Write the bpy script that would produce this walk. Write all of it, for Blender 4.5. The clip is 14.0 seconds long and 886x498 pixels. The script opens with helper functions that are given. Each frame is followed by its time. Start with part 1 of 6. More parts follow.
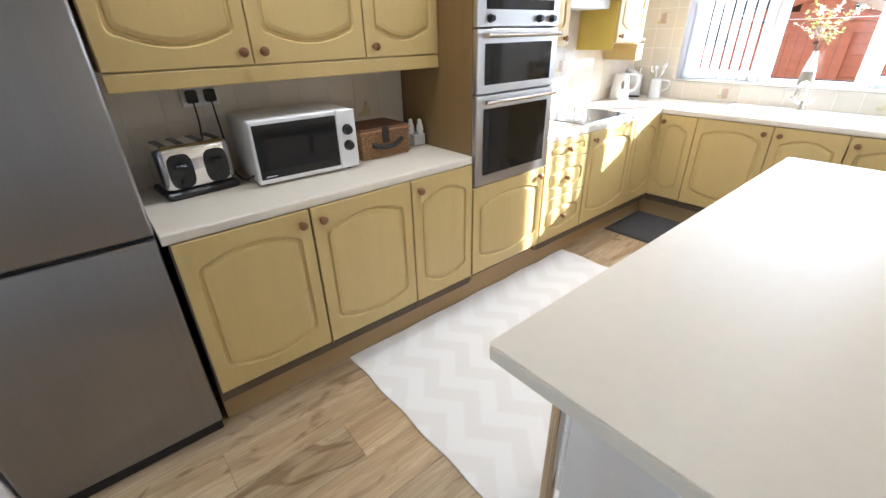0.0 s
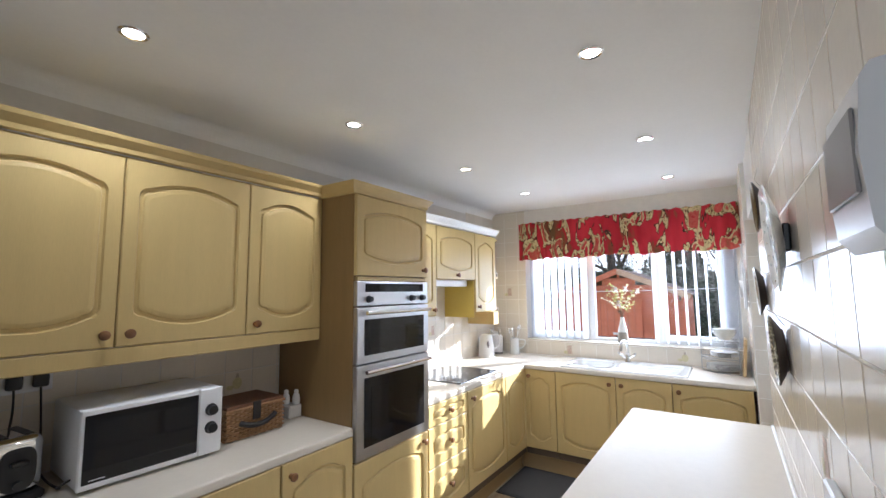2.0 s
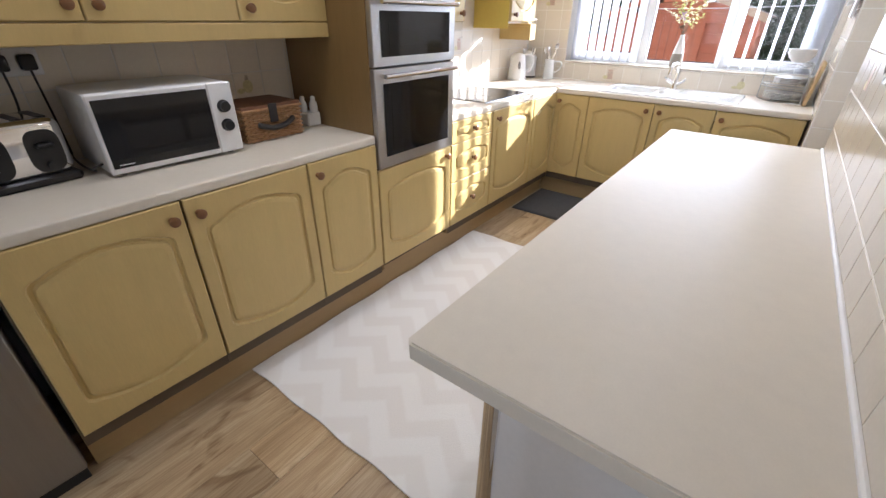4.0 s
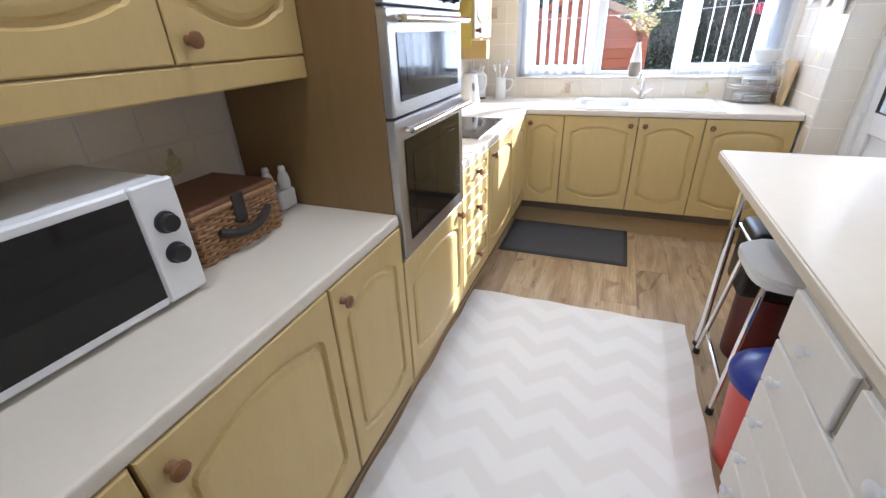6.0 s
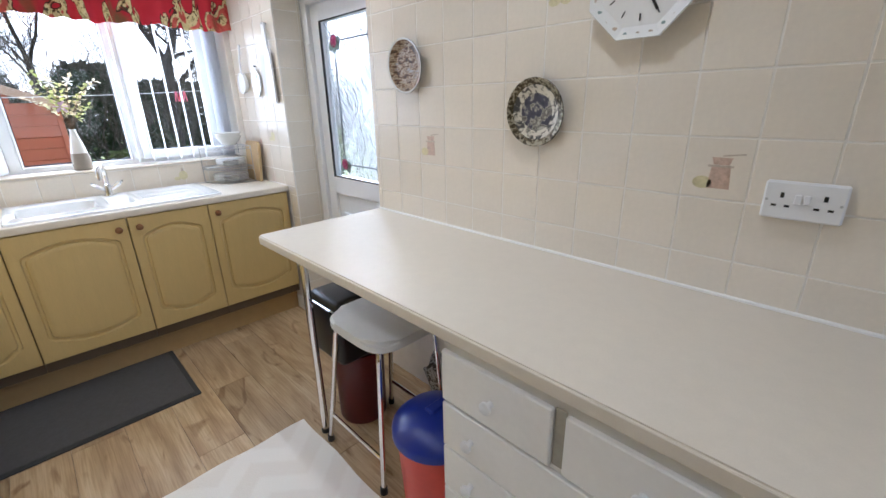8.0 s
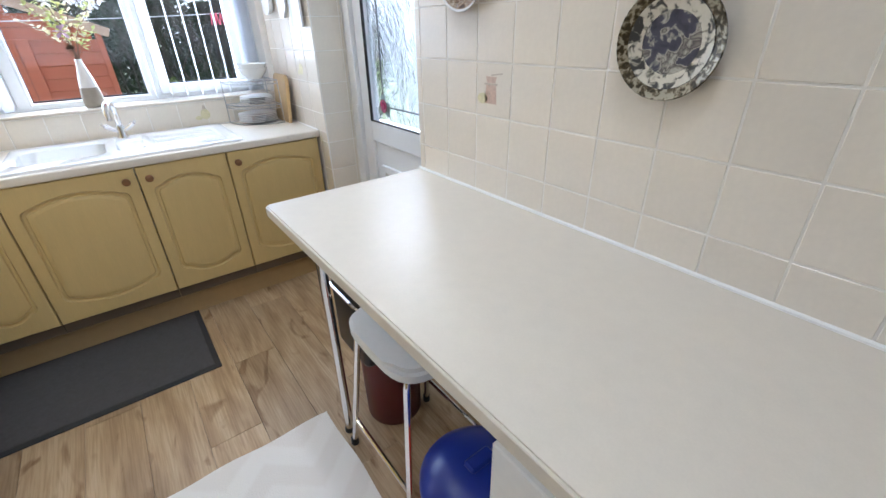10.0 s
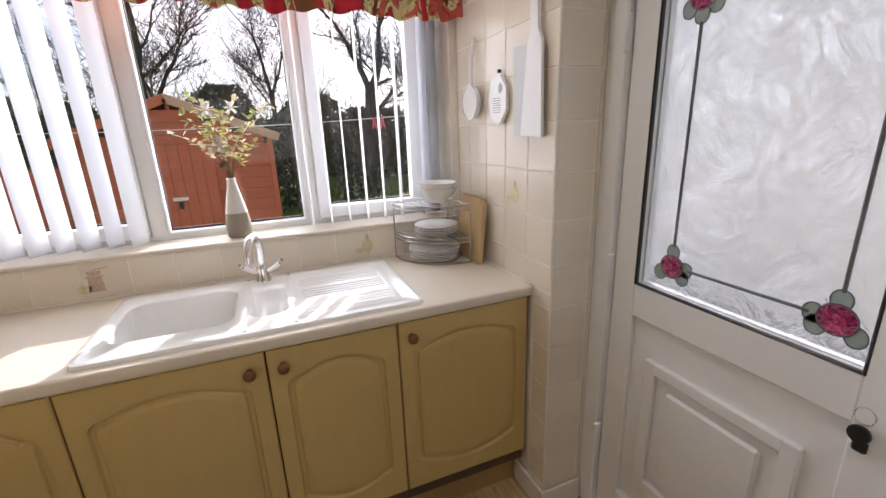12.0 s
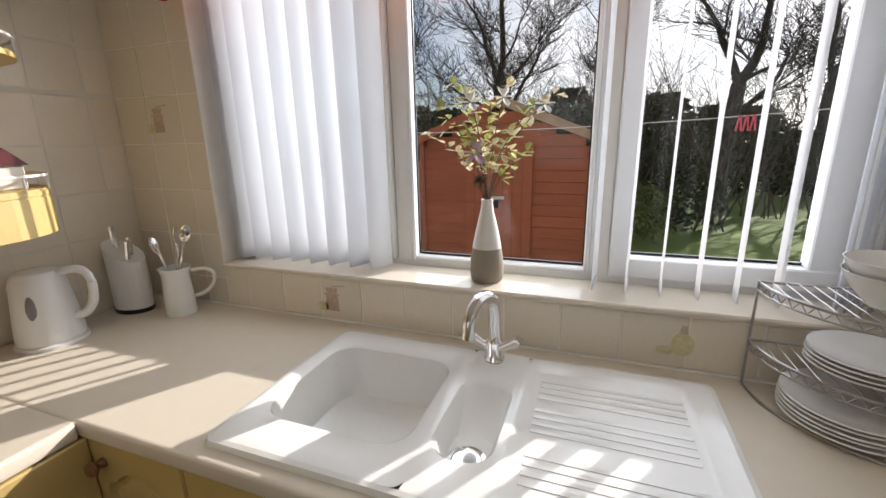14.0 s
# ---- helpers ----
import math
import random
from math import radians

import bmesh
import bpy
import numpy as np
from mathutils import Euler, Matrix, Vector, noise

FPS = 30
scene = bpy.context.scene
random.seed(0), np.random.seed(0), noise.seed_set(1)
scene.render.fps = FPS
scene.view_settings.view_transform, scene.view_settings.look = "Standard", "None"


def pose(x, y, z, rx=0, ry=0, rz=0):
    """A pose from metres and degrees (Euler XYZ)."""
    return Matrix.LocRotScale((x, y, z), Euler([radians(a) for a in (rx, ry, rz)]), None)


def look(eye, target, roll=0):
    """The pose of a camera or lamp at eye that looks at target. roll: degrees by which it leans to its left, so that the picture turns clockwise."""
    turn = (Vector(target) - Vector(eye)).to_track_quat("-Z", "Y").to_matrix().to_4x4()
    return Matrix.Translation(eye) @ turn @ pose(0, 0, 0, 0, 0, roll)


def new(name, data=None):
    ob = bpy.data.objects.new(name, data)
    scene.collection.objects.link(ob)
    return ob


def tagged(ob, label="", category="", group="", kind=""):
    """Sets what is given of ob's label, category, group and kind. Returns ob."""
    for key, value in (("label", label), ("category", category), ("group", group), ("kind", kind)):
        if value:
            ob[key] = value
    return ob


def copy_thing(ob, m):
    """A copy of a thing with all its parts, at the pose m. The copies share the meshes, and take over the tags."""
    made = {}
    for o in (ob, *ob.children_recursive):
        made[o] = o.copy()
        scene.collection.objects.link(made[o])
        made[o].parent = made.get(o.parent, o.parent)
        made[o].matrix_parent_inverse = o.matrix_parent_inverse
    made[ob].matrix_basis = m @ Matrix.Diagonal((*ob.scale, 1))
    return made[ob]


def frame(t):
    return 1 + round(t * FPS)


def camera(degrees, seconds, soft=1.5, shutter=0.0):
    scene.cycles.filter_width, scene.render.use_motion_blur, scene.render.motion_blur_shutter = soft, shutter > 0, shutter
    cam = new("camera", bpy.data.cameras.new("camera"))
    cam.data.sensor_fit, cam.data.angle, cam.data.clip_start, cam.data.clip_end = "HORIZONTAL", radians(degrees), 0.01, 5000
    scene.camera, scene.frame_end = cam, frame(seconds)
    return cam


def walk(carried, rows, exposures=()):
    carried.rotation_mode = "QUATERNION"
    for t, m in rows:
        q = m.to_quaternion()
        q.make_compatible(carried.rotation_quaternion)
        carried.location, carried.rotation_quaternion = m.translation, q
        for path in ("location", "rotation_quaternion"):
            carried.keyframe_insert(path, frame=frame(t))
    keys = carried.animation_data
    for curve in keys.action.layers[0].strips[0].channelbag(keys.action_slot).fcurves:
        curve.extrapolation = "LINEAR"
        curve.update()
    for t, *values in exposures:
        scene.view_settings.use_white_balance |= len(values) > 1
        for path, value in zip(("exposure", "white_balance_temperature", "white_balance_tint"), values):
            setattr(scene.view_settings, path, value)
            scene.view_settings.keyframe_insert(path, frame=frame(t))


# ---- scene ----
cam = camera(93.2, 14.0)
PATH = [
    (0, (0.33, 0.535, 1.474), (1.461, 1.906, 0.556), -1.3),
    (0.5, (0.363, 0.565, 1.475), (1.791, 1.762, 0.748), -1.6),
    (1, (0.356, 0.567, 1.496), (1.957, 1.69, 1.08), -1.5),
    (1.5, (0.322, 0.542, 1.527), (1.978, 1.663, 1.517), -1.1),
    (2, (0.306, 0.518, 1.565), (1.955, 1.632, 1.764), -0.6),
    (2.5, (0.336, 0.515, 1.553), (1.989, 1.642, 1.566), -0.3),
    (3, (0.359, 0.554, 1.492), (1.98, 1.643, 1.061), -0.2),
    (3.5, (0.387, 0.571, 1.433), (1.869, 1.612, 0.583), 0.6),
    (3.7, (0.395, 0.573, 1.404), (1.793, 1.627, 0.437), 0.7),
    (5.8, (0.666, 1.389, 1.415), (2.174, 2.293, 0.462), -2.5),
    (6, (0.707, 1.463, 1.419), (2.352, 2.136, 0.503), -2.4),
    (6.5, (0.846, 1.558, 1.404), (2.671, 1.629, 0.591), -2.3),
    (7, (0.988, 1.601, 1.429), (2.774, 1.042, 0.724), -1.7),
    (7.5, (1.05, 1.59, 1.428), (2.6, 0.483, 0.816), -1.6),
    (7.7, (1.108, 1.621, 1.421), (2.506, 0.32, 0.827), -1.6),
    (9.8, (1.428, 1.316, 1.392), (2.729, 0.183, 0.381), -1.4),
    (10, (1.519, 1.305, 1.41), (2.932, 0.243, 0.473), -1.3),
    (10.5, (1.819, 1.316, 1.451), (3.43, 0.399, 0.701), -0.9),
    (11, (2.089, 1.263, 1.457), (3.8, 0.472, 0.791), -1.3),
    (11.5, (2.382, 1.209, 1.483), (4.131, 0.47, 0.854), -1.5),
    (12, (2.68, 1.218, 1.461), (4.462, 0.499, 0.907), -2.1),
    (12.5, (2.964, 1.245, 1.502), (4.815, 0.653, 1.026), -2.7),
    (13, (3.139, 1.233, 1.508), (5.065, 0.921, 1.071), -2.0),
    (13.5, (3.273, 1.09, 1.493), (5.212, 1.252, 1.033), -1.6),
    (14, (3.413, 1.075, 1.462), (5.229, 1.746, 0.958), -1.2),
]
walk(cam, [(t, look(eye, target, roll)) for t, eye, target, roll in PATH],
     [(0, 2.45, 5500, 10), (0.5, 2.2, 5400, 10), (1, 2.0, 5400, 10), (2, 1.82, 5400, 12), (3, 1.7, 5600, 15), (3.7, 1.85, 5700, 15), (5.8, 2.1, 5300, 13), (6.2, 2.05, 5300, 13), (7, 1.85, 5400, 12), (7.5, 1.65, 5400, 12), (10, 1.75, 5200, 10), (10.6, 1.62, 5200, 10), (11.3, 1.2, 5900, 14), (12, 0.95, 6400, 18), (12.5, 0.75, 6600, 18), (14, 0.38, 6500, 13)])

# ---- light ----
AZ, EL = radians(31.0), radians(21.0)
SUN_DIR = Vector((math.cos(AZ) * math.cos(EL), -math.sin(AZ) * math.cos(EL), math.sin(EL)))
world = bpy.data.worlds.new("world")
scene.world = world
world.use_nodes = True
wn = world.node_tree
sky = wn.nodes.new("ShaderNodeTexSky")
sky.sky_type = "NISHITA"
sky.sun_disc = False
sky.sun_elevation = EL
sky.sun_rotation = math.atan2(SUN_DIR.x, SUN_DIR.y)
sky.dust_density, sky.ozone_density = 0.4, 3.0
cloud = wn.nodes.new("ShaderNodeTexNoise")
cloud.inputs["Scale"].default_value, cloud.inputs["Detail"].default_value, cloud.inputs["Distortion"].default_value = 3.2, 5, 0.6
pale = wn.nodes.new("ShaderNodeHueSaturation")
haze = wn.nodes.new("ShaderNodeMapRange")
haze.inputs["From Min"].default_value, haze.inputs["From Max"].default_value = 0.40, 0.60
haze.inputs["To Min"].default_value, haze.inputs["To Max"].default_value = 0.62, 0.10
wn.links.new(cloud.outputs["Fac"], haze.inputs[0])
wn.links.new(haze.outputs[0], pale.inputs["Saturation"])
lift = wn.nodes.new("ShaderNodeMapRange")
lift.inputs["From Min"].default_value, lift.inputs["From Max"].default_value = 0.40, 0.65
lift.inputs["To Min"].default_value, lift.inputs["To Max"].default_value = 0.85, 1.45
wn.links.new(cloud.outputs["Fac"], lift.inputs[0])
wn.links.new(lift.outputs[0], pale.inputs["Value"])
wn.links.new(sky.outputs[0], pale.inputs["Color"])
wn.links.new(pale.outputs[0], wn.nodes["Background"].inputs[0])
wn.nodes["Background"].inputs[1].default_value = 0.09
sun = bpy.data.lights.new("sun", "SUN")
sun.energy, sun.angle, sun.color = 5.0, radians(0.6), (1.0, 0.94, 0.86)
sun_ob = new("sun", sun)
sun_ob.matrix_world = look(SUN_DIR * 20, (0, 0, 0))

# plan of the room, in metres
XW, YL, YT = 4.465, 2.66, 0.378      # window wall, units wall, tiled wall
YS = 0.402                           # pier face beside the sink
ZC = 2.41                           # ceiling
XB, YB = -2.6, -0.35                 # back of the room behind the start
FRONT = 2.072                        # unit fronts along the long wall
WT = 0.91                            # worktop height
DOOR_X0, DOOR_X1, DOOR_Y = 2.885, 3.755, 0.205


def area(name, loc, target, sx, sy, watts, colour):
    l = bpy.data.lights.new(name, "AREA")
    l.shape, l.size, l.size_y, l.energy, l.color = "RECTANGLE", sx, sy, watts, colour
    o = new(name, l)
    o.matrix_world = look(loc, target)
    return o


area("window_skylight", (4.70, 1.36, 1.62), (0, 1.36, 1.3), 1.75, 1.0, 11, (0.88, 0.94, 1.0))
# added fill lamp behind the start, no such source is known there
area("back_window_skylight", (-2.66, 1.3, 1.52), (2, 1.3, 1.2), 1.9, 1.2, 4, (0.95, 0.97, 1.0))
area("door_skylight", (3.31, 0.05, 1.42), (3.31, 2.0, 1.42), 0.75, 1.0, 0.4, (0.9, 0.95, 1.0))


# ---- materials ----
def mat(name, colour, rough=0.5, metal=0.0, var=0.06, scale=6.0, bump=0.0, bscale=60.0, spec=0.5, stretch=(1, 1, 1), island=0.0, coat=0.0):
    """A plain surface with mottling at two scales and fine relief."""
    m = bpy.data.materials.new(name)
    m.use_nodes = True
    nt = m.node_tree
    b = nt.nodes["Principled BSDF"]
    b.inputs["Roughness"].default_value, b.inputs["Metallic"].default_value = rough, metal
    b.inputs["Specular IOR Level"].default_value = spec
    b.inputs["Coat Weight"].default_value = coat
    tc = nt.nodes.new("ShaderNodeTexCoord")
    mp = nt.nodes.new("ShaderNodeMapping")
    mp.inputs["Scale"].default_value = stretch
    nt.links.new(tc.outputs["Object"], mp.inputs[0])
    n1, n2 = nt.nodes.new("ShaderNodeTexNoise"), nt.nodes.new("ShaderNodeTexNoise")
    n1.inputs["Scale"].default_value, n2.inputs["Scale"].default_value = scale, scale * 9
    n1.inputs["Detail"].default_value = n2.inputs["Detail"].default_value = 3
    for n in (n1, n2):
        nt.links.new(mp.outputs[0], n.inputs["Vector"])
    add = nt.nodes.new("ShaderNodeMath")
    add.operation = "ADD"
    nt.links.new(n1.outputs["Fac"], add.inputs[0])
    nt.links.new(n2.outputs["Fac"], add.inputs[1])
    ramp = nt.nodes.new("ShaderNodeMapRange")
    ramp.inputs["From Min"].default_value, ramp.inputs["From Max"].default_value = 0.6, 1.4
    ramp.inputs["To Min"].default_value, ramp.inputs["To Max"].default_value = 1 - var, 1 + var
    nt.links.new(add.outputs[0], ramp.inputs[0])
    value = ramp.outputs[0]
    if island:
        oi = nt.nodes.new("ShaderNodeObjectInfo")
        r2 = nt.nodes.new("ShaderNodeMapRange")
        r2.inputs["To Min"].default_value, r2.inputs["To Max"].default_value = 1 - island, 1 + island
        nt.links.new(oi.outputs["Random"], r2.inputs[0])
        mul = nt.nodes.new("ShaderNodeMath")
        mul.operation = "MULTIPLY"
        nt.links.new(value, mul.inputs[0])
        nt.links.new(r2.outputs[0], mul.inputs[1])
        value = mul.outputs[0]
    vm = nt.nodes.new("ShaderNodeVectorMath")
    vm.operation = "SCALE"
    vm.inputs[0].default_value = colour[:3]
    nt.links.new(value, vm.inputs["Scale"])
    nt.links.new(vm.outputs[0], b.inputs["Base Color"])
    if bump:
        n3 = nt.nodes.new("ShaderNodeTexNoise")
        n3.inputs["Scale"].default_value = bscale
        n3.inputs["Detail"].default_value = 4
        nt.links.new(mp.outputs[0], n3.inputs["Vector"])
        bp = nt.nodes.new("ShaderNodeBump")
        bp.inputs["Strength"].default_value, bp.inputs["Distance"].default_value = bump, 0.004
        nt.links.new(n3.outputs["Fac"], bp.inputs["Height"])
        nt.links.new(bp.outputs[0], b.inputs["Normal"])
    return m


def emit(name, colour, strength):
    m = bpy.data.materials.new(name)
    m.use_nodes = True
    b = m.node_tree.nodes["Principled BSDF"]
    b.inputs["Base Color"].default_value = (*colour, 1)
    b.inputs["Emission Color"].default_value, b.inputs["Emission Strength"].default_value = (*colour, 1), strength
    return m


def clear(name, colour=(1, 1, 1), rough=0.0, bump=0.0, bscale=20, gloss=0.08):
    """Thin clear or obscured pane: mostly see-through with a mirror share."""
    m = bpy.data.materials.new(name)
    m.use_nodes = True
    nt = m.node_tree
    nt.nodes.remove(nt.nodes["Principled BSDF"])
    out = nt.nodes["Material Output"]
    mix = nt.nodes.new("ShaderNodeMixShader")
    gl = nt.nodes.new("ShaderNodeBsdfGlossy")
    gl.inputs["Roughness"].default_value = 0.02
    if rough:
        tr = nt.nodes.new("ShaderNodeBsdfRefraction")
        tr.inputs["Roughness"].default_value, tr.inputs["IOR"].default_value = rough, 1.12
        tc = nt.nodes.new("ShaderNodeTexCoord")
        ns = nt.nodes.new("ShaderNodeTexNoise")
        ns.inputs["Scale"].default_value, ns.inputs["Detail"].default_value = bscale * 0.45, 5
        ns.inputs["Distortion"].default_value = 2.5
        nt.links.new(tc.outputs["Object"], ns.inputs["Vector"])
        bp = nt.nodes.new("ShaderNodeBump")
        bp.inputs["Strength"].default_value, bp.inputs["Distance"].default_value = bump, 0.02
        nt.links.new(ns.outputs["Fac"], bp.inputs["Height"])
        nt.links.new(bp.outputs[0], tr.inputs["Normal"])
        nt.links.new(bp.outputs[0], gl.inputs["Normal"])
        gl.inputs["Roughness"].default_value = 0.12
    else:
        tr = nt.nodes.new("ShaderNodeBsdfTransparent")
    tr.inputs["Color"].default_value = (*colour, 1)
    mix.inputs["Fac"].default_value = gloss
    nt.links.new(tr.outputs[0], mix.inputs[1])
    nt.links.new(gl.outputs[0], mix.inputs[2])
    nt.links.new(mix.outputs[0], out.inputs["Surface"])
    return m


M_WALL = mat("painted_plaster", (0.72, 0.69, 0.64), 0.85, var=0.03, bump=0.08, bscale=90)
M_CEIL = mat("ceiling_paint", (0.87, 0.86, 0.84), 0.9, var=0.02, bump=0.05, bscale=70)
M_GROUT = mat("grout", (0.84, 0.80, 0.73), 0.9, var=0.05, scale=20, bump=0.2, bscale=200)
M_TILE = mat("cream_tile", (0.78, 0.71, 0.60), 0.2, var=0.035, scale=9, bump=0.05, bscale=45, island=0.03)
M_CAB = mat("ochre_laminate", (0.56, 0.415, 0.165), 0.42, var=0.05, scale=5, stretch=(6, 6, 0.7), bump=0.03, bscale=120)
# browner copy of the ochre, with the tower sides' shade put into the colour
M_CAB_SHADE = mat("ochre_laminate_shaded", (0.215, 0.13, 0.047), 0.42, var=0.08, scale=4, stretch=(6, 6, 0.5), bump=0.03, bscale=120)
M_CAB_Y = mat("yellow_laminate", (0.66, 0.50, 0.10), 0.4, var=0.04, scale=4)
M_PLINTH = mat("plinth_laminate", (0.40, 0.27, 0.12), 0.5, var=0.07, scale=4, stretch=(0.7, 6, 6))
M_CARC = mat("carcass_edge", (0.10, 0.07, 0.04), 0.7, var=0.05)
M_WT = mat("cream_worktop", (0.70, 0.635, 0.53), 0.40, var=0.03, scale=30, bump=0.02, bscale=220, spec=0.3)
M_KNOB = mat("turned_wood", (0.19, 0.085, 0.03), 0.35, var=0.2, scale=30, stretch=(1, 1, 4))
M_STEEL = mat("brushed_steel", (0.55, 0.55, 0.55), 0.34, 1.0, var=0.05, scale=3, stretch=(1, 1, 40), bump=0.02, bscale=150)
M_FRIDGE = mat("silver_fridge_door", (0.33, 0.33, 0.345), 0.3, 0.9, var=0.05, scale=2, stretch=(30, 30, 1), bump=0.01)
M_CHROME = mat("chrome", (0.86, 0.86, 0.87), 0.08, 1.0, var=0.02)
M_BLACK = mat("black_plastic", (0.015, 0.015, 0.016), 0.35, var=0.1)
M_DGLASS = mat("dark_oven_glass", (0.008, 0.008, 0.009), 0.06, var=0.05, spec=0.4)
M_WPLAST = mat("white_plastic", (0.80, 0.80, 0.80), 0.3, var=0.02, bump=0.01)
M_UPVC = mat("white_upvc", (0.82, 0.83, 0.84), 0.28, var=0.02)
M_CERAM = mat("white_glazed_ceramic", (0.82, 0.82, 0.80), 0.12, var=0.02, coat=0.3)
M_SINK = mat("white_ceramic_sink", (0.84, 0.84, 0.82), 0.14, var=0.02, coat=0.3)
M_WPAINT = mat("white_painted_wood", (0.81, 0.79, 0.75), 0.4, var=0.03, bump=0.03)
M_DIVIDER = mat("grey_bare_wood", (0.36, 0.34, 0.28), 0.6, var=0.1, scale=8)
M_BLIND = mat("white_blind_fabric", (0.79, 0.80, 0.82), 0.75, var=0.02, scale=20, bump=0.1, bscale=400)
M_RUBBER = mat("dark_rubber", (0.03, 0.03, 0.032), 0.7, var=0.1)
M_MAT = mat("grey_ribbed_mat", (0.075, 0.072, 0.072), 0.95, var=0.15, scale=60, bump=0.5, bscale=350)
M_SEAL = mat("white_sealant", (0.88, 0.86, 0.82), 0.4, var=0.02)
M_GLASS = clear("window_glass", gloss=0.014)
M_OBSC = clear("obscured_glass", (0.97, 0.985, 1.0), rough=0.10, bump=1.0, bscale=15, gloss=0.16)
for m in (M_BLIND,):
    nt = m.node_tree
    b = nt.nodes["Principled BSDF"]
    tl = nt.nodes.new("ShaderNodeBsdfTranslucent")
    tl.inputs["Color"].default_value = (0.74, 0.75, 0.78, 1)
    mx = nt.nodes.new("ShaderNodeMixShader")
    mx.inputs["Fac"].default_value = 0.45
    nt.links.new(b.outputs[0], mx.inputs[1])
    nt.links.new(tl.outputs[0], mx.inputs[2])
    sheer, sm = nt.nodes.new("ShaderNodeBsdfTransparent"), nt.nodes.new("ShaderNodeMixShader")
    sm.inputs["Fac"].default_value = 0.12
    nt.links.new(mx.outputs[0], sm.inputs[1])
    nt.links.new(sheer.outputs[0], sm.inputs[2])
    nt.links.new(sm.outputs[0], nt.nodes["Material Output"].inputs["Surface"])


# ---- mesh helpers ----
def wloc(ob):
    v = Vector((0, 0, 0))
    while ob:
        v += ob.location
        ob = ob.parent
    return v


def part(name, bm, material, parent=None, label="", smooth=False):
    """Links a bmesh, built in world places, as one mesh object under a thing or part."""
    if parent:
        bmesh.ops.translate(bm, verts=bm.verts, vec=-wloc(parent))
    bmesh.ops.recalc_face_normals(bm, faces=bm.faces)
    me = bpy.data.meshes.new(name)
    bm.to_mesh(me)
    bm.free()
    if smooth:
        me.polygons.foreach_set("use_smooth", [True] * len(me.polygons))
        me.set_sharp_from_angle(angle=radians(40))
    me.materials.append(material)
    ob = new(name, me)
    ob.parent = parent
    return tagged(ob, label)


def thing(name, label, category, loc=(0, 0, 0), group="", kind=""):
    ob = new(name)
    ob.empty_display_size = 0.05
    ob.location = loc
    return tagged(ob, label, category, group, kind)


def box(x0, x1, y0, y1, z0, z1, bev=0.002, bm=None, seg=1):
    b = bmesh.new()
    bmesh.ops.create_cube(b, size=1)
    for v in b.verts:
        v.co = Vector((x0 + (x1 - x0) * (v.co.x + 0.5), y0 + (y1 - y0) * (v.co.y + 0.5), z0 + (z1 - z0) * (v.co.z + 0.5)))
    if bev:
        bmesh.ops.bevel(b, geom=b.edges[:], offset=bev, segments=seg, affect="EDGES", profile=0.5)
    return merge(bm, b) if bm else b


def merge(bm, other):
    me = bpy.data.meshes.new("tmp")
    other.to_mesh(me)
    other.free()
    bm.from_mesh(me)
    bpy.data.meshes.remove(me)
    return bm


def lathe(profile, n=24, centre=(0, 0, 0), axis="z", bm=None):
    """Turns (radius, height) pairs round an axis."""
    b = bmesh.new()
    rings = []
    for r, h in profile:
        ring = []
        for i in range(n):
            a = 2 * math.pi * i / n
            p = (r * math.cos(a), r * math.sin(a), h)
            if axis == "y":
                p = (p[0], p[2], p[1])
            elif axis == "x":
                p = (p[2], p[0], p[1])
            ring.append(b.verts.new(Vector(p) + Vector(centre)))
        rings.append(ring)
    for a, c in zip(rings, rings[1:]):
        for i in range(n):
            b.faces.new((a[i], a[(i + 1) % n], c[(i + 1) % n], c[i]))
    if profile[0] != profile[-1]:
        for ring in (rings[0], rings[-1]):
            b.faces.new(ring)
    bmesh.ops.remove_doubles(b, verts=b.verts, dist=1e-5)
    return merge(bm, b) if bm else b


def tube(points, r=0.006, n=8, bm=None, closed=False):
    b = bmesh.new()
    pts = [Vector(p) for p in points]
    rings, up = [], Vector((0.13, 0.21, 0.97))
    for i, p in enumerate(pts):
        if closed:
            d = pts[(i + 1) % len(pts)] - pts[i - 1]
        else:
            d = pts[min(i + 1, len(pts) - 1)] - pts[max(i - 1, 0)]
        d.normalize()
        s = d.cross(up)
        if s.length < 0.05:
            s = d.cross(Vector((1, 0, 0)))
        s.normalize()
        u = s.cross(d).normalized()
        rr = r[i] if isinstance(r, (list, tuple)) else r
        rings.append([b.verts.new(p + rr * (math.cos(2 * math.pi * k / n) * s + math.sin(2 * math.pi * k / n) * u)) for k in range(n)])
    pairs = list(zip(rings, rings[1:])) + ([(rings[-1], rings[0])] if closed else [])
    for a, c in pairs:
        for k in range(n):
            b.faces.new((a[k], a[(k + 1) % n], c[(k + 1) % n], c[k]))
    if not closed:
        b.faces.new(rings[0])
        b.faces.new(rings[-1])
    return merge(bm, b) if bm else b


def prism(outline, z0, z1, bev=0.0):
    """An upright prism on an (x, y) outline."""
    b = bmesh.new()
    low = [b.verts.new((x, y, z0)) for x, y in outline]
    high = [b.verts.new((x, y, z1)) for x, y in outline]
    n = len(low)
    b.faces.new(low)
    top = b.faces.new(high)
    for i in range(n):
        b.faces.new((low[i], low[(i + 1) % n], high[(i + 1) % n], high[i]))
    if bev:
        bmesh.ops.bevel(b, geom=list(top.edges), offset=bev, segments=2, affect="EDGES")
    return b


def place(bm, m):
    bmesh.ops.transform(bm, matrix=m, verts=bm.verts)
    return bm


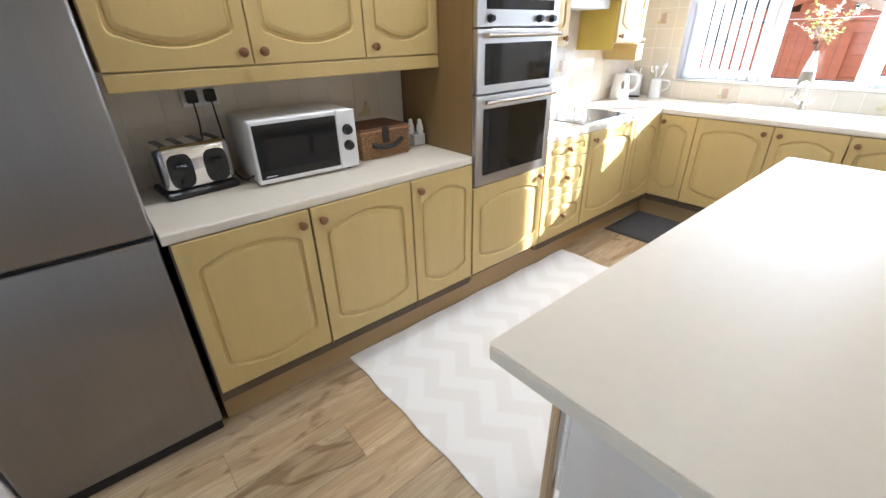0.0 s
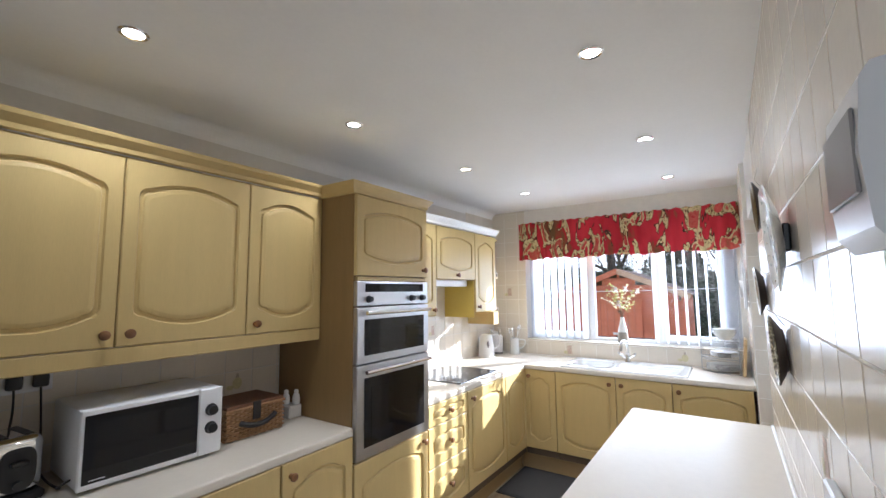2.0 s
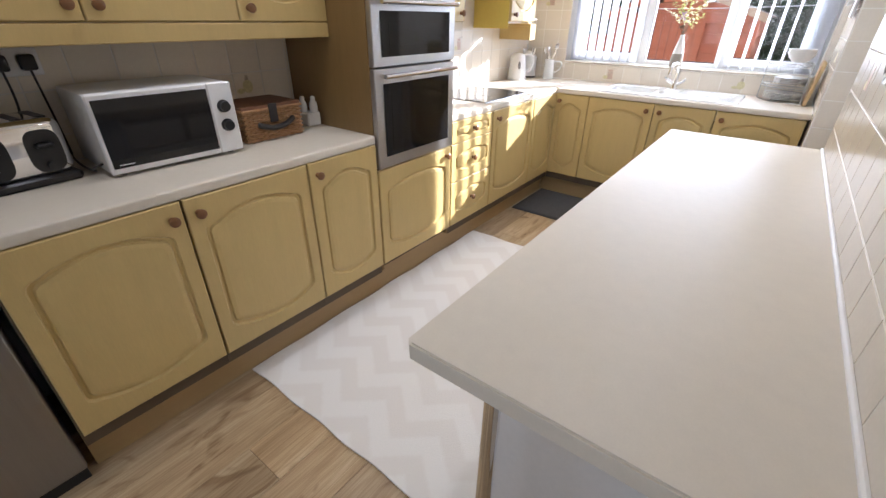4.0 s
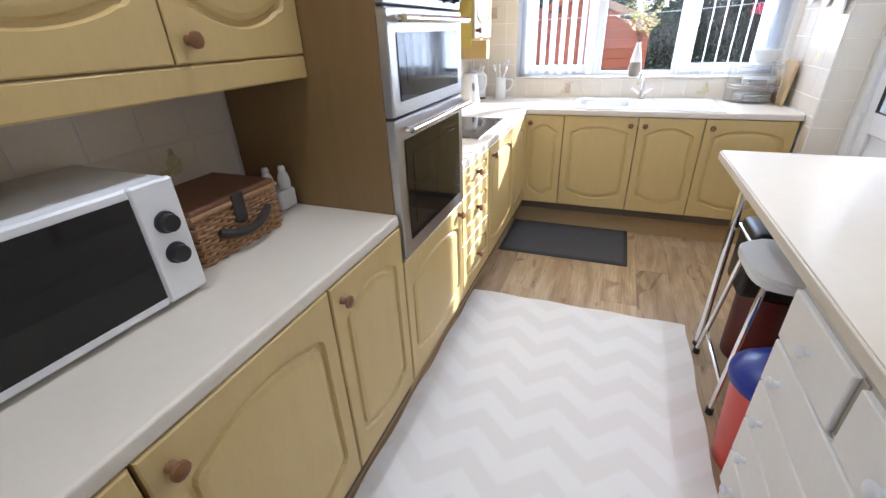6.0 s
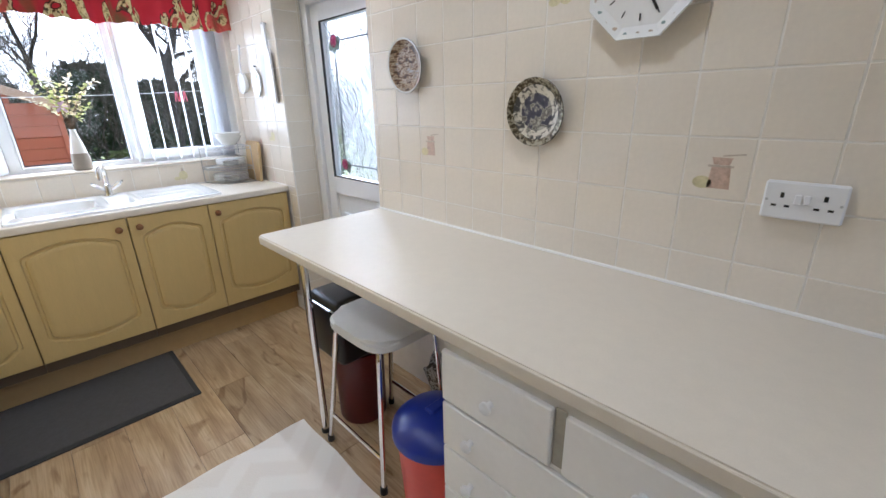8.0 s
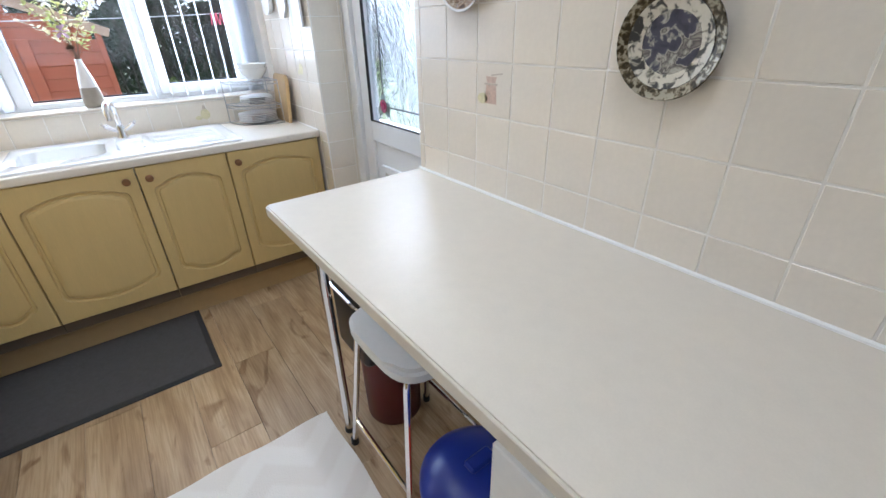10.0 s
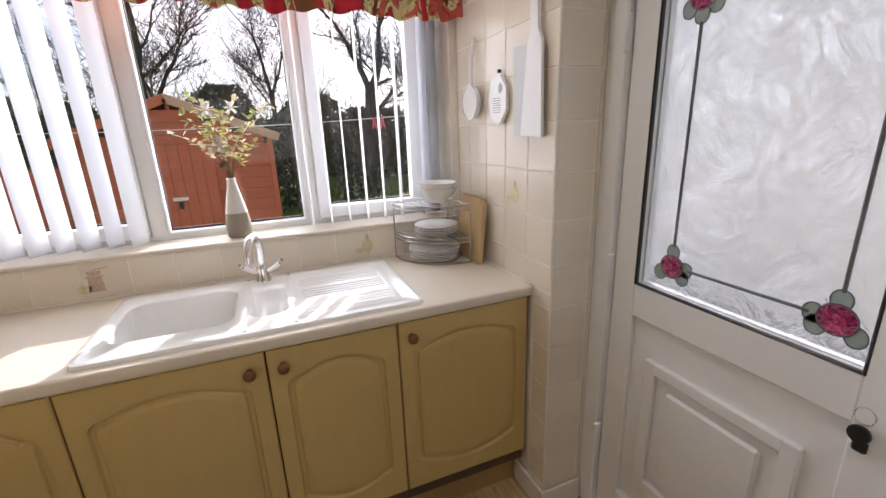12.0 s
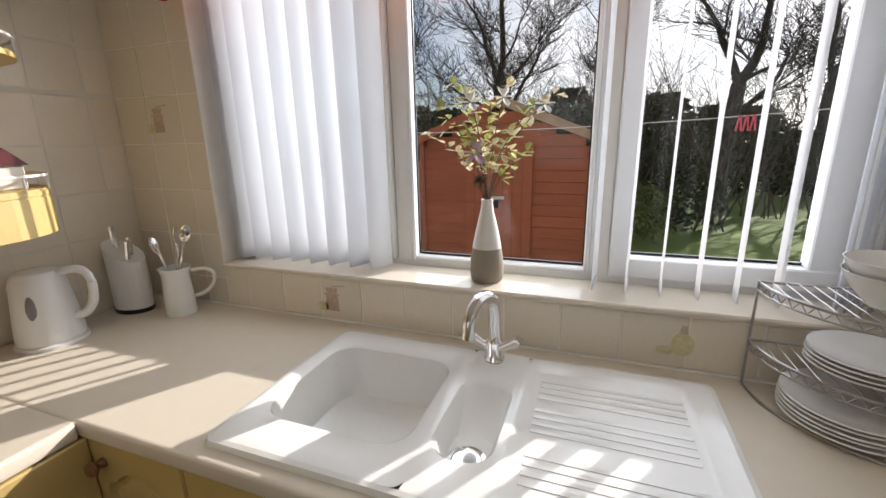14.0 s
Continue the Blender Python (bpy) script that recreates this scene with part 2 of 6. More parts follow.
def bez(a, b, c, n=8):
    a, b, c = Vector(a), Vector(b), Vector(c)
    return [(1 - t) ** 2 * a + 2 * t * (1 - t) * b + t * t * c for t in (i / n for i in range(n + 1))]


def panel_outline(w, h, rise, sh):
    """Shouldered arch at head and foot, round a centre, half sizes w and h."""
    pts = []
    quarter = []
    m = 10
    quarter += [(w, t * (h - sh - rise)) for t in (0.0, 0.33, 0.66, 1.0)]
    quarter += [(w - sh * (1 - math.cos(a)), h - sh - rise + sh * math.sin(a) * 0.85) for a in (radians(30), radians(60), radians(90))]
    xs = w - sh
    quarter += [(xs * (1 - i / m), h - rise - sh * 0.15 + (rise + sh * 0.15) * math.sin(math.pi / 2 * i / m) ** 0.8) for i in range(1, m)]
    pts += quarter
    pts += [(-x, y) for x, y in reversed(quarter)]
    full = pts + [(-x, -y) for x, y in pts[1:-1]]
    full.insert(len(quarter), (0, h))
    full.append((0, -h))
    return full


def panel_door(w, h, t=0.02, margin=0.078, rise=0.03, sh=0.035):
    """A slab w by h in the xz plane, front towards -y, with a routed arched field. Origin at its centre back."""
    b = bmesh.new()
    W, Hh = w / 2, h / 2
    mg, mz = min(margin - 0.033, w * 0.15), min(margin - 0.014, h * 0.22)
    out = panel_outline(W - mg, Hh - mz, min(rise, h * 0.06), min(sh, w * 0.11, h * 0.12))
    ang = sorted(range(len(out)), key=lambda i: math.atan2(out[i][1] / Hh, out[i][0] / W))
    out = [out[i] for i in ang]
    rect = []
    for x, y in out:
        k = min(W / abs(x) if abs(x) > 1e-9 else 1e9, Hh / abs(y) if abs(y) > 1e-9 else 1e9)
        rect.append([x * k, y * k])
    for cx in (-1, 1):
        for cy in (-1, 1):
            j = min(range(len(rect)), key=lambda i: (rect[i][0] / W - cx) ** 2 + (rect[i][1] / Hh - cy) ** 2)
            rect[j] = [cx * W, cy * Hh]
    fx, fy = W - mg, Hh - mz

    def ring(pts, y):
        return [b.verts.new((p[0], y, p[1])) for p in pts]

    def shrunk(d):
        return [(x * (1 - d / fx), y * (1 - d / fy)) for x, y in out]

    e = 0.0035
    edge = [(x * (1 - e / W), y * (1 - e / Hh)) for x, y in rect]
    loops = [ring(rect, 0), ring(rect, -t + e), ring(edge, -t), ring(out, -t), ring(shrunk(0.005), -t + 0.010),
             ring(shrunk(0.015), -t + 0.0105), ring(shrunk(0.020), -t + 0.0035), ring(shrunk(0.034), -t + 0.0005), ring(shrunk(0.055), -t)]
    n = len(out)
    for a, c in zip(loops, loops[1:]):
        for i in range(n):
            b.faces.new((a[i], a[(i + 1) % n], c[(i + 1) % n], c[i]))
    b.faces.new(loops[0])
    b.faces.new(loops[-1])
    return b


def knob_bm(centre, d=(0, -1, 0), s=1.0):
    """A turned knob that stands out of a face along d."""
    prof = [(0.0, 0), (0.011, 0), (0.010, 0.006), (0.008, 0.012), (0.013, 0.017), (0.0175, 0.022), (0.0165, 0.028), (0.010, 0.032), (0.0, 0.033)]
    b = lathe([(r * s, h * s) for r, h in prof], 14)
    m = Vector(d).to_track_quat("Z", "Y").to_matrix().to_4x4()
    return place(b, Matrix.Translation(centre) @ m)


def cab_door(parent, x0, x1, z0, z1, y, turn=0, knob=None, name="door", material=None):
    """Cabinet door on a front at y (turn 0, front to -y) or at x = y (turn -90, front to -x, x0..x1 then along y)."""
    g = 0.0024
    b = panel_door(x1 - x0 - 2 * g, z1 - z0 - 2 * g)
    c = (x0 + x1) / 2
    if turn == 0:
        m = pose(c, y, (z0 + z1) / 2)
    else:
        m = pose(y, c, (z0 + z1) / 2, 0, 0, -90)
    d = part(name, place(b, m), material or M_CAB, parent, smooth=False)
    if knob:
        kx, kz = knob
        pos, dr = ((kx, y - 0.02, kz), (0, -1, 0)) if turn == 0 else ((y - 0.02, kx, kz), (-1, 0, 0))
        part("knob", knob_bm(pos, dr), M_KNOB, d, "turned dark wood knob", smooth=True)
    return d


# ---- structure ----
def setting(name, bm, material, label, category):
    return tagged(part(name, bm, material), label, category, "", "structure")


b = box(XB - 0.15, XW + 0.25, YB - 0.1, YL + 0.15, -0.12, -0.012, 0)
floor = setting("floor", b, M_CARC, "oak effect laminate plank floor", "floor")
setting("ceiling", box(XB - 0.15, XW + 0.25, -0.5, YL + 0.15, ZC, ZC + 0.15, 0), M_CEIL, "smooth white painted ceiling with downlights", "ceiling")
wall_units = setting("wall_north", box(XB - 0.15, XW + 0.25, YL, YL + 0.15, 0, ZC, 0), M_WALL, "cream wall behind the kitchen units", "wall")
WY0, WY1, WZ0, WZ1 = 0.44, 2.275, 1.05, 2.18
b = box(XW, XW + 0.25, YS - 0.002, YL, 0, WZ0, 0)
box(XW, XW + 0.25, YS - 0.002, YL, WZ1, ZC, 0, b)
box(XW, XW + 0.25, YS - 0.002, WY0, WZ0, WZ1, 0, b)
box(XW, XW + 0.25, WY1, YL, WZ0, WZ1, 0, b)
wall_window = setting("wall_east", b, M_GROUT, "cream tiled wall with a wide window over the sink", "wall")
b = box(0.60, DOOR_X0, 0.09, YT, 0, ZC, 0)
wall_tiled = setting("wall_south", b, M_GROUT, "cream tiled wall with hanging plates", "wall")
b = box(DOOR_X1, XW + 0.25, 0.09, YS, 0, ZC, 0)
wall_sink = setting("wall_south_corner", b, M_GROUT, "cream tiled pier beside the back door", "wall")
setting("wall_south_lintel", box(DOOR_X0, DOOR_X1, 0.09, YT, 2.02, ZC, 0), M_WALL, "cream wall above the back door", "wall")
setting("wall_south_back", box(XB - 0.15, 0.60, YB - 0.15, YB, 0, ZC, 0), M_WALL, "plain cream wall", "wall")
setting("wall_south_return", box(0.50, 0.60, YB, YT - 0.05, 0, ZC, 0), M_WALL, "plain cream return wall", "wall")
b = box(XB - 0.15, XB, YB, YL, 0, 0.9, 0)
box(XB - 0.15, XB, YB, YL, 2.15, ZC, 0, b)
box(XB - 0.15, XB, YB, 0.3, 0.9, 2.15, 0, b)
box(XB - 0.15, XB, 2.3, YL, 0.9, 2.15, 0, b)
setting("wall_west", b, M_WALL, "plain cream wall with an added window opening", "wall")
b = bmesh.new()
prof = [(0, 0)] + [(0.075 * math.sin(i * math.pi / 14) - 0.075, 0.075 * math.cos(i * math.pi / 14) - 0.075) for i in range(8)]
ends = [[b.verts.new((x, YL + p[0], ZC + p[1])) for p in prof] for x in (XB, XW)]
for i in range(len(prof)):
    j = (i + 1) % len(prof)
    b.faces.new((ends[0][i], ends[0][j], ends[1][j], ends[1][i]))
for e in ends:
    b.faces.new(e)
setting("coving", b, M_CEIL, "white plaster coving above the wall units", "trim")
setting("wall_nib", box(-0.40, -0.215, 2.07, YL, 0, ZC, 0.003), M_WPAINT, "white painted wall end beside the fridge", "wall")

# ---- kitchen units along the long wall ----
Z0, Z1 = 0.205, 0.872


def base_unit(x0, x1, doors, label, category="cabinet", z0=Z0, z1=Z1):
    u = thing("base_cabinet", label, category, ((x0 + x1) / 2, (FRONT + YL) / 2, 0), "base units")
    part("body", box(x0 + 0.001, x1 - 0.001, FRONT + 0.001, YL - 0.005, 0.15, z1, 0.001), M_CARC, u)
    return u


LB = "pale ochre cabinet with arched panel doors and wooden knobs"
u = base_unit(0.42, 0.906, 1, LB)
cab_door(u, 0.424, 0.905, Z0, Z1, FRONT + 0.001, knob=(0.865, 0.815))
u = base_unit(0.906, 1.40, 1, LB)
cab_door(u, 0.908, 1.40, Z0, Z1, FRONT + 0.001, knob=(0.95, 0.815))
u = base_unit(1.40, 1.797, 1, LB)
cab_door(u, 1.402, 1.795, Z0, Z1, FRONT + 0.001, knob=(1.445, 0.815))
u = base_unit(2.403, 2.865, 3, "pale ochre drawer unit with three arched drawer fronts")
zz = (Z0, 0.50, 0.74, Z1)
for a, c in zip(zz, zz[1:]):
    cab_door(u, 2.405, 2.863, a, c, FRONT + 0.001, knob=(2.634, (a + c) / 2), name="drawer_front")
u = base_unit(2.865, 3.46, 1, "pale ochre cabinet under the hob")
cab_door(u, 2.867, 3.458, Z0, Z1, FRONT + 0.001, knob=(2.92, 0.815))
u = base_unit(3.46, 3.888, 1, "pale ochre corner cabinet with a narrow door")
cab_door(u, 3.462, 3.866, Z0, Z1, FRONT + 0.001)

u = thing("plinth", "oak coloured plinth board under the units", "plinth", (2.1, 2.14, 0))
part("board", box(0.42, 3.93, 2.135, 2.152, 0.0, 0.2, 0.001), M_PLINTH, u)
u = thing("plinth", "oak coloured plinth board under the sink units", "plinth", (3.95, 1.2, 0))
part("board", box(3.942, 3.958, 0.416, 2.134, 0.0, 0.2, 0.001), M_PLINTH, u)

# sink run
FX = 3.884
SB = (0.416, 0.906, 1.30, 1.785, 2.068)
SK = (0.862, 1.255, 1.345, 2.02)
for i, (a, c) in enumerate(zip(SB, SB[1:])):
    u = thing("sink_cabinet", "pale ochre arched door cabinet in the sink run", "cabinet", (4.2, (a + c) / 2, 0), "sink units")
    part("body", box(FX + 0.001, XW - 0.005, a + 0.001, c - 0.001, 0.15, Z1 if i in (0, 3) else 0.70, 0.001), M_CARC, u)
    cab_door(u, a, c, Z0, Z1, FX + 0.001, -90, knob=(SK[i], 0.815))


# worktops
def slab(outline, label, edge, z0=0.872):
    """A worktop with its postformed front edge; edge: x0, x1, y0, y1 of the edging."""
    u = thing("worktop", label, "worktop", (outline[0][0][0], outline[0][0][1], z0))
    bm = prism(outline[0], z0 + 0.0005, WT, 0.0)
    for o in outline[1:]:
        merge(bm, prism(o, z0 + 0.0005, WT, 0.0))
    part("top", bm, M_WT, u)
    part("front_edge", box(*edge, z0 + 0.0005, WT - 0.0003, 0.007, seg=3), M_WT, u, "rounded front edge", smooth=True)
    return u


def quad(x0, x1, y0, y1):
    return [(x0, y0), (x1, y0), (x1, y1), (x0, y1)]


slab([quad(0.405, 1.795, 2.064, YL - 0.002)], "cream laminate worktop with a rounded white front edge", (0.405, 1.795, 2.055, 2.075))
slab([quad(2.403, 3.853, 2.064, YL - 0.002)], "cream laminate worktop around the hob", (2.403, 3.853, 2.055, 2.075))
SX0, SX1, SY0, SY1 = 3.888, 4.397, 0.80, 1.755
slab([quad(3.864, SX0 + 0.03, YS + 0.002, YL - 0.002), quad(SX1 - 0.03, XW - 0.002, YS + 0.002, YL - 0.002),
      quad(SX0 + 0.03, SX1 - 0.03, YS + 0.002, SY0 + 0.03), quad(SX0 + 0.03, SX1 - 0.03, SY1 - 0.03, YL - 0.002)],
     "cream laminate worktop around the ceramic sink", (3.855, 3.875, YS + 0.002, YL - 0.002))

# tall oven unit
u = thing("oven_tower", "tall ochre oven housing with side panels darkened for shade", "cabinet", (2.1, 2.36, 0))
part("side_panel", box(1.797, 1.815, FRONT, YL - 0.003, 0.16, 2.075, 0.0015), M_CAB_SHADE, u, "ochre side panel browned to carry its shade")
part("side_panel", box(2.385, 2.402, FRONT, YL - 0.003, 0.16, 2.075, 0.0015), M_CAB_SHADE, u)
part("carcass", box(1.816, 2.384, FRONT + 0.03, YL - 0.004, 0.16, 2.07, 0.001), M_CARC, u)
part("rail", box(1.816, 2.384, FRONT - 0.012, FRONT + 0.03, 1.622, 1.643, 0.002), M_CAB, u)
cab_door(u, 1.80, 2.40, 1.645, 2.065, FRONT + 0.001, knob=(2.355, 1.69))
cab_door(u, 1.80, 2.40, Z0, 0.737, FRONT + 0.001, knob=(2.35, 0.69))


def cornice(parent, pts, z, material):
    """Moulded cornice that follows pts in plan, growing outward."""
    prof = [(0.0, 0.0), (0.012, 0.004), (0.016, 0.02), (0.036, 0.045), (0.042, 0.06), (0.0, 0.06)]
    bm = bmesh.new()
    rings = []
    for i, p in enumerate(pts):
        p = Vector(p)
        d0 = (p - Vector(pts[i - 1])).normalized() if i else None
        d1 = (Vector(pts[i + 1]) - p).normalized() if i < len(pts) - 1 else None
        n0 = Vector((d0.y, -d0.x)) if d0 else None
        n1 = Vector((d1.y, -d1.x)) if d1 else None
        n = (n0 + n1) / (1 + n0.dot(n1)) if n0 and n1 else (n0 or n1)
        rings.append([bm.verts.new((p.x + n.x * o, p.y + n.y * o, z + h)) for o, h in prof])
    for a, c in zip(rings, rings[1:]):
        for k in range(len(prof)):
            bm.faces.new((a[k], a[(k + 1) % len(prof)], c[(k + 1) % len(prof)], c[k]))
    bm.faces.new(rings[0])
    bm.faces.new(rings[-1])
    return part("cornice", bm, material, parent)


cornice(u, [(1.797, 2.33), (1.797, FRONT), (2.402, FRONT), (2.402, 2.34)], 2.067, M_CAB)

# built-in double oven
o = thing("double_oven", "built-in stainless steel double oven with black glass doors", "oven", (2.1, 2.05, 0.746))
OX0, OX1 = 1.803, 2.397
part("control_panel", box(OX0, OX1, 2.048, 2.10, 1.492, 1.618, 0.003), M_STEEL, o)
part("display", box(1.86, 2.345, 2.0455, 2.047, 1.563, 1.607, 0.0008), M_DGLASS, o, "black glass display strip")
for kx in (1.885, 2.235, 2.335):
    part("dial", place(lathe([(0, 0), (0.019, 0), (0.019, 0.004), (0.015, 0.006), (0.0135, 0.024), (0, 0.025)], 18), pose(kx, 2.048, 1.527, 90)), M_BLACK, o, "black control dial", smooth=True)


def oven_door(z0, z1, gz0, gz1):
    d = part("oven_door", box(OX0, OX1, 2.044, 2.095, z0, z1, 0.004), M_STEEL, o)
    part("glass", box(OX0 + 0.05, OX1 - 0.05, 2.0415, 2.0432, gz0, gz1, 0.0008), M_DGLASS, d, "black oven glass")
    part("inner_window", box(OX0 + 0.10, OX1 - 0.10, 2.0402, 2.0412, gz0 + 0.04, gz1 - 0.05, 0.0003), M_DGLASS, d)
    hz = z1 - 0.028
    hb = tube([(OX0 + 0.03, 2.006, hz), (OX1 - 0.03, 2.006, hz)], 0.0105, 12)
    for hx in (OX0 + 0.04, OX1 - 0.04):
        tube([(hx, 2.046, hz), (hx, 2.006, hz)], 0.009, 8, hb)
    part("handle", hb, M_CHROME, d, "steel bar handle", smooth=True)


oven_door(1.205, 1.486, 1.245, 1.425)
oven_door(0.746, 1.198, 0.80, 1.135)

# wall cupboards beside the fridge
UF = 2.33
WB, WTOP = 1.378, 2.067
for a, c, kx in ((0.42, 0.897, 0.86), (0.897, 1.383, 0.935), (1.383, 1.797, 1.425)):
    u = thing("wall_cabinet", "pale ochre wall cupboard with an arched panel door", "cabinet", ((a + c) / 2, 2.5, WB), "wall cupboards")
    part("body", box(a + 0.001, c - 0.001, UF + 0.001, YL - 0.004, WB, WTOP + 0.005, 0.001), M_CAB, u)
    cab_door(u, a, c, WB, WTOP, UF + 0.001, knob=(kx, 1.425))
u = thing("light_pelmet", "ochre pelmet rail and cornice along the wall cupboards", "trim", (1.1, UF, 1.32))
part("pelmet", box(0.42, 1.796, UF - 0.018, UF + 0.002, 1.318, 1.377, 0.004), M_CAB, u)
cornice(u, [(0.42, UF - 0.018), (1.796, UF - 0.018)], 2.072, M_CAB)

# wall cupboards by the hob
u = thing("wall_cabinet", "narrow pale ochre wall cupboard beside the extractor", "cabinet", (2.62, 2.5, WB), "wall cupboards")
part("body", box(2.404, 2.90, UF + 0.021, YL - 0.004, WB, WTOP + 0.005, 0.001), M_CAB, u)
cab_door(u, 2.405, 2.90, WB, WTOP, UF + 0.021, knob=(2.855, 1.425))
u = thing("extractor_cabinet", "short pale ochre cupboard over a built-in extractor", "cabinet", (3.2, 2.5, 1.66))
part("body", box(2.902, 3.488, UF + 0.021, YL - 0.004, 1.655, WTOP + 0.005, 0.001), M_CAB, u)
cab_door(u, 2.902, 3.488, 1.655, WTOP, UF + 0.021, knob=(3.19, 1.69))
part("extractor", box(2.93, 3.46, 2.40, YL - 0.01, 1.60, 1.654, 0.004), M_WPLAST, u, "white extractor underside")
u = thing("wall_cabinet", "narrow pale ochre wall cupboard with a yellow side", "cabinet", (3.68, 2.5, WB), "wall cupboards")
part("body", box(3.494, 3.88, UF + 0.021, YL - 0.004, WB, WTOP + 0.005, 0.001), M_CAB, u)
part("side_panel", box(3.489, 3.4935, UF + 0.022, YL - 0.004, WB - 0.045, 1.65, 0.0005), M_CAB_Y, u, "bright yellow side panel")
cab_door(u, 3.49, 3.88, WB, WTOP, UF + 0.021, knob=(3.535, 1.425))
u = thing("cornice_rail", "pale cornice along the wall cupboards by the hob", "trim", (3.1, UF, 2.07))
cornice(u, [(2.404, UF + 0.003), (3.885, UF + 0.003), (4.12, 2.60)], 2.072, M_WPAINT)

# fridge freezer
u = thing("fridge_freezer", "tall silver fridge freezer with two plain doors", "fridge", (0.1, 2.4, 0))
part("body", box(-0.205, 0.398, 2.15, YL - 0.02, 0.02, 1.86, 0.004), M_FRIDGE, u)
part("fridge_door", box(-0.205, 0.398, 2.082, 2.146, 0.906, 1.86, 0.012, seg=3), M_FRIDGE, u, smooth=True)
part("freezer_door", box(-0.205, 0.398, 2.082, 2.146, 0.055, 0.894, 0.012, seg=3), M_FRIDGE, u, smooth=True)
part("door_gasket", box(-0.20, 0.393, 2.10, 2.15, 0.04, 1.855, 0), M_BLACK, u)
part("grille", box(-0.20, 0.393, 2.10, 2.15, 0.0, 0.038, 0.002), M_BLACK, u)

# breakfast bar
PX0, PX1, PY1 = 0.822, 2.885, 1.0
u = thing("breakfast_bar", "long cream worktop bar on chrome legs along the tiled wall", "worktop", (1.85, 0.7, 0))
o = [(PX0, YT + 0.002), (PX1 + 0.0, YT + 0.002), (PX1, PY1 - 0.012), (PX1 - 0.012, PY1), (PX0 + 0.012, PY1), (PX0, PY1 - 0.012)]
part("top", prism(o, 0.874, WT, 0.004), M_WT, u)
part("edging", box(PX0 + 0.012, PX1 - 0.012, PY1 - 0.002, PY1 + 0.0015, 0.875, 0.905, 0.001), M_WT, u, "cream edging strip")
for lx, ly in ((2.665, 0.925), (0.865, 0.84)):
    lg = lathe([(0, 0.005), (0.016, 0.005), (0.016, 0.872), (0, 0.872)], 16, (lx, ly, 0))
    leg = part("leg", lg, M_CHROME, u, "chrome tube leg", smooth=True)
    part("foot", lathe([(0, 0), (0.021, 0), (0.021, 0.012), (0.017, 0.02), (0, 0.02)], 16, (lx, ly, 0)), M_BLACK, leg, "black rubber foot", smooth=True)

u = thing("chest_of_drawers", "white painted chest of drawers with white knobs", "drawers", (1.55, 0.7, 0))
CX0, CX1, CY = 1.165, 1.832, 0.972
part("carcass", box(CX0, CX1, YT + 0.02, CY - 0.004, 0.0, 0.872, 0.003), M_WPAINT, u)
part("divider", box(1.486, 1.512, CY - 0.004, CY + 0.001, 0.685, 0.83, 0.001), M_DIVIDER, u, "grey wood divider strip")
ZR = (0.10, 0.24, 0.385, 0.53, 0.675)


def drawer(x0, x1, z0, z1, knobs):
    d = part("drawer_front", box(x0 + 0.002, x1 - 0.002, CY - 0.004, CY + 0.012, z0 + 0.003, z1 - 0.003, 0.003), M_WPAINT, u)
    for kx in knobs:
        kb = lathe([(0, 0), (0.008, 0), (0.0075, 0.012), (0.015, 0.017), (0.016, 0.024), (0.012, 0.028), (0, 0.03)], 14)
        part("knob", place(kb, pose(kx, CY + 0.012, (z0 + z1) / 2, -90)), M_WPLAST, d, "round white knob", smooth=True)


drawer(1.512, CX1, 0.678, 0.83, (1.668,))
drawer(CX0, 1.486, 0.678, 0.83, (1.326,))
for a, c in zip(ZR, ZR[1:]):
    drawer(CX0, CX1, a, c, (1.728, 1.268))

# ---- window ----
w = thing("window_1", "wide white upvc window in three lights above the sink", "window", (4.66, 1.36, WZ0), kind="structure")
FX0, FX1 = 4.62, 4.69


def frame_rect(y0, y1, z0, z1, wd, x0, x1, wz=None):
    wz = wz or wd
    bm = box(x0, x1, y0, y0 + wd, z0, z1, 0.004)
    box(x0, x1, y1 - wd, y1, z0, z1, 0.004, bm)
    box(x0 + 0.001, x1 - 0.001, y0 + wd - 0.004, y1 - wd + 0.004, z0, z0 + wz, 0.004, bm)
    box(x0 + 0.001, x1 - 0.001, y0 + wd - 0.004, y1 - wd + 0.004, z1 - wz, z1, 0.004, bm)
    return bm


b = frame_rect(0.415, 2.30, WZ0 + 0.002, 2.15, 0.045, FX0, FX1, 0.035)
box(FX0 + 0.001, FX1 - 0.001, 1.03, 1.085, WZ0 + 0.03, 2.13, 0.004, b)
box(FX0 + 0.001, FX1 - 0.001, 1.625, 1.68, WZ0 + 0.03, 2.13, 0.004, b)
part("window_frame", b, M_UPVC, w)
b = frame_rect(0.462, 1.03, WZ0 + 0.038, 2.11, 0.048, FX0 - 0.018, FX0 + 0.04, 0.055)
box(FX0 - 0.012, FX0 + 0.038, 0.506, 0.588, WZ0 + 0.09, 2.058, 0.004, b)
part("sash", b, M_UPVC, w)
part("sash", frame_rect(1.682, 2.252, WZ0 + 0.038, 2.11, 0.065, FX0 - 0.018, FX0 + 0.04, 0.055), M_UPVC, w)
part("glazing_bead", frame_rect(1.083, 1.627, WZ0 + 0.034, 2.118, 0.014, FX0 - 0.004, FX0 + 0.03), M_UPVC, w)
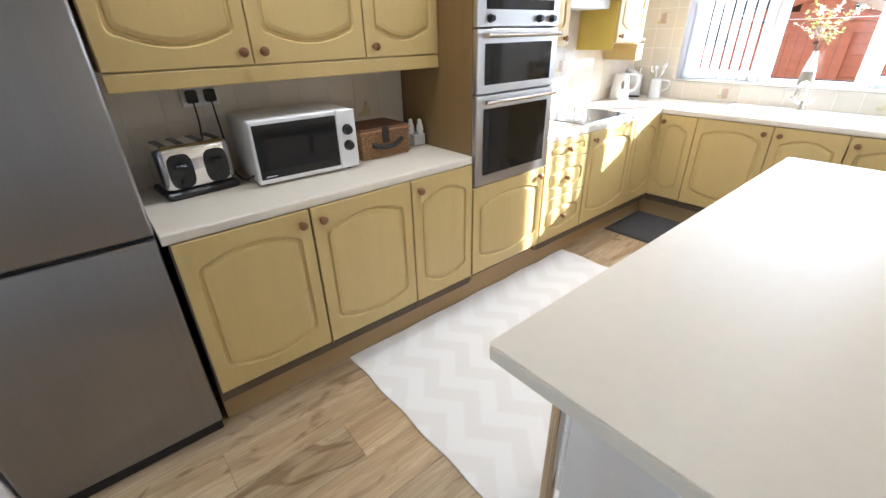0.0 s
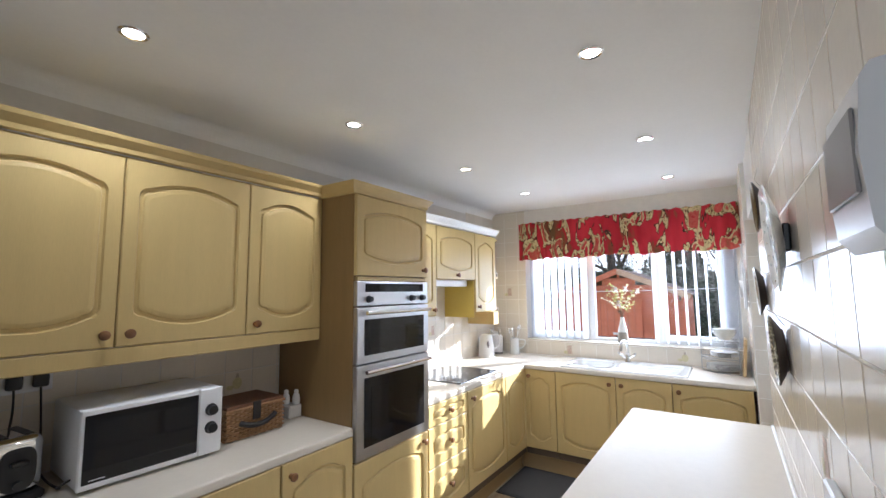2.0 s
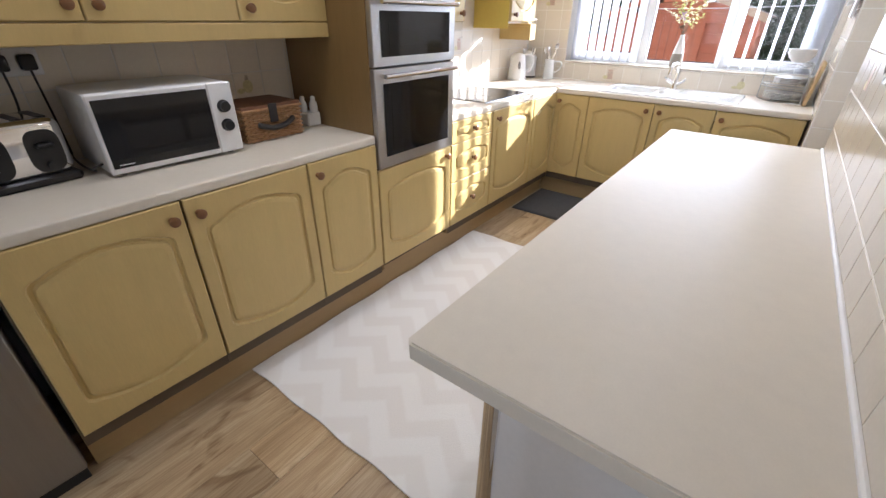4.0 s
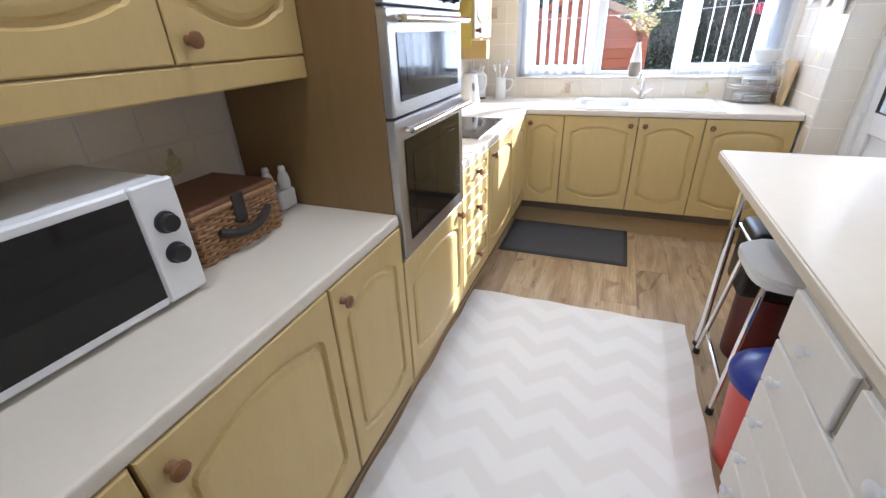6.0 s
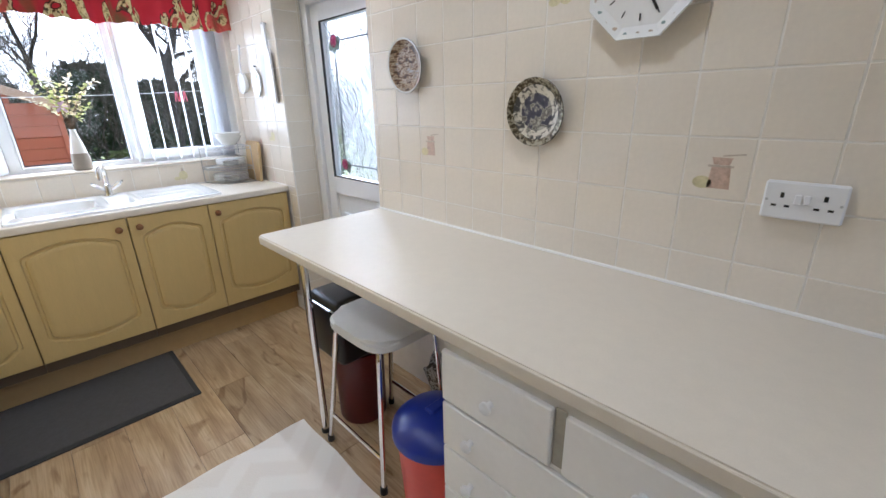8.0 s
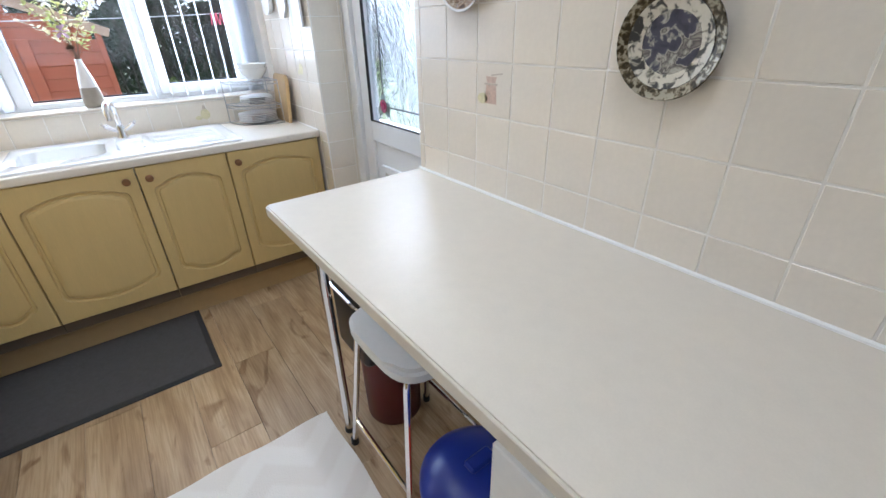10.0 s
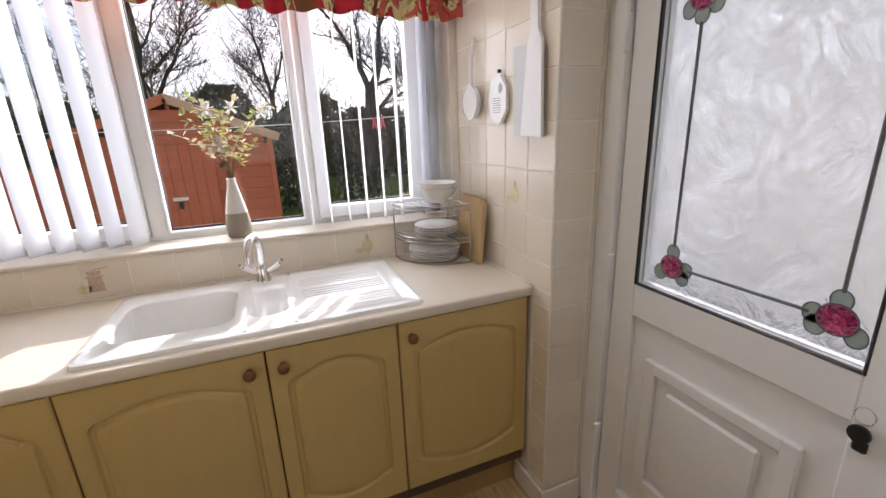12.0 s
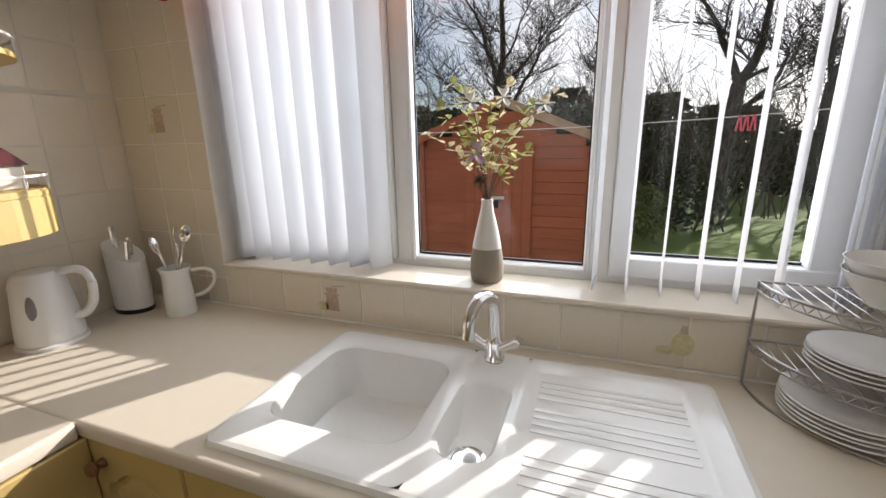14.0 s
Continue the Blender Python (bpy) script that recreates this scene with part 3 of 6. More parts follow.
for y0, y1 in ((0.575, 0.99), (1.09, 1.62), (1.74, 2.195)):
    p = part("pane", box(4.650, 4.656, y0, y1, WZ0 + 0.045, 2.11, 0), M_GLASS, w)
    p.visible_shadow = False
    part("spacer", frame_rect(y0 + 0.004, y1 - 0.004, WZ0 + (0.05 if y0 == 1.09 else 0.094), 2.06, 0.007, 4.646, 4.649), M_BLACK, w)
b = box(FX0 - 0.04, FX0 - 0.02, 0.486, 0.512, 1.60, 1.70, 0.005)
box(FX0 - 0.05, FX0 - 0.035, 0.49, 0.508, 1.52, 1.66, 0.005, b)
part("handle", b, M_STEEL, w, "grey casement handle")
part("window_sill", box(XW - 0.012, FX0 + 0.002, WY0 - 0.02, WY1 - 0.001, 1.052, 1.066, 0.004), M_TILE, w, "cream tiled sill")

# added window out of view, framing the opening of the fill lamp behind
w = thing("window_2", "white framed window added in the unseen far wall for fill light", "window", (XB, 1.3, 0.9), kind="structure")
b = frame_rect(0.3, 2.3, 0.9, 2.15, 0.06, XB - 0.11, XB - 0.05)
box(XB - 0.109, XB - 0.051, 1.27, 1.33, 0.95, 2.1, 0.003, b)
part("window_frame", b, M_UPVC, w)

# back door in its recess
d = thing("door_1", "white half glazed back door with leaded rose glass", "door", (3.31, DOOR_Y, 0), kind="structure")
b = box(DOOR_X0 + 0.001, 2.945, 0.14, 0.232, 0, 2.02, 0.004)
box(3.682, DOOR_X1 - 0.001, 0.14, 0.232, 0, 2.02, 0.004, b)
box(2.943, 3.684, 0.141, 0.231, 1.955, 2.02, 0.004, b)
box(2.943, 3.684, 0.141, 0.231, 0.0, 0.04, 0.004, b)
part("door_frame", b, M_UPVC, d)
b = box(2.949, 3.03, 0.15, 0.210, 0.045, 1.95, 0.004)
box(3.59, 3.678, 0.15, 0.210, 0.045, 1.95, 0.004, b)
for z0, z1 in ((0.045, 0.17), (0.865, 0.975), (1.86, 1.95)):
    box(3.028, 3.592, 0.151, 0.2095, z0, z1, 0.004, b)
part("leaf", b, M_UPVC, d)
part("lower_panel_board", box(3.03, 3.59, 0.16, 0.192, 0.17, 0.866, 0), M_UPVC, d)


def rim_xz(x0, x1, z0, z1, wd, y0, y1):
    bm = box(x0, x0 + wd, y0, y1, z0, z1, 0.004)
    box(x1 - wd, x1, y0, y1, z0, z1, 0.004, bm)
    box(x0 + wd - 0.004, x1 - wd + 0.004, y0, y1 - 0.001, z0, z0 + wd, 0.004, bm)
    box(x0 + wd - 0.004, x1 - wd + 0.004, y0, y1 - 0.001, z1 - wd, z1, 0.004, bm)
    return bm


part("panel_moulding", rim_xz(3.095, 3.525, 0.27, 0.745, 0.04, 0.191, 0.210), M_UPVC, d)
part("panel_field", box(3.175, 3.445, 0.191, 0.206, 0.345, 0.67, 0.008), M_UPVC, d)
part("glass_gasket", rim_xz(3.026, 3.594, 0.970, 1.865, 0.008, 0.195, 0.2125), M_BLACK, d)
p = part("pane", box(3.03, 3.59, 0.175, 0.181, 0.975, 1.86, 0), M_OBSC, d, "obscured patterned glass")

# ---- more materials ----
def chevron(name):
    """Cream rug with a broad soft zigzag."""
    m = mat(name, (0.82, 0.785, 0.73), 0.95, var=0.04, scale=25, bump=0.6, bscale=260)
    nt = m.node_tree
    N, L = nt.nodes, nt.links
    tc = N.new("ShaderNodeTexCoord")
    sp = N.new("ShaderNodeSeparateXYZ")
    L.new(tc.outputs["Object"], sp.inputs[0])

    def op(kind, a, b=None):
        n = N.new("ShaderNodeMath")
        n.operation = kind
        for i, v in enumerate((a, b)):
            if v is None:
                continue
            if isinstance(v, (int, float)):
                n.inputs[i].default_value = v
            else:
                L.new(v, n.inputs[i])
        return n.outputs[0]
    tri = op("PINGPONG", sp.outputs["Y"], 0.14)
    s = op("ADD", op("MULTIPLY", tri, 0.85), sp.outputs["X"])
    nz = N.new("ShaderNodeTexNoise")
    nz.inputs["Scale"].default_value = 60
    L.new(tc.outputs["Object"], nz.inputs["Vector"])
    s = op("ADD", s, op("MULTIPLY", nz.outputs["Fac"], 0.02))
    w = op("PINGPONG", s, 0.098)
    mr = N.new("ShaderNodeMapRange")
    mr.inputs["From Min"].default_value, mr.inputs["From Max"].default_value = 0.040, 0.060
    L.new(w, mr.inputs[0])
    mx = N.new("ShaderNodeMix")
    mx.data_type = "RGBA"
    L.new(mr.outputs[0], mx.inputs["Factor"])
    mx.inputs["A"].default_value, mx.inputs["B"].default_value = (0.86, 0.82, 0.76, 1), (0.815, 0.765, 0.70, 1)
    L.new(mx.outputs["Result"], N["Principled BSDF"].inputs["Base Color"])
    return m


def two_tone(name, stops, scale, rough=0.6, dist=1.5, detail=3, metal=0.0, stretch=(1, 1, 1)):
    """A painted or printed surface: noise cut into flat colours."""
    m = bpy.data.materials.new(name)
    m.use_nodes = True
    nt = m.node_tree
    b = nt.nodes["Principled BSDF"]
    b.inputs["Roughness"].default_value, b.inputs["Metallic"].default_value = rough, metal
    tc, mp = nt.nodes.new("ShaderNodeTexCoord"), nt.nodes.new("ShaderNodeMapping")
    mp.inputs["Scale"].default_value = stretch
    nt.links.new(tc.outputs["Object"], mp.inputs[0])
    n = nt.nodes.new("ShaderNodeTexNoise")
    n.inputs["Scale"].default_value, n.inputs["Distortion"].default_value, n.inputs["Detail"].default_value = scale, dist, detail
    nt.links.new(mp.outputs[0], n.inputs["Vector"])
    r = nt.nodes.new("ShaderNodeValToRGB")
    while len(r.color_ramp.elements) < len(stops):
        r.color_ramp.elements.new(0.5)
    for e, (p, c) in zip(r.color_ramp.elements, stops):
        e.position, e.color = p, (*c, 1)
    nt.links.new(n.outputs["Fac"], r.inputs[0])
    nt.links.new(r.outputs[0], b.inputs["Base Color"])
    return m


def printed_cotton(name):
    """Red cotton printed with brown clouds and long cream leaves with dark veins."""
    m = bpy.data.materials.new(name)
    m.use_nodes = True
    N, L = m.node_tree.nodes, m.node_tree.links
    bs = N["Principled BSDF"]
    bs.inputs["Roughness"].default_value = 0.9
    tc = N.new("ShaderNodeTexCoord")

    def nz(scale, dist, detail, stretch, turn=0.0):
        mp, n = N.new("ShaderNodeMapping"), N.new("ShaderNodeTexNoise")
        mp.inputs["Scale"].default_value, mp.inputs["Rotation"].default_value = stretch, (turn, 0, 0)
        L.new(tc.outputs["Object"], mp.inputs[0])
        n.inputs["Scale"].default_value, n.inputs["Distortion"].default_value, n.inputs["Detail"].default_value = scale, dist, detail
        L.new(mp.outputs[0], n.inputs["Vector"])
        return n.outputs["Fac"]

    def ramp(src, stops):
        r = N.new("ShaderNodeValToRGB")
        while len(r.color_ramp.elements) < len(stops):
            r.color_ramp.elements.new(0.5)
        for e, (p, c) in zip(r.color_ramp.elements, stops):
            e.position, e.color = p, (*c, 1)
        L.new(src, r.inputs[0])
        return r.outputs[0]

    def blend(f, a, c):
        mx = N.new("ShaderNodeMix")
        mx.data_type = "RGBA"
        L.new(f, mx.inputs["Factor"])
        L.new(a, mx.inputs["A"])
        L.new(c, mx.inputs["B"])
        return mx.outputs["Result"]
    ground = ramp(nz(4.5, 0.4, 3, (0.2, 1, 0.55)), ((0.36, (0.17, 0.085, 0.035)), (0.42, (0.30, 0.05, 0.03)), (0.46, (0.47, 0.015, 0.03)), (0.72, (0.60, 0.03, 0.05))))
    leaf = ramp(nz(26, 2.0, 2, (0.2, 1, 0.8)), ((0.36, (0.05, 0.035, 0.015)), (0.41, (0.36, 0.27, 0.10)), (0.47, (0.72, 0.62, 0.34)), (0.60, (0.60, 0.50, 0.24)), (0.68, (0.22, 0.20, 0.08))))
    mask = ramp(nz(7.5, 0.9, 2.0, (0.2, 1.25, 0.6), 0.55), ((0.515, (0, 0, 0)), (0.53, (1, 1, 1)), (0.60, (1, 1, 1)), (0.62, (0.15, 0.15, 0.15))))
    line = ramp(nz(7.5, 0.9, 2.0, (0.2, 1.25, 0.6), 0.55), ((0.50, (0, 0, 0)), (0.508, (1, 1, 1)), (0.517, (1, 1, 1)), (0.525, (0, 0, 0))))
    ink = N.new("ShaderNodeRGB")
    ink.outputs[0].default_value = (0.035, 0.02, 0.012, 1)
    L.new(blend(line, blend(mask, ground, leaf), ink.outputs[0]), bs.inputs["Base Color"])
    return m


M_VAL = printed_cotton("printed_valance_cotton")
M_RUG = chevron("cream_chevron_rug")
M_WICKER = mat("wicker", (0.36, 0.20, 0.09), 0.6, var=0.3, scale=60, bump=0.3, bscale=120)
M_WICKER2 = mat("dark_wicker_lid", (0.16, 0.07, 0.035), 0.55, var=0.3, scale=60, bump=0.4, bscale=120)
M_LEATHER = mat("dark_strap", (0.02, 0.016, 0.015), 0.5, var=0.2)
M_BLUE = mat("blue_plastic", (0.012, 0.03, 0.27), 0.3, var=0.06)
M_REDP = mat("red_plastic", (0.62, 0.055, 0.03), 0.35, var=0.06)
M_MAROON = mat("maroon_metal", (0.10, 0.012, 0.014), 0.4, var=0.1)
M_CUSH = mat("white_vinyl_cushion", (0.74, 0.74, 0.73), 0.45, var=0.03, bump=0.05)
M_WOODB = mat("pale_beech", (0.56, 0.40, 0.20), 0.5, var=0.12, scale=6, stretch=(1, 4, 0.6), bump=0.04)
M_HOB = mat("black_ceramic_hob", (0.01, 0.01, 0.012), 0.06, var=0.1, spec=0.6)
M_GREYC = mat("grey_stoneware", (0.27, 0.235, 0.19), 0.7, var=0.08, scale=30)
M_STONEW = mat("white_stoneware", (0.72, 0.70, 0.66), 0.5, var=0.03)
M_WIRE = mat("dull_chrome_wire", (0.45, 0.44, 0.43), 0.3, 1.0, var=0.08)
M_BRASS = mat("old_brass_rim", (0.17, 0.125, 0.06), 0.35, 0.8, var=0.25, scale=60, bump=0.4, bscale=90)
# grey that puts the shade on the thermostat's front into its colour
M_FRONT_SHADE = mat("shaded_front_plastic", (0.30, 0.29, 0.28), 0.35, var=0.04)
M_MATGREY = mat("pale_grey_plastic", (0.60, 0.60, 0.60), 0.45, var=0.03)
M_GREY = mat("grey_plastic", (0.22, 0.21, 0.22), 0.4, var=0.04)
M_LEAD = mat("lead_came", (0.16, 0.17, 0.18), 0.45, 0.4, var=0.1)
M_ROSE = two_tone("rose_glass", ((0.3, (0.16, 0.01, 0.06)), (0.5, (0.42, 0.05, 0.16)), (0.7, (0.62, 0.22, 0.34))), 55, 0.2)
M_LEAFG = mat("grey_green_glass", (0.33, 0.42, 0.41), 0.2, var=0.1)
M_INK = mat("faded_brown_print", (0.55, 0.40, 0.31), 0.4, var=0.3, scale=90)
M_INK2 = mat("faded_yellow_print", (0.64, 0.58, 0.34), 0.4, var=0.25, scale=90)
M_INK3 = mat("faded_grey_print", (0.50, 0.42, 0.33), 0.4, var=0.25, scale=90)
M_PETAL = mat("cream_petal", (0.80, 0.72, 0.50), 0.7, var=0.2, scale=40)
M_PETALW = mat("white_petal", (0.80, 0.80, 0.80), 0.7, var=0.05, scale=40)
M_PETALP = mat("lilac_petal", (0.58, 0.42, 0.55), 0.7, var=0.1, scale=40)
M_LEAFY = mat("yellow_green_leaf", (0.52, 0.55, 0.20), 0.7, var=0.25, scale=40)
M_TWIG = mat("brown_twig", (0.15, 0.09, 0.05), 0.8, var=0.2)


def flat(points, normal_axis, at, depth, name, material, parent, label=""):
    """A thin inlay: outline points in a wall's plane, at a depth."""
    b = bmesh.new()
    if normal_axis == "y":
        f = [b.verts.new((p[0], at, p[1])) for p in points]
        g = [b.verts.new((p[0], at + depth, p[1])) for p in points]
    else:
        f = [b.verts.new((at, p[0], p[1])) for p in points]
        g = [b.verts.new((at + depth, p[0], p[1])) for p in points]
    n = len(f)
    b.faces.new(f)
    b.faces.new(g)
    for i in range(n):
        b.faces.new((f[i], f[(i + 1) % n], g[(i + 1) % n], g[i]))
    return part(name, b, material, parent, label)


def oval(cx, cz, rx, rz, n=18, wob=0.0, seed=0):
    rnd = random.Random(seed)
    return [(cx + rx * math.cos(2 * math.pi * i / n) * (1 + wob * rnd.uniform(-1, 1)), cz + rz * math.sin(2 * math.pi * i / n) * (1 + wob * rnd.uniform(-1, 1))) for i in range(n)]


# ---- rug and mat ----
u = thing("rug", "cream woven rug with a pale chevron pattern", "rug", (1.01, 0.965, 0))
b = bmesh.new()
nx, ny = 40, 26
rnd = random.Random(4)
grid = [[b.verts.new((1.01 + 1.79 * i / nx + 0.004 * math.sin(j * 0.9) * (i in (0, nx)), 0.965 + 1.155 * j / ny + 0.004 * math.sin(i * 0.7) * (j in (0, ny)), 0.009 + 0.0012 * math.sin(i * 0.8) * math.sin(j * 0.9))) for j in range(ny + 1)] for i in range(nx + 1)]
for i in range(nx):
    for j in range(ny):
        b.faces.new((grid[i][j], grid[i + 1][j], grid[i + 1][j + 1], grid[i][j + 1]))
r = bmesh.ops.extrude_face_region(b, geom=b.faces[:])
for v in r["geom"]:
    if isinstance(v, bmesh.types.BMVert):
        v.co.z = 0.001
part("rug_surface", b, M_RUG, u, smooth=True)
u = thing("door_mat", "dark grey ribbed mat with a black rubber border", "mat", (3.66, 1.68, 0))
part("border", box(3.37, 3.955, 1.245, 2.118, 0.0005, 0.006, 0.002), M_RUBBER, u, "black rubber border")
part("mat_surface", box(3.395, 3.93, 1.27, 2.093, 0.006, 0.010, 0.002), M_MAT, u)

# ---- toaster ----
u = thing("toaster", "chrome four slot toaster with black ends", "toaster", (0.62, 2.48, WT))
u.rotation_euler = (0, 0, radians(6))
b = box(0.49, 0.755, 2.40, 2.60, 0.935, 1.115, 0.03, seg=4)
part("body", b, M_CHROME, u, smooth=True)
part("base", box(0.485, 0.76, 2.395, 2.605, 0.9105, 0.94, 0.008), M_BLACK, u)
for cx in (0.557, 0.688):
    o = [(cx + 0.045 * math.copysign(abs(math.cos(a)) ** 0.6, math.cos(a)), 1.018 + 0.066 * math.copysign(abs(math.sin(a)) ** 0.6, math.sin(a))) for a in (2 * math.pi * i / 28 for i in range(28))]
    e = flat(o, "y", 2.3975, 0.006, "end_plate", M_BLACK, u, "black oval end plate")
    part("lever", box(cx - 0.022, cx + 0.022, 2.375, 2.40, 1.03, 1.045, 0.004), M_BLACK, e)
    part("dial", lathe([(0, 0), (0.013, 0), (0.012, 0.012), (0, 0.013)], 14, (cx, 2.3855, 0.972), "y"), M_BLACK, e, smooth=True)
for cx in (0.525, 0.587, 0.658, 0.72):
    part("slot", box(cx - 0.013, cx + 0.013, 2.43, 2.57, 1.105, 1.1165, 0.001), M_BLACK, u, "dark bread slot")

# ---- microwave ----
u = thing("microwave", "white microwave oven with a black glass door", "microwave", (1.07, 2.46, WT))
u.rotation_euler = (0, 0, radians(-2))
MX0, MX1, MY0 = 0.822, 1.285, 2.302
part("body", box(MX0, MX1, MY0 + 0.012, 2.625, 0.923, 1.18, 0.010, seg=2), M_WPLAST, u, smooth=True)
d = part("door", box(MX0, 1.193, MY0 - 0.004, MY0 + 0.011, 0.922, 1.181, 0.005), M_WPLAST, u)
part("glass", box(MX0 + 0.012, 1.189, MY0 - 0.0065, MY0 - 0.0045, 0.942, 1.163, 0.001), M_DGLASS, d, "black door glass")
part("badge", box(MX0 + 0.03, MX0 + 0.075, MY0 - 0.0075, MY0 - 0.0066, 0.951, 0.954, 0), M_WPLAST, d)
pnl = part("control_panel", box(1.1935, MX1, MY0 - 0.004, MY0 + 0.011, 0.922, 1.181, 0.005), M_WPLAST, u)
for kz in (1.095, 1.025):
    kb = lathe([(0, 0), (0.024, 0), (0.023, -0.006), (0.019, -0.009), (0.018, -0.022), (0, -0.023)], 20, (1.24, MY0 - 0.004, kz), "y")
    part("dial", kb, M_BLACK, pnl, "black timer dial", smooth=True)
for fx in (MX0 + 0.04, MX1 - 0.04):
    for fy in (2.34, 2.58):
        part("foot", lathe([(0, 0.9102), (0.012, 0.9102), (0.012, 0.924), (0, 0.924)], 12, (fx, fy, 0)), M_BLACK, u)

# ---- wicker hamper ----
u = thing("wicker_hamper", "brown woven wicker hamper with a strapped lid", "basket", (1.47, 2.48, WT))
HX0, HX1, HY0, HY1 = 1.345, 1.625, 2.372, 2.60
part("core", box(HX0 + 0.006, HX1 - 0.006, HY0 + 0.006, HY1 - 0.006, 0.912, 1.035, 0.003), M_WICKER2, u)
for k in range(13):
    z = 0.917 + k * 0.0095
    pts = []
    per = [(HX0, HY0, HX1, HY0), (HX1, HY0, HX1, HY1), (HX1, HY1, HX0, HY1), (HX0, HY1, HX0, HY0)]
    for x0, y0, x1, y1 in per:
        for i in range(14):
            t = i / 14
            nxx, nyy = (y1 - y0), -(x1 - x0)
            ln = math.hypot(nxx, nyy)
            o = 0.0048 * (1 if (i + k) % 2 else -1)
            pts.append((x0 + (x1 - x0) * t + nxx / ln * o, y0 + (y1 - y0) * t + nyy / ln * o, z))
    part("weave", tube(pts, 0.0048, 5, closed=True), M_WICKER, u)
lid = part("lid", box(HX0 - 0.004, HX1 + 0.004, HY0 - 0.004, HY1 + 0.004, 1.04, 1.062, 0.006, seg=2), M_WICKER2, u, "dark woven lid")
b = tube([(HX0 - 0.004, HY0 - 0.005, 1.043), (HX1 + 0.004, HY0 - 0.005, 1.043), (HX1 + 0.005, HY1, 1.043), (HX0 - 0.005, HY1, 1.043)], 0.007, 6, closed=True)
part("rim", b, M_WICKER, lid)
part("strap", box(1.462, 1.502, HY0 - 0.012, HY0 - 0.006, 0.985, 1.066, 0.002), M_LEATHER, u, "dark leather strap")
b = tube(bez((1.40, HY0 - 0.012, 0.985), (1.48, HY0 - 0.05, 0.945), (1.575, HY0 - 0.012, 0.992), 10), 0.012, 8)
part("handle", b, M_LEATHER, u, "dark leather carrying handle", smooth=True)

# ---- white box with two pots ----
u = thing("cruet_holder", "small white ceramic holder box", "holder", (1.775, 2.48, WT))
b = box(1.715, 1.792, 2.44, 2.52, 0.9105, 0.975, 0.006)
part("tray", b, M_CERAM, u)
for px, py in ((1.735, 2.50), (1.772, 2.465)):
    pot = thing("ceramic_pot", "small white ceramic shaker standing in the holder", "pot", (px, py, 0.975), "white shakers")
    part("jar", lathe([(0, 0.9755), (0.019, 0.9755), (0.021, 1.0), (0.017, 1.02), (0.011, 1.032), (0.013, 1.04), (0.009, 1.05), (0, 1.052)], 20, (px, py, 0)), M_CERAM, pot, smooth=True)

# ---- sockets, plugs and leads above the worktop ----
u = thing("wall_socket", "white double socket with two black plugs", "socket", (0.745, YL, 1.26))
part("plate", box(0.675, 0.82, YL - 0.022, YL - 0.007, 1.215, 1.30, 0.003), M_WPLAST, u)
for k, px in enumerate((0.712, 0.783)):
    b = box(px - 0.022, px + 0.022, YL - 0.052, YL - 0.023, 1.232, 1.282, 0.008, seg=2)
    pl = part("plug", b, M_BLACK, u, "black three pin plug", smooth=True)
    ends = ((0.66, 2.61, 1.0), (0.80, 2.63, 0.925))[k]
    pts = bez((px, YL - 0.04, 1.235), (px + 0.01, YL - 0.05, 1.05), ends, 12)
    if k:
        pts += bez(ends, (0.79, 2.50, 0.915), (0.80, 2.40, 0.925), 8)[1:]
        pts += bez((0.80, 2.40, 0.925), (0.76, 2.33, 0.95), (0.815, 2.36, 0.955), 8)[1:]
    part("lead", tube(pts, 0.0038, 6), M_BLACK, pl, "black mains lead", smooth=True)

# ---- hob ----
u = thing("hob", "black ceramic glass hob set into the worktop", "hob", (3.16, 2.37, WT))
part("glass", box(2.86, 3.45, 2.115, 2.60, WT + 0.0005, WT + 0.007, 0.003), M_HOB, u)
part("rim", box(2.855, 3.455, 2.11, 2.605, WT - 0.002, WT + 0.004, 0.002), M_STEEL, u, "thin steel rim")
for hx, hy, hr in ((3.0, 2.25, 0.09), (3.0, 2.47, 0.07), (3.28, 2.25, 0.07), (3.28, 2.47, 0.09)):
    part("heating_ring", lathe([(hr, WT + 0.0071), (hr + 0.002, WT + 0.0071), (hr + 0.002, WT + 0.0075), (hr, WT + 0.0075), (hr, WT + 0.0071)], 32, (hx, hy, 0)), M_GREY, u)

# ---- kettle, knife block, jug of utensils ----
u = thing("kettle", "white plastic jug kettle with a grey level window", "kettle", (4.08, 2.555, WT))
prof = [(0, 0.925), (0.078, 0.925), (0.08, 0.935), (0.074, 1.0), (0.066, 1.07), (0.06, 1.11), (0.05, 1.125), (0.02, 1.132), (0, 1.133)]
part("body", lathe(prof, 32, (4.08, 2.555, 0)), M_WPLAST, u, smooth=True)
part("base", lathe([(0, 0.9105), (0.085, 0.9105), (0.085, 0.92), (0.078, 0.9245), (0, 0.9245)], 32, (4.08, 2.555, 0)), M_WPLAST, u, smooth=True)
hd = Vector((0.55, -0.83, 0)).normalized()
c = Vector((4.08, 2.555, 0))
pts = bez(c + hd * 0.055 + Vector((0, 0, 1.118)), c + hd * 0.15 + Vector((0, 0, 1.15)), c + hd * 0.125 + Vector((0, 0, 1.03)), 8)
pts += bez(c + hd * 0.125 + Vector((0, 0, 1.03)), c + hd * 0.11 + Vector((0, 0, 0.98)), c + hd * 0.07 + Vector((0, 0, 0.985)), 6)[1:]
part("handle", tube(pts, 0.012, 10), M_WPLAST, u, "white loop handle", smooth=True)
sd = Vector((-0.75, -0.66, 0)).normalized()
b = bmesh.new()
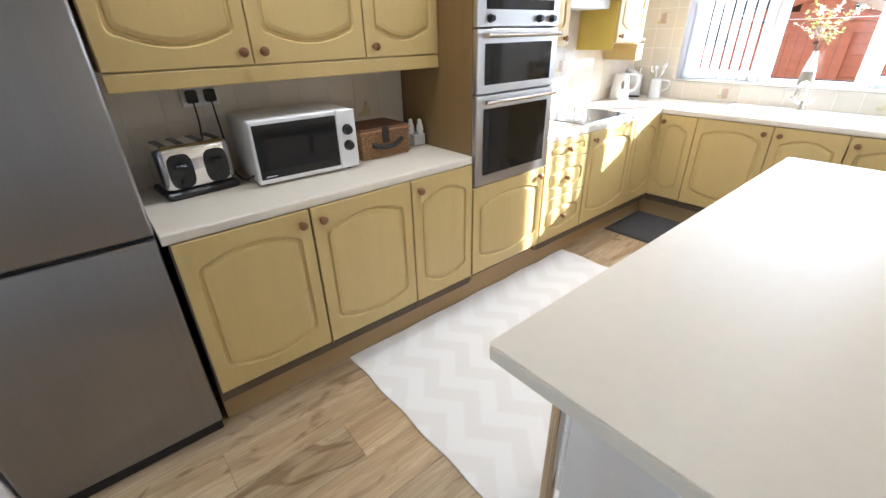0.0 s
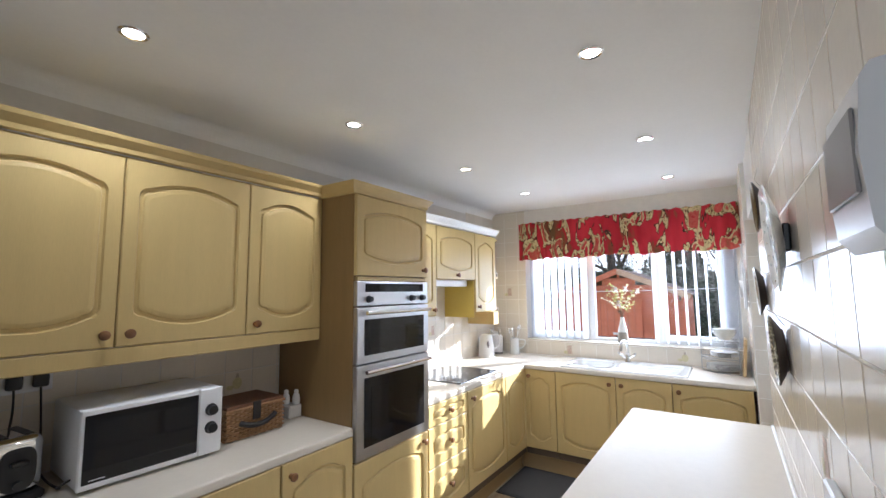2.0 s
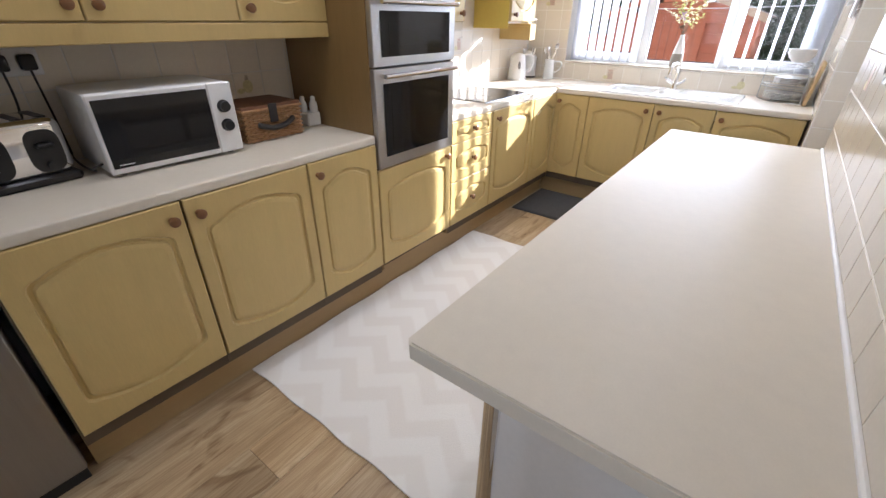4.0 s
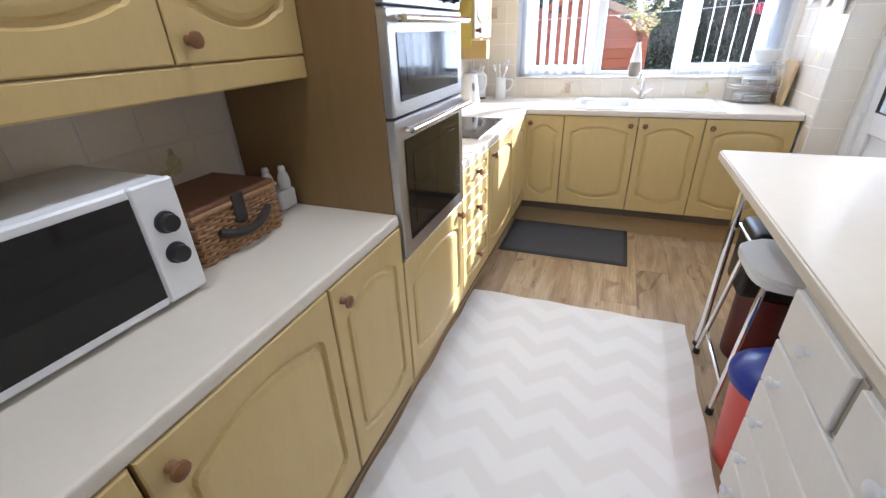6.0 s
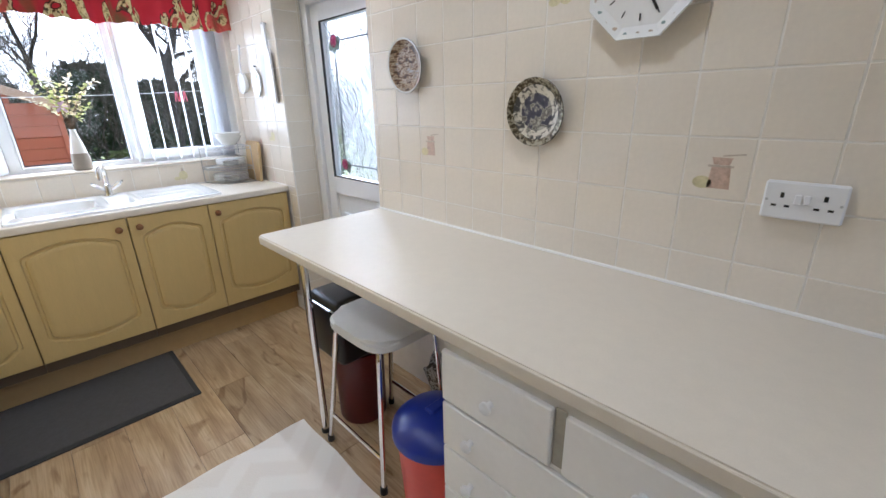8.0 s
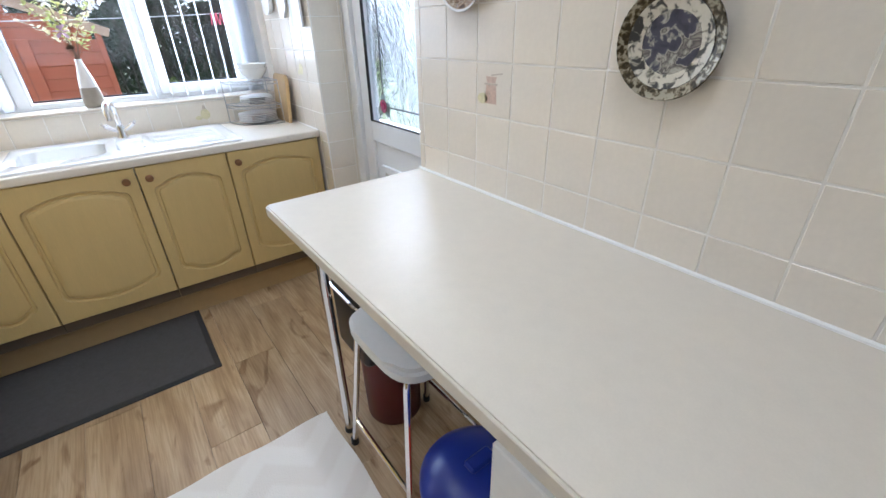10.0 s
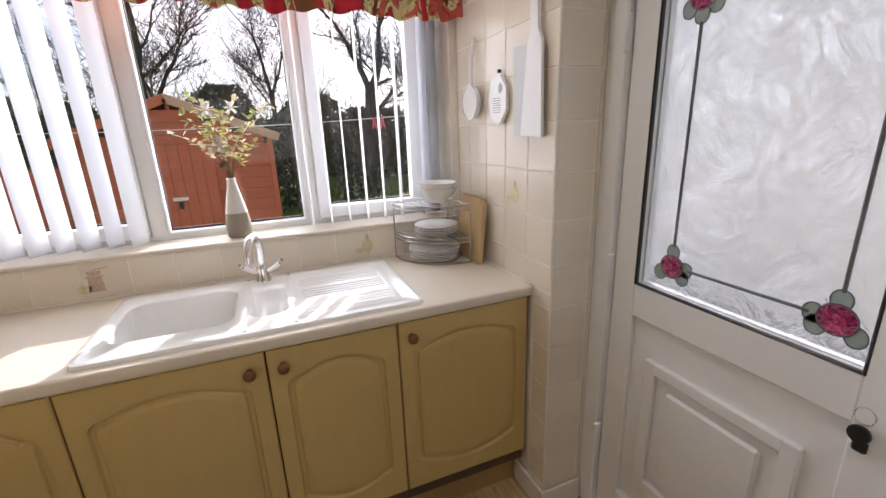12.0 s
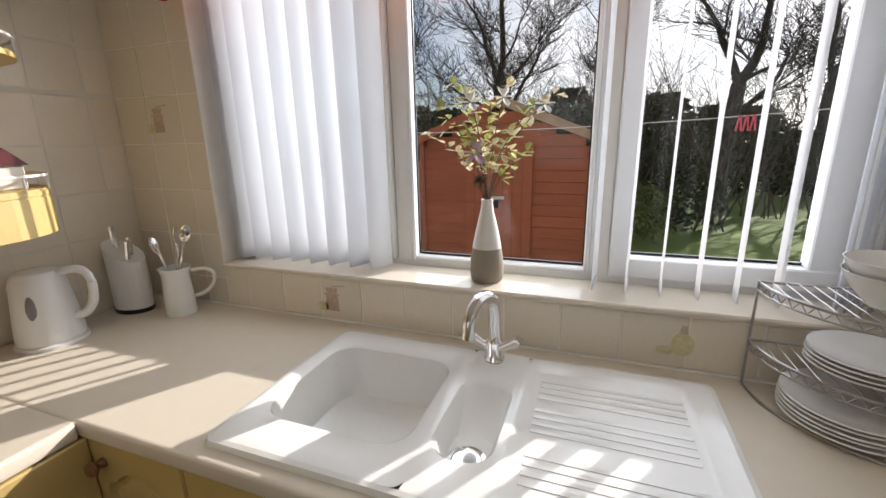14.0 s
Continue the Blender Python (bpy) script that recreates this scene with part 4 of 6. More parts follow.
bmesh.ops.create_uvsphere(b, u_segments=14, v_segments=10, radius=1)
place(b, Matrix.Translation(c + sd * 0.066 + Vector((0, 0, 1.02))) @ sd.to_track_quat("X", "Z").to_matrix().to_4x4() @ Matrix.Diagonal((0.008, 0.014, 0.05, 1)))
part("level_window", b, M_GREY, u, "grey oval water window", smooth=True)
part("spout", place(box(-0.03, 0.0, -0.018, 0.018, 0.0, 0.04, 0.006), Matrix.Translation(c - hd * 0.055 + Vector((0, 0, 1.075))) @ (-hd).to_track_quat("X", "Z").to_matrix().to_4x4() @ pose(0.02, 0, 0, 0, -20)), M_WPLAST, u)

u = thing("utensil_block", "white oval knife holder with a dark base", "holder", (4.33, 2.57, WT))
b = prism([(4.33 + x, 2.57 + y) for x, y in oval(0, 0, 0.05, 0.07, 24)], 0.925, 1.12)
for v in b.verts:
    if v.co.z > 1.1:
        v.co.z += (v.co.y - 2.57) * 0.5
part("sleeve", b, M_WPLAST, u)
part("base", prism([(4.33 + x, 2.57 + y) for x, y in oval(0, 0, 0.052, 0.072, 24)], 0.9105, 0.925), M_BLACK, u)
for k, (dx, dy, h) in enumerate(((0.0, 0.03, 0.07), (0.01, -0.02, 0.035), (-0.02, -0.045, 0.03))):
    part("knife_handle", tube([(4.33 + dx, 2.57 + dy, 1.10), (4.33 + dx - 0.005, 2.57 + dy - 0.01 * k, 1.135 + h)], [0.009, 0.008], 8), M_CHROME, u, "steel knife handle", smooth=True)

u = thing("jug", "plain white ceramic jug with a loop handle", "jug", (4.355, 2.375, WT))
jc = Vector((4.355, 2.375, 0))
part("body", lathe([(0, 0.9105), (0.047, 0.9105), (0.048, 0.92), (0.044, 1.0), (0.042, 1.05), (0.048, 1.072), (0.044, 1.072), (0.038, 1.05), (0.04, 0.93), (0, 0.93)], 28, jc), M_CERAM, u, smooth=True)
pts = bez(jc + Vector((0.03, -0.036, 1.055)), jc + Vector((0.085, -0.105, 1.07)), jc + Vector((0.07, -0.08, 1.0)), 8) + bez(jc + Vector((0.07, -0.08, 1.0)), jc + Vector((0.055, -0.06, 0.965)), jc + Vector((0.03, -0.033, 0.965)), 6)[1:]
part("handle", tube(pts, 0.0065, 8), M_CERAM, u, smooth=True)
for k, (a, h, kind) in enumerate(((0.5, 0.10, "spoon"), (2.0, 0.075, "fork"), (3.2, 0.085, "spoon"), (4.4, 0.06, "fork"), (5.3, 0.11, "ladle"))):
    st = thing("utensil", "steel kitchen utensil standing in the white jug", "utensil", (jc.x, jc.y, 0.935), "utensils in the jug")
    base = jc + Vector((-0.02 * math.cos(a), -0.02 * math.sin(a), 0.933))
    tip = jc + Vector((0.05 * math.cos(a), 0.05 * math.sin(a), 1.072 + h))
    part("stem", tube([base, tip], 0.0035, 6), M_CHROME, st, smooth=True)
    b = bmesh.new()
    bmesh.ops.create_uvsphere(b, u_segments=10, v_segments=8, radius=1)
    place(b, Matrix.Translation(tip) @ (tip - base).to_track_quat("Z", "X").to_matrix().to_4x4() @ Matrix.Diagonal((0.017 if kind != "fork" else 0.011, 0.005, 0.03, 1)))
    part("bowl", b, M_CHROME, st, smooth=True)

# ---- end shelves by the window ----
u = thing("end_shelf", "pale ochre quarter round open end shelves", "shelf", (4.0, 2.5, WB))
for z in (1.245, 1.345, 1.68, 2.05):
    o = [(3.885, YL - 0.012), (3.885, 2.365)] + [(3.885 + 0.275 * math.sin(a) ** 0.8, YL - 0.012 - 0.283 * math.cos(a) ** 0.8) for a in (i * math.pi / 20 for i in range(1, 10))] + [(4.16, YL - 0.012)]
    if z == 1.245:
        b = prism(o, z, z + 0.099, 0.003)
        part("fascia", b, M_CAB, u)
    else:
        part("shelf_board", prism(o, z, z + 0.016, 0.004), M_CAB, u)
    if z in (1.345, 1.68):
        rail = tube([(x, y, z + 0.05) for x, y in o[1:]], 0.004, 6)
        for x, y in o[1::3]:
            tube([(x, y, z + 0.012), (x, y, z + 0.05)], 0.003, 6, rail)
        part("gallery_rail", rail, M_WPAINT, u, "small white gallery rail")
for k, (x, y, z, s) in enumerate(((4.03, 2.48, 1.362, 1.2), (4.02, 2.47, 1.697, 0.7))):
    h = thing("ornament", "small painted pottery cottage ornament on the end shelf", "ornament", (x, y, z))
    part("cottage", box(x - 0.03 * s, x + 0.03 * s, y - 0.03 * s, y + 0.03 * s, z, z + 0.05 * s, 0.004), M_STONEW, h)
    b = prism([(-0.036 * s, 0), (0.036 * s, 0), (0, 0.035 * s)], -0.036 * s, 0.036 * s)
    part("roof", place(b, Matrix.Translation((x, y, z + 0.0502 * s)) @ pose(0, 0, 0, 90)), M_MAROON, h)

# ---- sink and tap ----
u = thing("sink", "white ceramic inset sink with bowl and ribbed drainer", "sink", (4.15, 1.28, WT))
RZ = WT + 0.013
BX0, BX1 = 4.02, 4.325           # bowl along x
b = bmesh.new()


def rr(x0, x1, y0, y1, r, z, n=5):
    """A rounded rectangle ring of vertices."""
    out = []
    for cx, cy, a0 in ((x1 - r, y1 - r, 0), (x0 + r, y1 - r, 90), (x0 + r, y0 + r, 180), (x1 - r, y0 + r, 270)):
        for i in range(n + 1):
            a = radians(a0 + 90 * i / n)
            out.append(b.verts.new((cx + r * math.cos(a), cy + r * math.sin(a), z)))
    return out


def bridge(a, c):
    for i in range(len(a)):
        b.faces.new((a[i], a[(i + 1) % len(a)], c[(i + 1) % len(c)], c[i]))


# raised rim round the outside
r0 = rr(SX0, SX1, SY0, SY1, 0.025, WT + 0.0005)
r1 = rr(SX0 + 0.004, SX1 - 0.004, SY0 + 0.004, SY1 - 0.004, 0.024, RZ - 0.002)
r2 = rr(SX0 + 0.014, SX1 - 0.014, SY0 + 0.014, SY1 - 0.014, 0.02, RZ)
bridge(r0, r1)
bridge(r1, r2)
part("rim", b, M_SINK, u, smooth=True)
b = bmesh.new()
edge_o = rr(SX0 + 0.014, SX1 - 0.014, 1.34, SY1 - 0.014, 0.02, RZ)
l0 = rr(3.985, 4.315, 1.372, 1.715, 0.06, RZ)
l1 = rr(3.992, 4.308, 1.379, 1.708, 0.058, RZ - 0.006)
l2 = rr(4.01, 4.295, 1.395, 1.695, 0.07, RZ - 0.14)
l3 = rr(4.04, 4.265, 1.425, 1.665, 0.06, RZ - 0.165)
bridge(edge_o, l0)
bridge(l0, l1)
bridge(l1, l2)
bridge(l2, l3)
b.faces.new(l3)
part("main_bowl", b, M_SINK, u, smooth=True)
b = bmesh.new()
e0 = rr(SX0 + 0.014, SX1 - 0.014, 1.205, 1.34, 0.001, RZ)
s0 = rr(3.99, 4.25, 1.215, 1.335, 0.05, RZ)
s1 = rr(3.998, 4.24, 1.222, 1.328, 0.045, RZ - 0.008)
s2 = rr(4.012, 4.14, 1.232, 1.318, 0.04, RZ - 0.06)
bridge(e0, s0)
bridge(s0, s1)
bridge(s1, s2)
b.faces.new(s2)
part("half_bowl", b, M_SINK, u, smooth=True)
part("strainer", lathe([(0, RZ - 0.0598), (0.036, RZ - 0.0598), (0.038, RZ - 0.056), (0.03, RZ - 0.055), (0.028, RZ - 0.058), (0, RZ - 0.0585)], 24, (4.06, 1.275, 0)), M_CHROME, u, "chrome basket strainer", smooth=True)
part("strainer", lathe([(0, RZ - 0.1645), (0.036, RZ - 0.1645), (0.038, RZ - 0.161), (0.03, RZ - 0.160), (0.028, RZ - 0.163), (0, RZ - 0.1635)], 24, (4.085, 1.545, 0)), M_CHROME, u, smooth=True)
b = bmesh.new()
d0 = rr(SX0 + 0.014, SX1 - 0.014, SY0 + 0.014, 1.205, 0.02, RZ)
d1 = rr(SX0 + 0.04, SX1 - 0.045, SY0 + 0.045, 1.195, 0.03, RZ - 0.001)
d2 = rr(SX0 + 0.05, SX1 - 0.055, SY0 + 0.055, 1.185, 0.028, RZ - 0.007)
bridge(d0, d1)
bridge(d1, d2)
b.faces.new(d2)
part("drainer", b, M_SINK, u, smooth=True)
for k in range(15):
    if k in (4, 5, 10):
        continue
    x = 3.985 + k * 0.0225
    rb = box(x - 0.0055, x + 0.0055, 0.875, 1.165, RZ - 0.0078, RZ - 0.0058, 0.0009, seg=2)
    part("drainer_rib", rb, M_SINK, u)

u = thing("mixer_tap", "chrome swan neck mixer tap with two levers", "tap", (4.352, 1.29, RZ))
tx, ty = 4.352, 1.29
part("body", lathe([(0, RZ), (0.027, RZ), (0.026, RZ + 0.008), (0.021, RZ + 0.016), (0.023, RZ + 0.05), (0.018, RZ + 0.062), (0.012, RZ + 0.07), (0, RZ + 0.07)], 24, (tx, ty, 0)), M_CHROME, u, smooth=True)
pts = [Vector((tx, ty, RZ + 0.05)), Vector((tx, ty, RZ + 0.12))] + [Vector((tx - 0.055 + 0.055 * math.cos(a), ty + 0.017 * (1 - math.cos(a)), RZ + 0.128 + 0.055 * math.sin(a))) for a in (i * math.pi / 12 for i in range(1, 12))] + [Vector((tx - 0.112, ty + 0.034, RZ + 0.105))]
part("spout", tube(pts, [0.0148] * (len(pts) - 1) + [0.016], 14), M_CHROME, u, "curved chrome spout", smooth=True)
for s in (-1, 1):
    arm = [Vector((tx, ty, RZ + 0.032)), Vector((tx - 0.01, ty + s * 0.03, RZ + 0.045)), Vector((tx - 0.018, ty + s * 0.062, RZ + 0.07))]
    lv = part("lever", tube(arm, [0.011, 0.011, 0.014], 10), M_CHROME, u, "chrome cross lever", smooth=True)
    part("lever_tip", tube([arm[2] + Vector((0.015, 0, -0.012)), arm[2] + Vector((-0.022, s * 0.01, 0.012))], [0.006, 0.007], 8), M_CHROME, lv, smooth=True)

# ---- plate rack with crockery ----
u = thing("corner_rack", "three tier chrome wire corner rack", "rack", (4.36, 0.55, WT))
A, C, O = Vector((4.44, 0.735, 0)), Vector((4.205, 0.478, 0)), Vector((4.44, 0.478, 0))


def rack_arc(n=14):
    pts = []
    for i in range(n + 1):
        a = math.pi / 2 * i / n
        pts.append(Vector((O.x - (O.x - C.x) * math.sin(a), O.y + (A.y - O.y) * math.cos(a), 0)))
    return pts


arc = rack_arc()
up = lambda v, z: Vector((v.x, v.y, z))
for v in (A, C, O):
    part("post", tube([up(v, WT + 0.001), up(v, 1.158)], 0.003, 6), M_WIRE, u, smooth=True)
part("foot_ring", tube([up(p, WT + 0.004) for p in arc], 0.003, 6), M_WIRE, u, smooth=True)
for z in (1.02, 1.155):
    sh = tube([up(p, z) for p in arc] + [up(O, z)], 0.003, 6, closed=True)
    tube([up(p, z - 0.018) for p in arc], 0.0022, 6, sh)
    zig = [up(arc[i // 2] if i % 2 == 0 else (arc[i // 2] + arc[min(i // 2 + 1, 14)]) / 2, z - (0.0 if i % 2 else 0.018)) for i in range(29)]
    shelf = part("wire_shelf", sh, M_WIRE, u, "wire shelf with a zigzag edge", smooth=True)
    part("zigzag_wire", tube(zig, 0.0016, 5), M_WIRE, shelf)
    for k in range(1, 11):
        y = O.y + (A.y - O.y) * k / 11
        xl = O.x - (O.x - C.x) * math.sqrt(max(0, 1 - ((y - O.y) / (A.y - O.y)) ** 2))
        part("cross_wire", tube([(xl, y, z), (O.x, y, z)], 0.0015, 5), M_WIRE, shelf)


def dish(name, label, cx, cy, z, r, h, group):
    t = thing(name, label, name, (cx, cy, z), group)
    part("dish", lathe([(0, 0), (r * 0.55, 0), (r * 0.62, 0.003), (r * 0.97, h), (r, h), (r * 0.99, h + 0.003), (r * 0.62, 0.007), (0, 0.006)], 36, (cx, cy, z)), M_CERAM, t, smooth=True)


for k in range(5):
    dish("plate", "white dinner plate stacked on the worktop under the rack", 4.335 + 0.003 * (k % 2), 0.59, WT + 0.006 + k * 0.009, 0.112, 0.014, "dinner plates")
for k in range(4):
    dish("plate", "white side plate stacked on the middle rack shelf", 4.345 - 0.002 * (k % 2), 0.575, 1.0232 + k * 0.009, 0.095, 0.012, "side plates")
for k in range(2):
    bc = (4.335, 0.565, 1.159 + k * 0.022)
    t = thing("bowl", "white ceramic bowl stacked on the rack top", "bowl", bc, "stacked bowls")
    part("bowl", lathe([(0, 0.001), (0.04, 0.001), (0.042, 0.006), (0.066, 0.03), (0.082, 0.062), (0.079, 0.062), (0.062, 0.032), (0.038, 0.010), (0, 0.009)], 36, bc), M_CERAM, t, smooth=True)
u = thing("chopping_board", "pale wooden chopping board leaning on the tiles", "board", (4.25, 0.43, WT))
o = [(4.155, 0.0), (4.38, 0.0), (4.38, 0.245), (4.36, 0.27), (4.18, 0.27), (4.155, 0.24)]
b = bmesh.new()
f = [b.verts.new((x, 0, z)) for x, z in o]
bmesh.ops.extrude_face_region(b, geom=[b.faces.new(f)])
b.verts.ensure_lookup_table()
for v in b.verts[len(o):]:
    v.co.y += 0.02
bmesh.ops.bevel(b, geom=b.edges[:], offset=0.004, segments=2, affect="EDGES")
part("board", place(b, Matrix.Translation((0, 0.446, WT + 0.001)) @ pose(0, 0, 0, 5)), M_WOODB, u)

# ---- vase of flowers on the sill ----
vx, vy, vz = 4.540, 1.358, 1.0665
u = thing("vase", "two tone white and grey stoneware bottle vase", "vase", (vx, vy, vz))
part("lower_body", lathe([(0, 0), (0.040, 0), (0.045, 0.006), (0.0475, 0.03), (0.047, 0.06), (0.041, 0.098), (0, 0.098)], 32, (vx, vy, vz)), M_GREYC, u, "grey glazed lower half", smooth=True)
part("upper_body", lathe([(0.0, 0.0982), (0.0411, 0.0982), (0.031, 0.15), (0.019, 0.2), (0.0150, 0.225), (0.017, 0.235), (0.012, 0.235), (0.009, 0.2), (0, 0.2)], 32, (vx, vy, vz)), M_STONEW, u, "white upper half", smooth=True)
fl = thing("flower_spray", "artificial blossom spray in cream, lilac and white", "flowers", (vx, vy, vz + 0.2))
rnd = random.Random(11)


def petal(m, ln, wd):
    bm = bmesh.new()
    v = [bm.verts.new(p) for p in ((0, 0, 0), (wd * 0.7, ln * 0.35, 0.1 * ln), (wd * 0.8, ln * 0.7, 0.12 * ln), (0, ln, 0.05 * ln), (-wd * 0.8, ln * 0.7, 0.12 * ln), (-wd * 0.7, ln * 0.35, 0.1 * ln), (0, ln * 0.5, 0))]
    for i in range(6):
        bm.faces.new((v[i], v[(i + 1) % 6], v[6]))
    return place(bm, m)


def aim(p, d):
    return Matrix.Translation(p) @ d.to_track_quat("Y", "Z").to_matrix().to_4x4()


def spread():
    return Vector((rnd.uniform(-1, 1), rnd.uniform(-1, 1), rnd.uniform(-0.5, 1))).normalized()


STEMS = ((0.16, 0.20, -0.01), (0.10, 0.33, 0.02), (0.05, 0.30, -0.02), (0.0, 0.27, 0.03), (-0.05, 0.31, 0.0), (-0.12, 0.26, -0.02), (-0.17, 0.29, 0.03), (0.04, 0.20, -0.05), (-0.07, 0.19, -0.05), (0.12, 0.26, -0.04), (0.02, 0.17, 0.03), (-0.11, 0.15, 0.0))
for k, (dy, dz, dx) in enumerate(STEMS):
    a = Vector((vx, vy, vz + 0.21))
    e = a + Vector((dx, dy, dz))
    pts = bez(a, a + Vector((dx * 0.2, dy * 0.25, dz * 0.7)), e, 9)
    part("stem", tube(pts, 0.0014, 5), M_TWIG, fl)
    lm = M_LEAFY if k % 2 else M_PETAL
    bm = bmesh.new()
    for p in pts[4:]:
        for q in range(3):
            merge(bm, petal(aim(p + spread() * 0.006, spread()), rnd.uniform(0.022, 0.036), 0.012))
    part("leaves", bm, lm, fl)
    if k in (2, 4, 6, 7):
        bm = bmesh.new()
        c2, mm = pts[-2] if k != 7 else pts[6], (M_PETALW, M_PETALP)[k == 7]
        s = 0.032 if k != 7 else 0.042
        for q in range(6):
            an = q * math.pi / 3
            merge(bm, petal(aim(c2, Vector((-0.5, math.cos(an), math.sin(an)))), s, s * 0.4))
        part("blossom", bm, mm, fl, "pale open blossom")
bm = bmesh.new()
for q in range(60):
    merge(bm, petal(aim(Vector((vx - 0.03, vy + 0.012, vz + 0.285)), spread()), 0.022, 0.003))
part("seed_head", bm, M_TWIG, fl, "brown spiky seed head")

# ---- valance and blinds ----
u = thing("valance", "gathered red and cream patterned window valance", "curtain", (4.43, 1.35, 1.9))
b = bmesh.new()
NV, NZ = 240, 12
rnd = random.Random(3)
ph = [rnd.uniform(0, 6) for _ in range(6)]
cols = []
for i in range(NV + 1):
    y = 0.405 + (2.325 - 0.405) * i / NV
    s = y * 58
    fold = math.sin(s + 1.2 * math.sin(y * 9 + ph[0]) + ph[1]) * 0.55 + math.sin(s * 0.53 + ph[2]) * 0.35
    cols.append([b.verts.new((4.418 - (0.010 + 0.020 * (1 - k / NZ) ** 0.7) * fold - 0.012 * (1 - k / NZ), y, 1.880 + 0.007 * math.sin(y * 12 + ph[3]) * (1 - k / NZ) + 0.006 * fold * (k == 0) + (2.262 - 1.880) * k / NZ + (0.005 * math.sin(s * 1.3) if k == NZ else 0))) for k in range(NZ + 1)])
for i in range(NV):
    for k in range(NZ):
        b.faces.new((cols[i][k], cols[i + 1][k], cols[i + 1][k + 1], cols[i][k + 1]))
r = bmesh.ops.extrude_face_region(b, geom=b.faces[:])
for v in r["geom"]:
    if isinstance(v, bmesh.types.BMVert):
        v.co.x += 0.003
part("cloth", b, M_VAL, u, smooth=True)
part("pelmet_rail", box(4.436, XW - 0.003, 0.43, 2.31, 2.215, 2.255, 0.003), M_WPAINT, u)

u = thing("vertical_blind", "white fabric vertical blind drawn to both sides", "blind", (4.54, 1.36, 1.07))
part("headrail", box(4.52, 4.56, 0.46, 2.26, 2.125, 2.16, 0.004), M_UPVC, u, "white headrail")


def slat(y, ang, wd=0.089):
    n = 6
    bm = bmesh.new()
    d = Vector((math.cos(radians(ang)), math.sin(radians(ang))))
    nn = Vector((-d.y, d.x))
    rows = []
    for z in (1.078, 1.09, 1.35, 1.7, 2.128):
        row = []
        for k in range(n + 1):
            t = (k / n - 0.5) * wd
            p = Vector((4.54, y)) + d * t + nn * 0.006 * math.cos(math.pi * (k / n - 0.5))
            row.append(bm.verts.new((p.x, p.y, z)))
        rows.append(row)
    for a, c in zip(rows, rows[1:]):
        for k in range(n):
            bm.faces.new((a[k], a[k + 1], c[k + 1], c[k]))
    s = part("slat", bm, M_BLIND, u, smooth=True)
    wt = Vector((4.54, y))
    w0, w1 = wt - d * wd * 0.45, wt + d * wd * 0.45
    part("bottom_weight", place(box(-wd * 0.45, wd * 0.45, -0.002, 0.002, 0, 0.018, 0.001), pose(4.54, y, 1.0775, 0, 0, ang)), M_BLIND, s)


for y, a in ((2.232, 172), (2.222, 168), (2.212, 171), (2.202, 166), (2.15, 160), (2.075, 161), (2.0, 159), (1.925, 162), (1.85, 158), (1.775, 160), (1.70, 157)):
    slat(y, a)
for y, a in ((1.065, -8), (0.985, -6), (0.905, -9), (0.825, -7), (0.745, -10), (0.665, -8), (0.55, -30), (0.528, -34), (0.508, -28), (0.488, -36)):
    slat(y, a)

# ---- sealant and skirting ----
u = thing("sealant_bead", "white sealant bead between bar and tiles", "trim", (1.85, YT, WT))
part("bead", tube([(PX0, YT + 0.006, WT + 0.002), (PX1, YT + 0.006, WT + 0.002)], 0.006, 8), M_SEAL, u, smooth=True)
u = thing("sealant_bead", "white sealant bead behind the sink worktop", "trim", (4.45, 1.3, WT))
part("bead", tube([(3.86, YS + 0.006, WT + 0.001), (XW - 0.006, YS + 0.006, WT + 0.001), (XW - 0.006, YL - 0.01, WT + 0.001)], 0.004, 6), M_SEAL, u, smooth=True)
u = tagged(thing("baseboard", "white painted skirting board", "skirting", (3.75, 0.35, 0)), kind="structure")
part("board", box(DOOR_X1 - 0.016, DOOR_X1 - 0.005, 0.236, YS + 0.016, 0, 0.10, 0.003), M_WPAINT, u)
part("board", box(DOOR_X1 - 0.015, 3.938, YS + 0.005, YS + 0.0165, 0, 0.099, 0.003), M_WPAINT, u)

# ---- things on the tiled wall ----
def wall_plate(cx, cz, r, rim, face, label, y=YT, off=0.006, ri=0.80):
    """A plate hung on a wire, its dark back clear of the tiles, with rim, band and centre."""
    t = thing("wall_plate", label, "plate", (cx, y, cz))
    base = y + off
    tilt = pose(cx, base, cz, -3) @ pose(0, 0, 0, -90)
    b = lathe([(0, 0), (r * 0.60, 0), (r * 0.62, 0.005), (r * 0.66, 0.006), (r, 0.026), (r * 0.985, 0.0275), (r * 0.66, 0.0095), (0, 0.008)], 40)
    part("back", place(b, tilt), M_PLATEB, t, "dark glazed back", smooth=True)
    hi = 0.0095 + 0.0190 * (ri - 0.66) / 0.325
    b = lathe([(r * ri, hi), (r * 0.985, 0.0279), (r, 0.0285), (r * 0.985, 0.0305), (r * ri, hi + 0.0029), (r * ri, hi)], 40)
    part("rim", place(b, tilt), rim, t, smooth=True)
    b = lathe([(0, 0.0083), (r * 0.64, 0.0098), (r * ri, hi + 0.0002), (r * ri, hi + 0.0020), (r * 0.64, 0.0118), (0, 0.0103)], 40)
    part("picture", place(b, tilt), face, t, "painted centre")
    part("hanger", tube([(cx, y + 0.003, cz + r * 0.7), (cx, base + 0.018, cz + r * 0.99)], 0.0014, 5), M_WIRE, t, "wire plate hanger")
    return t


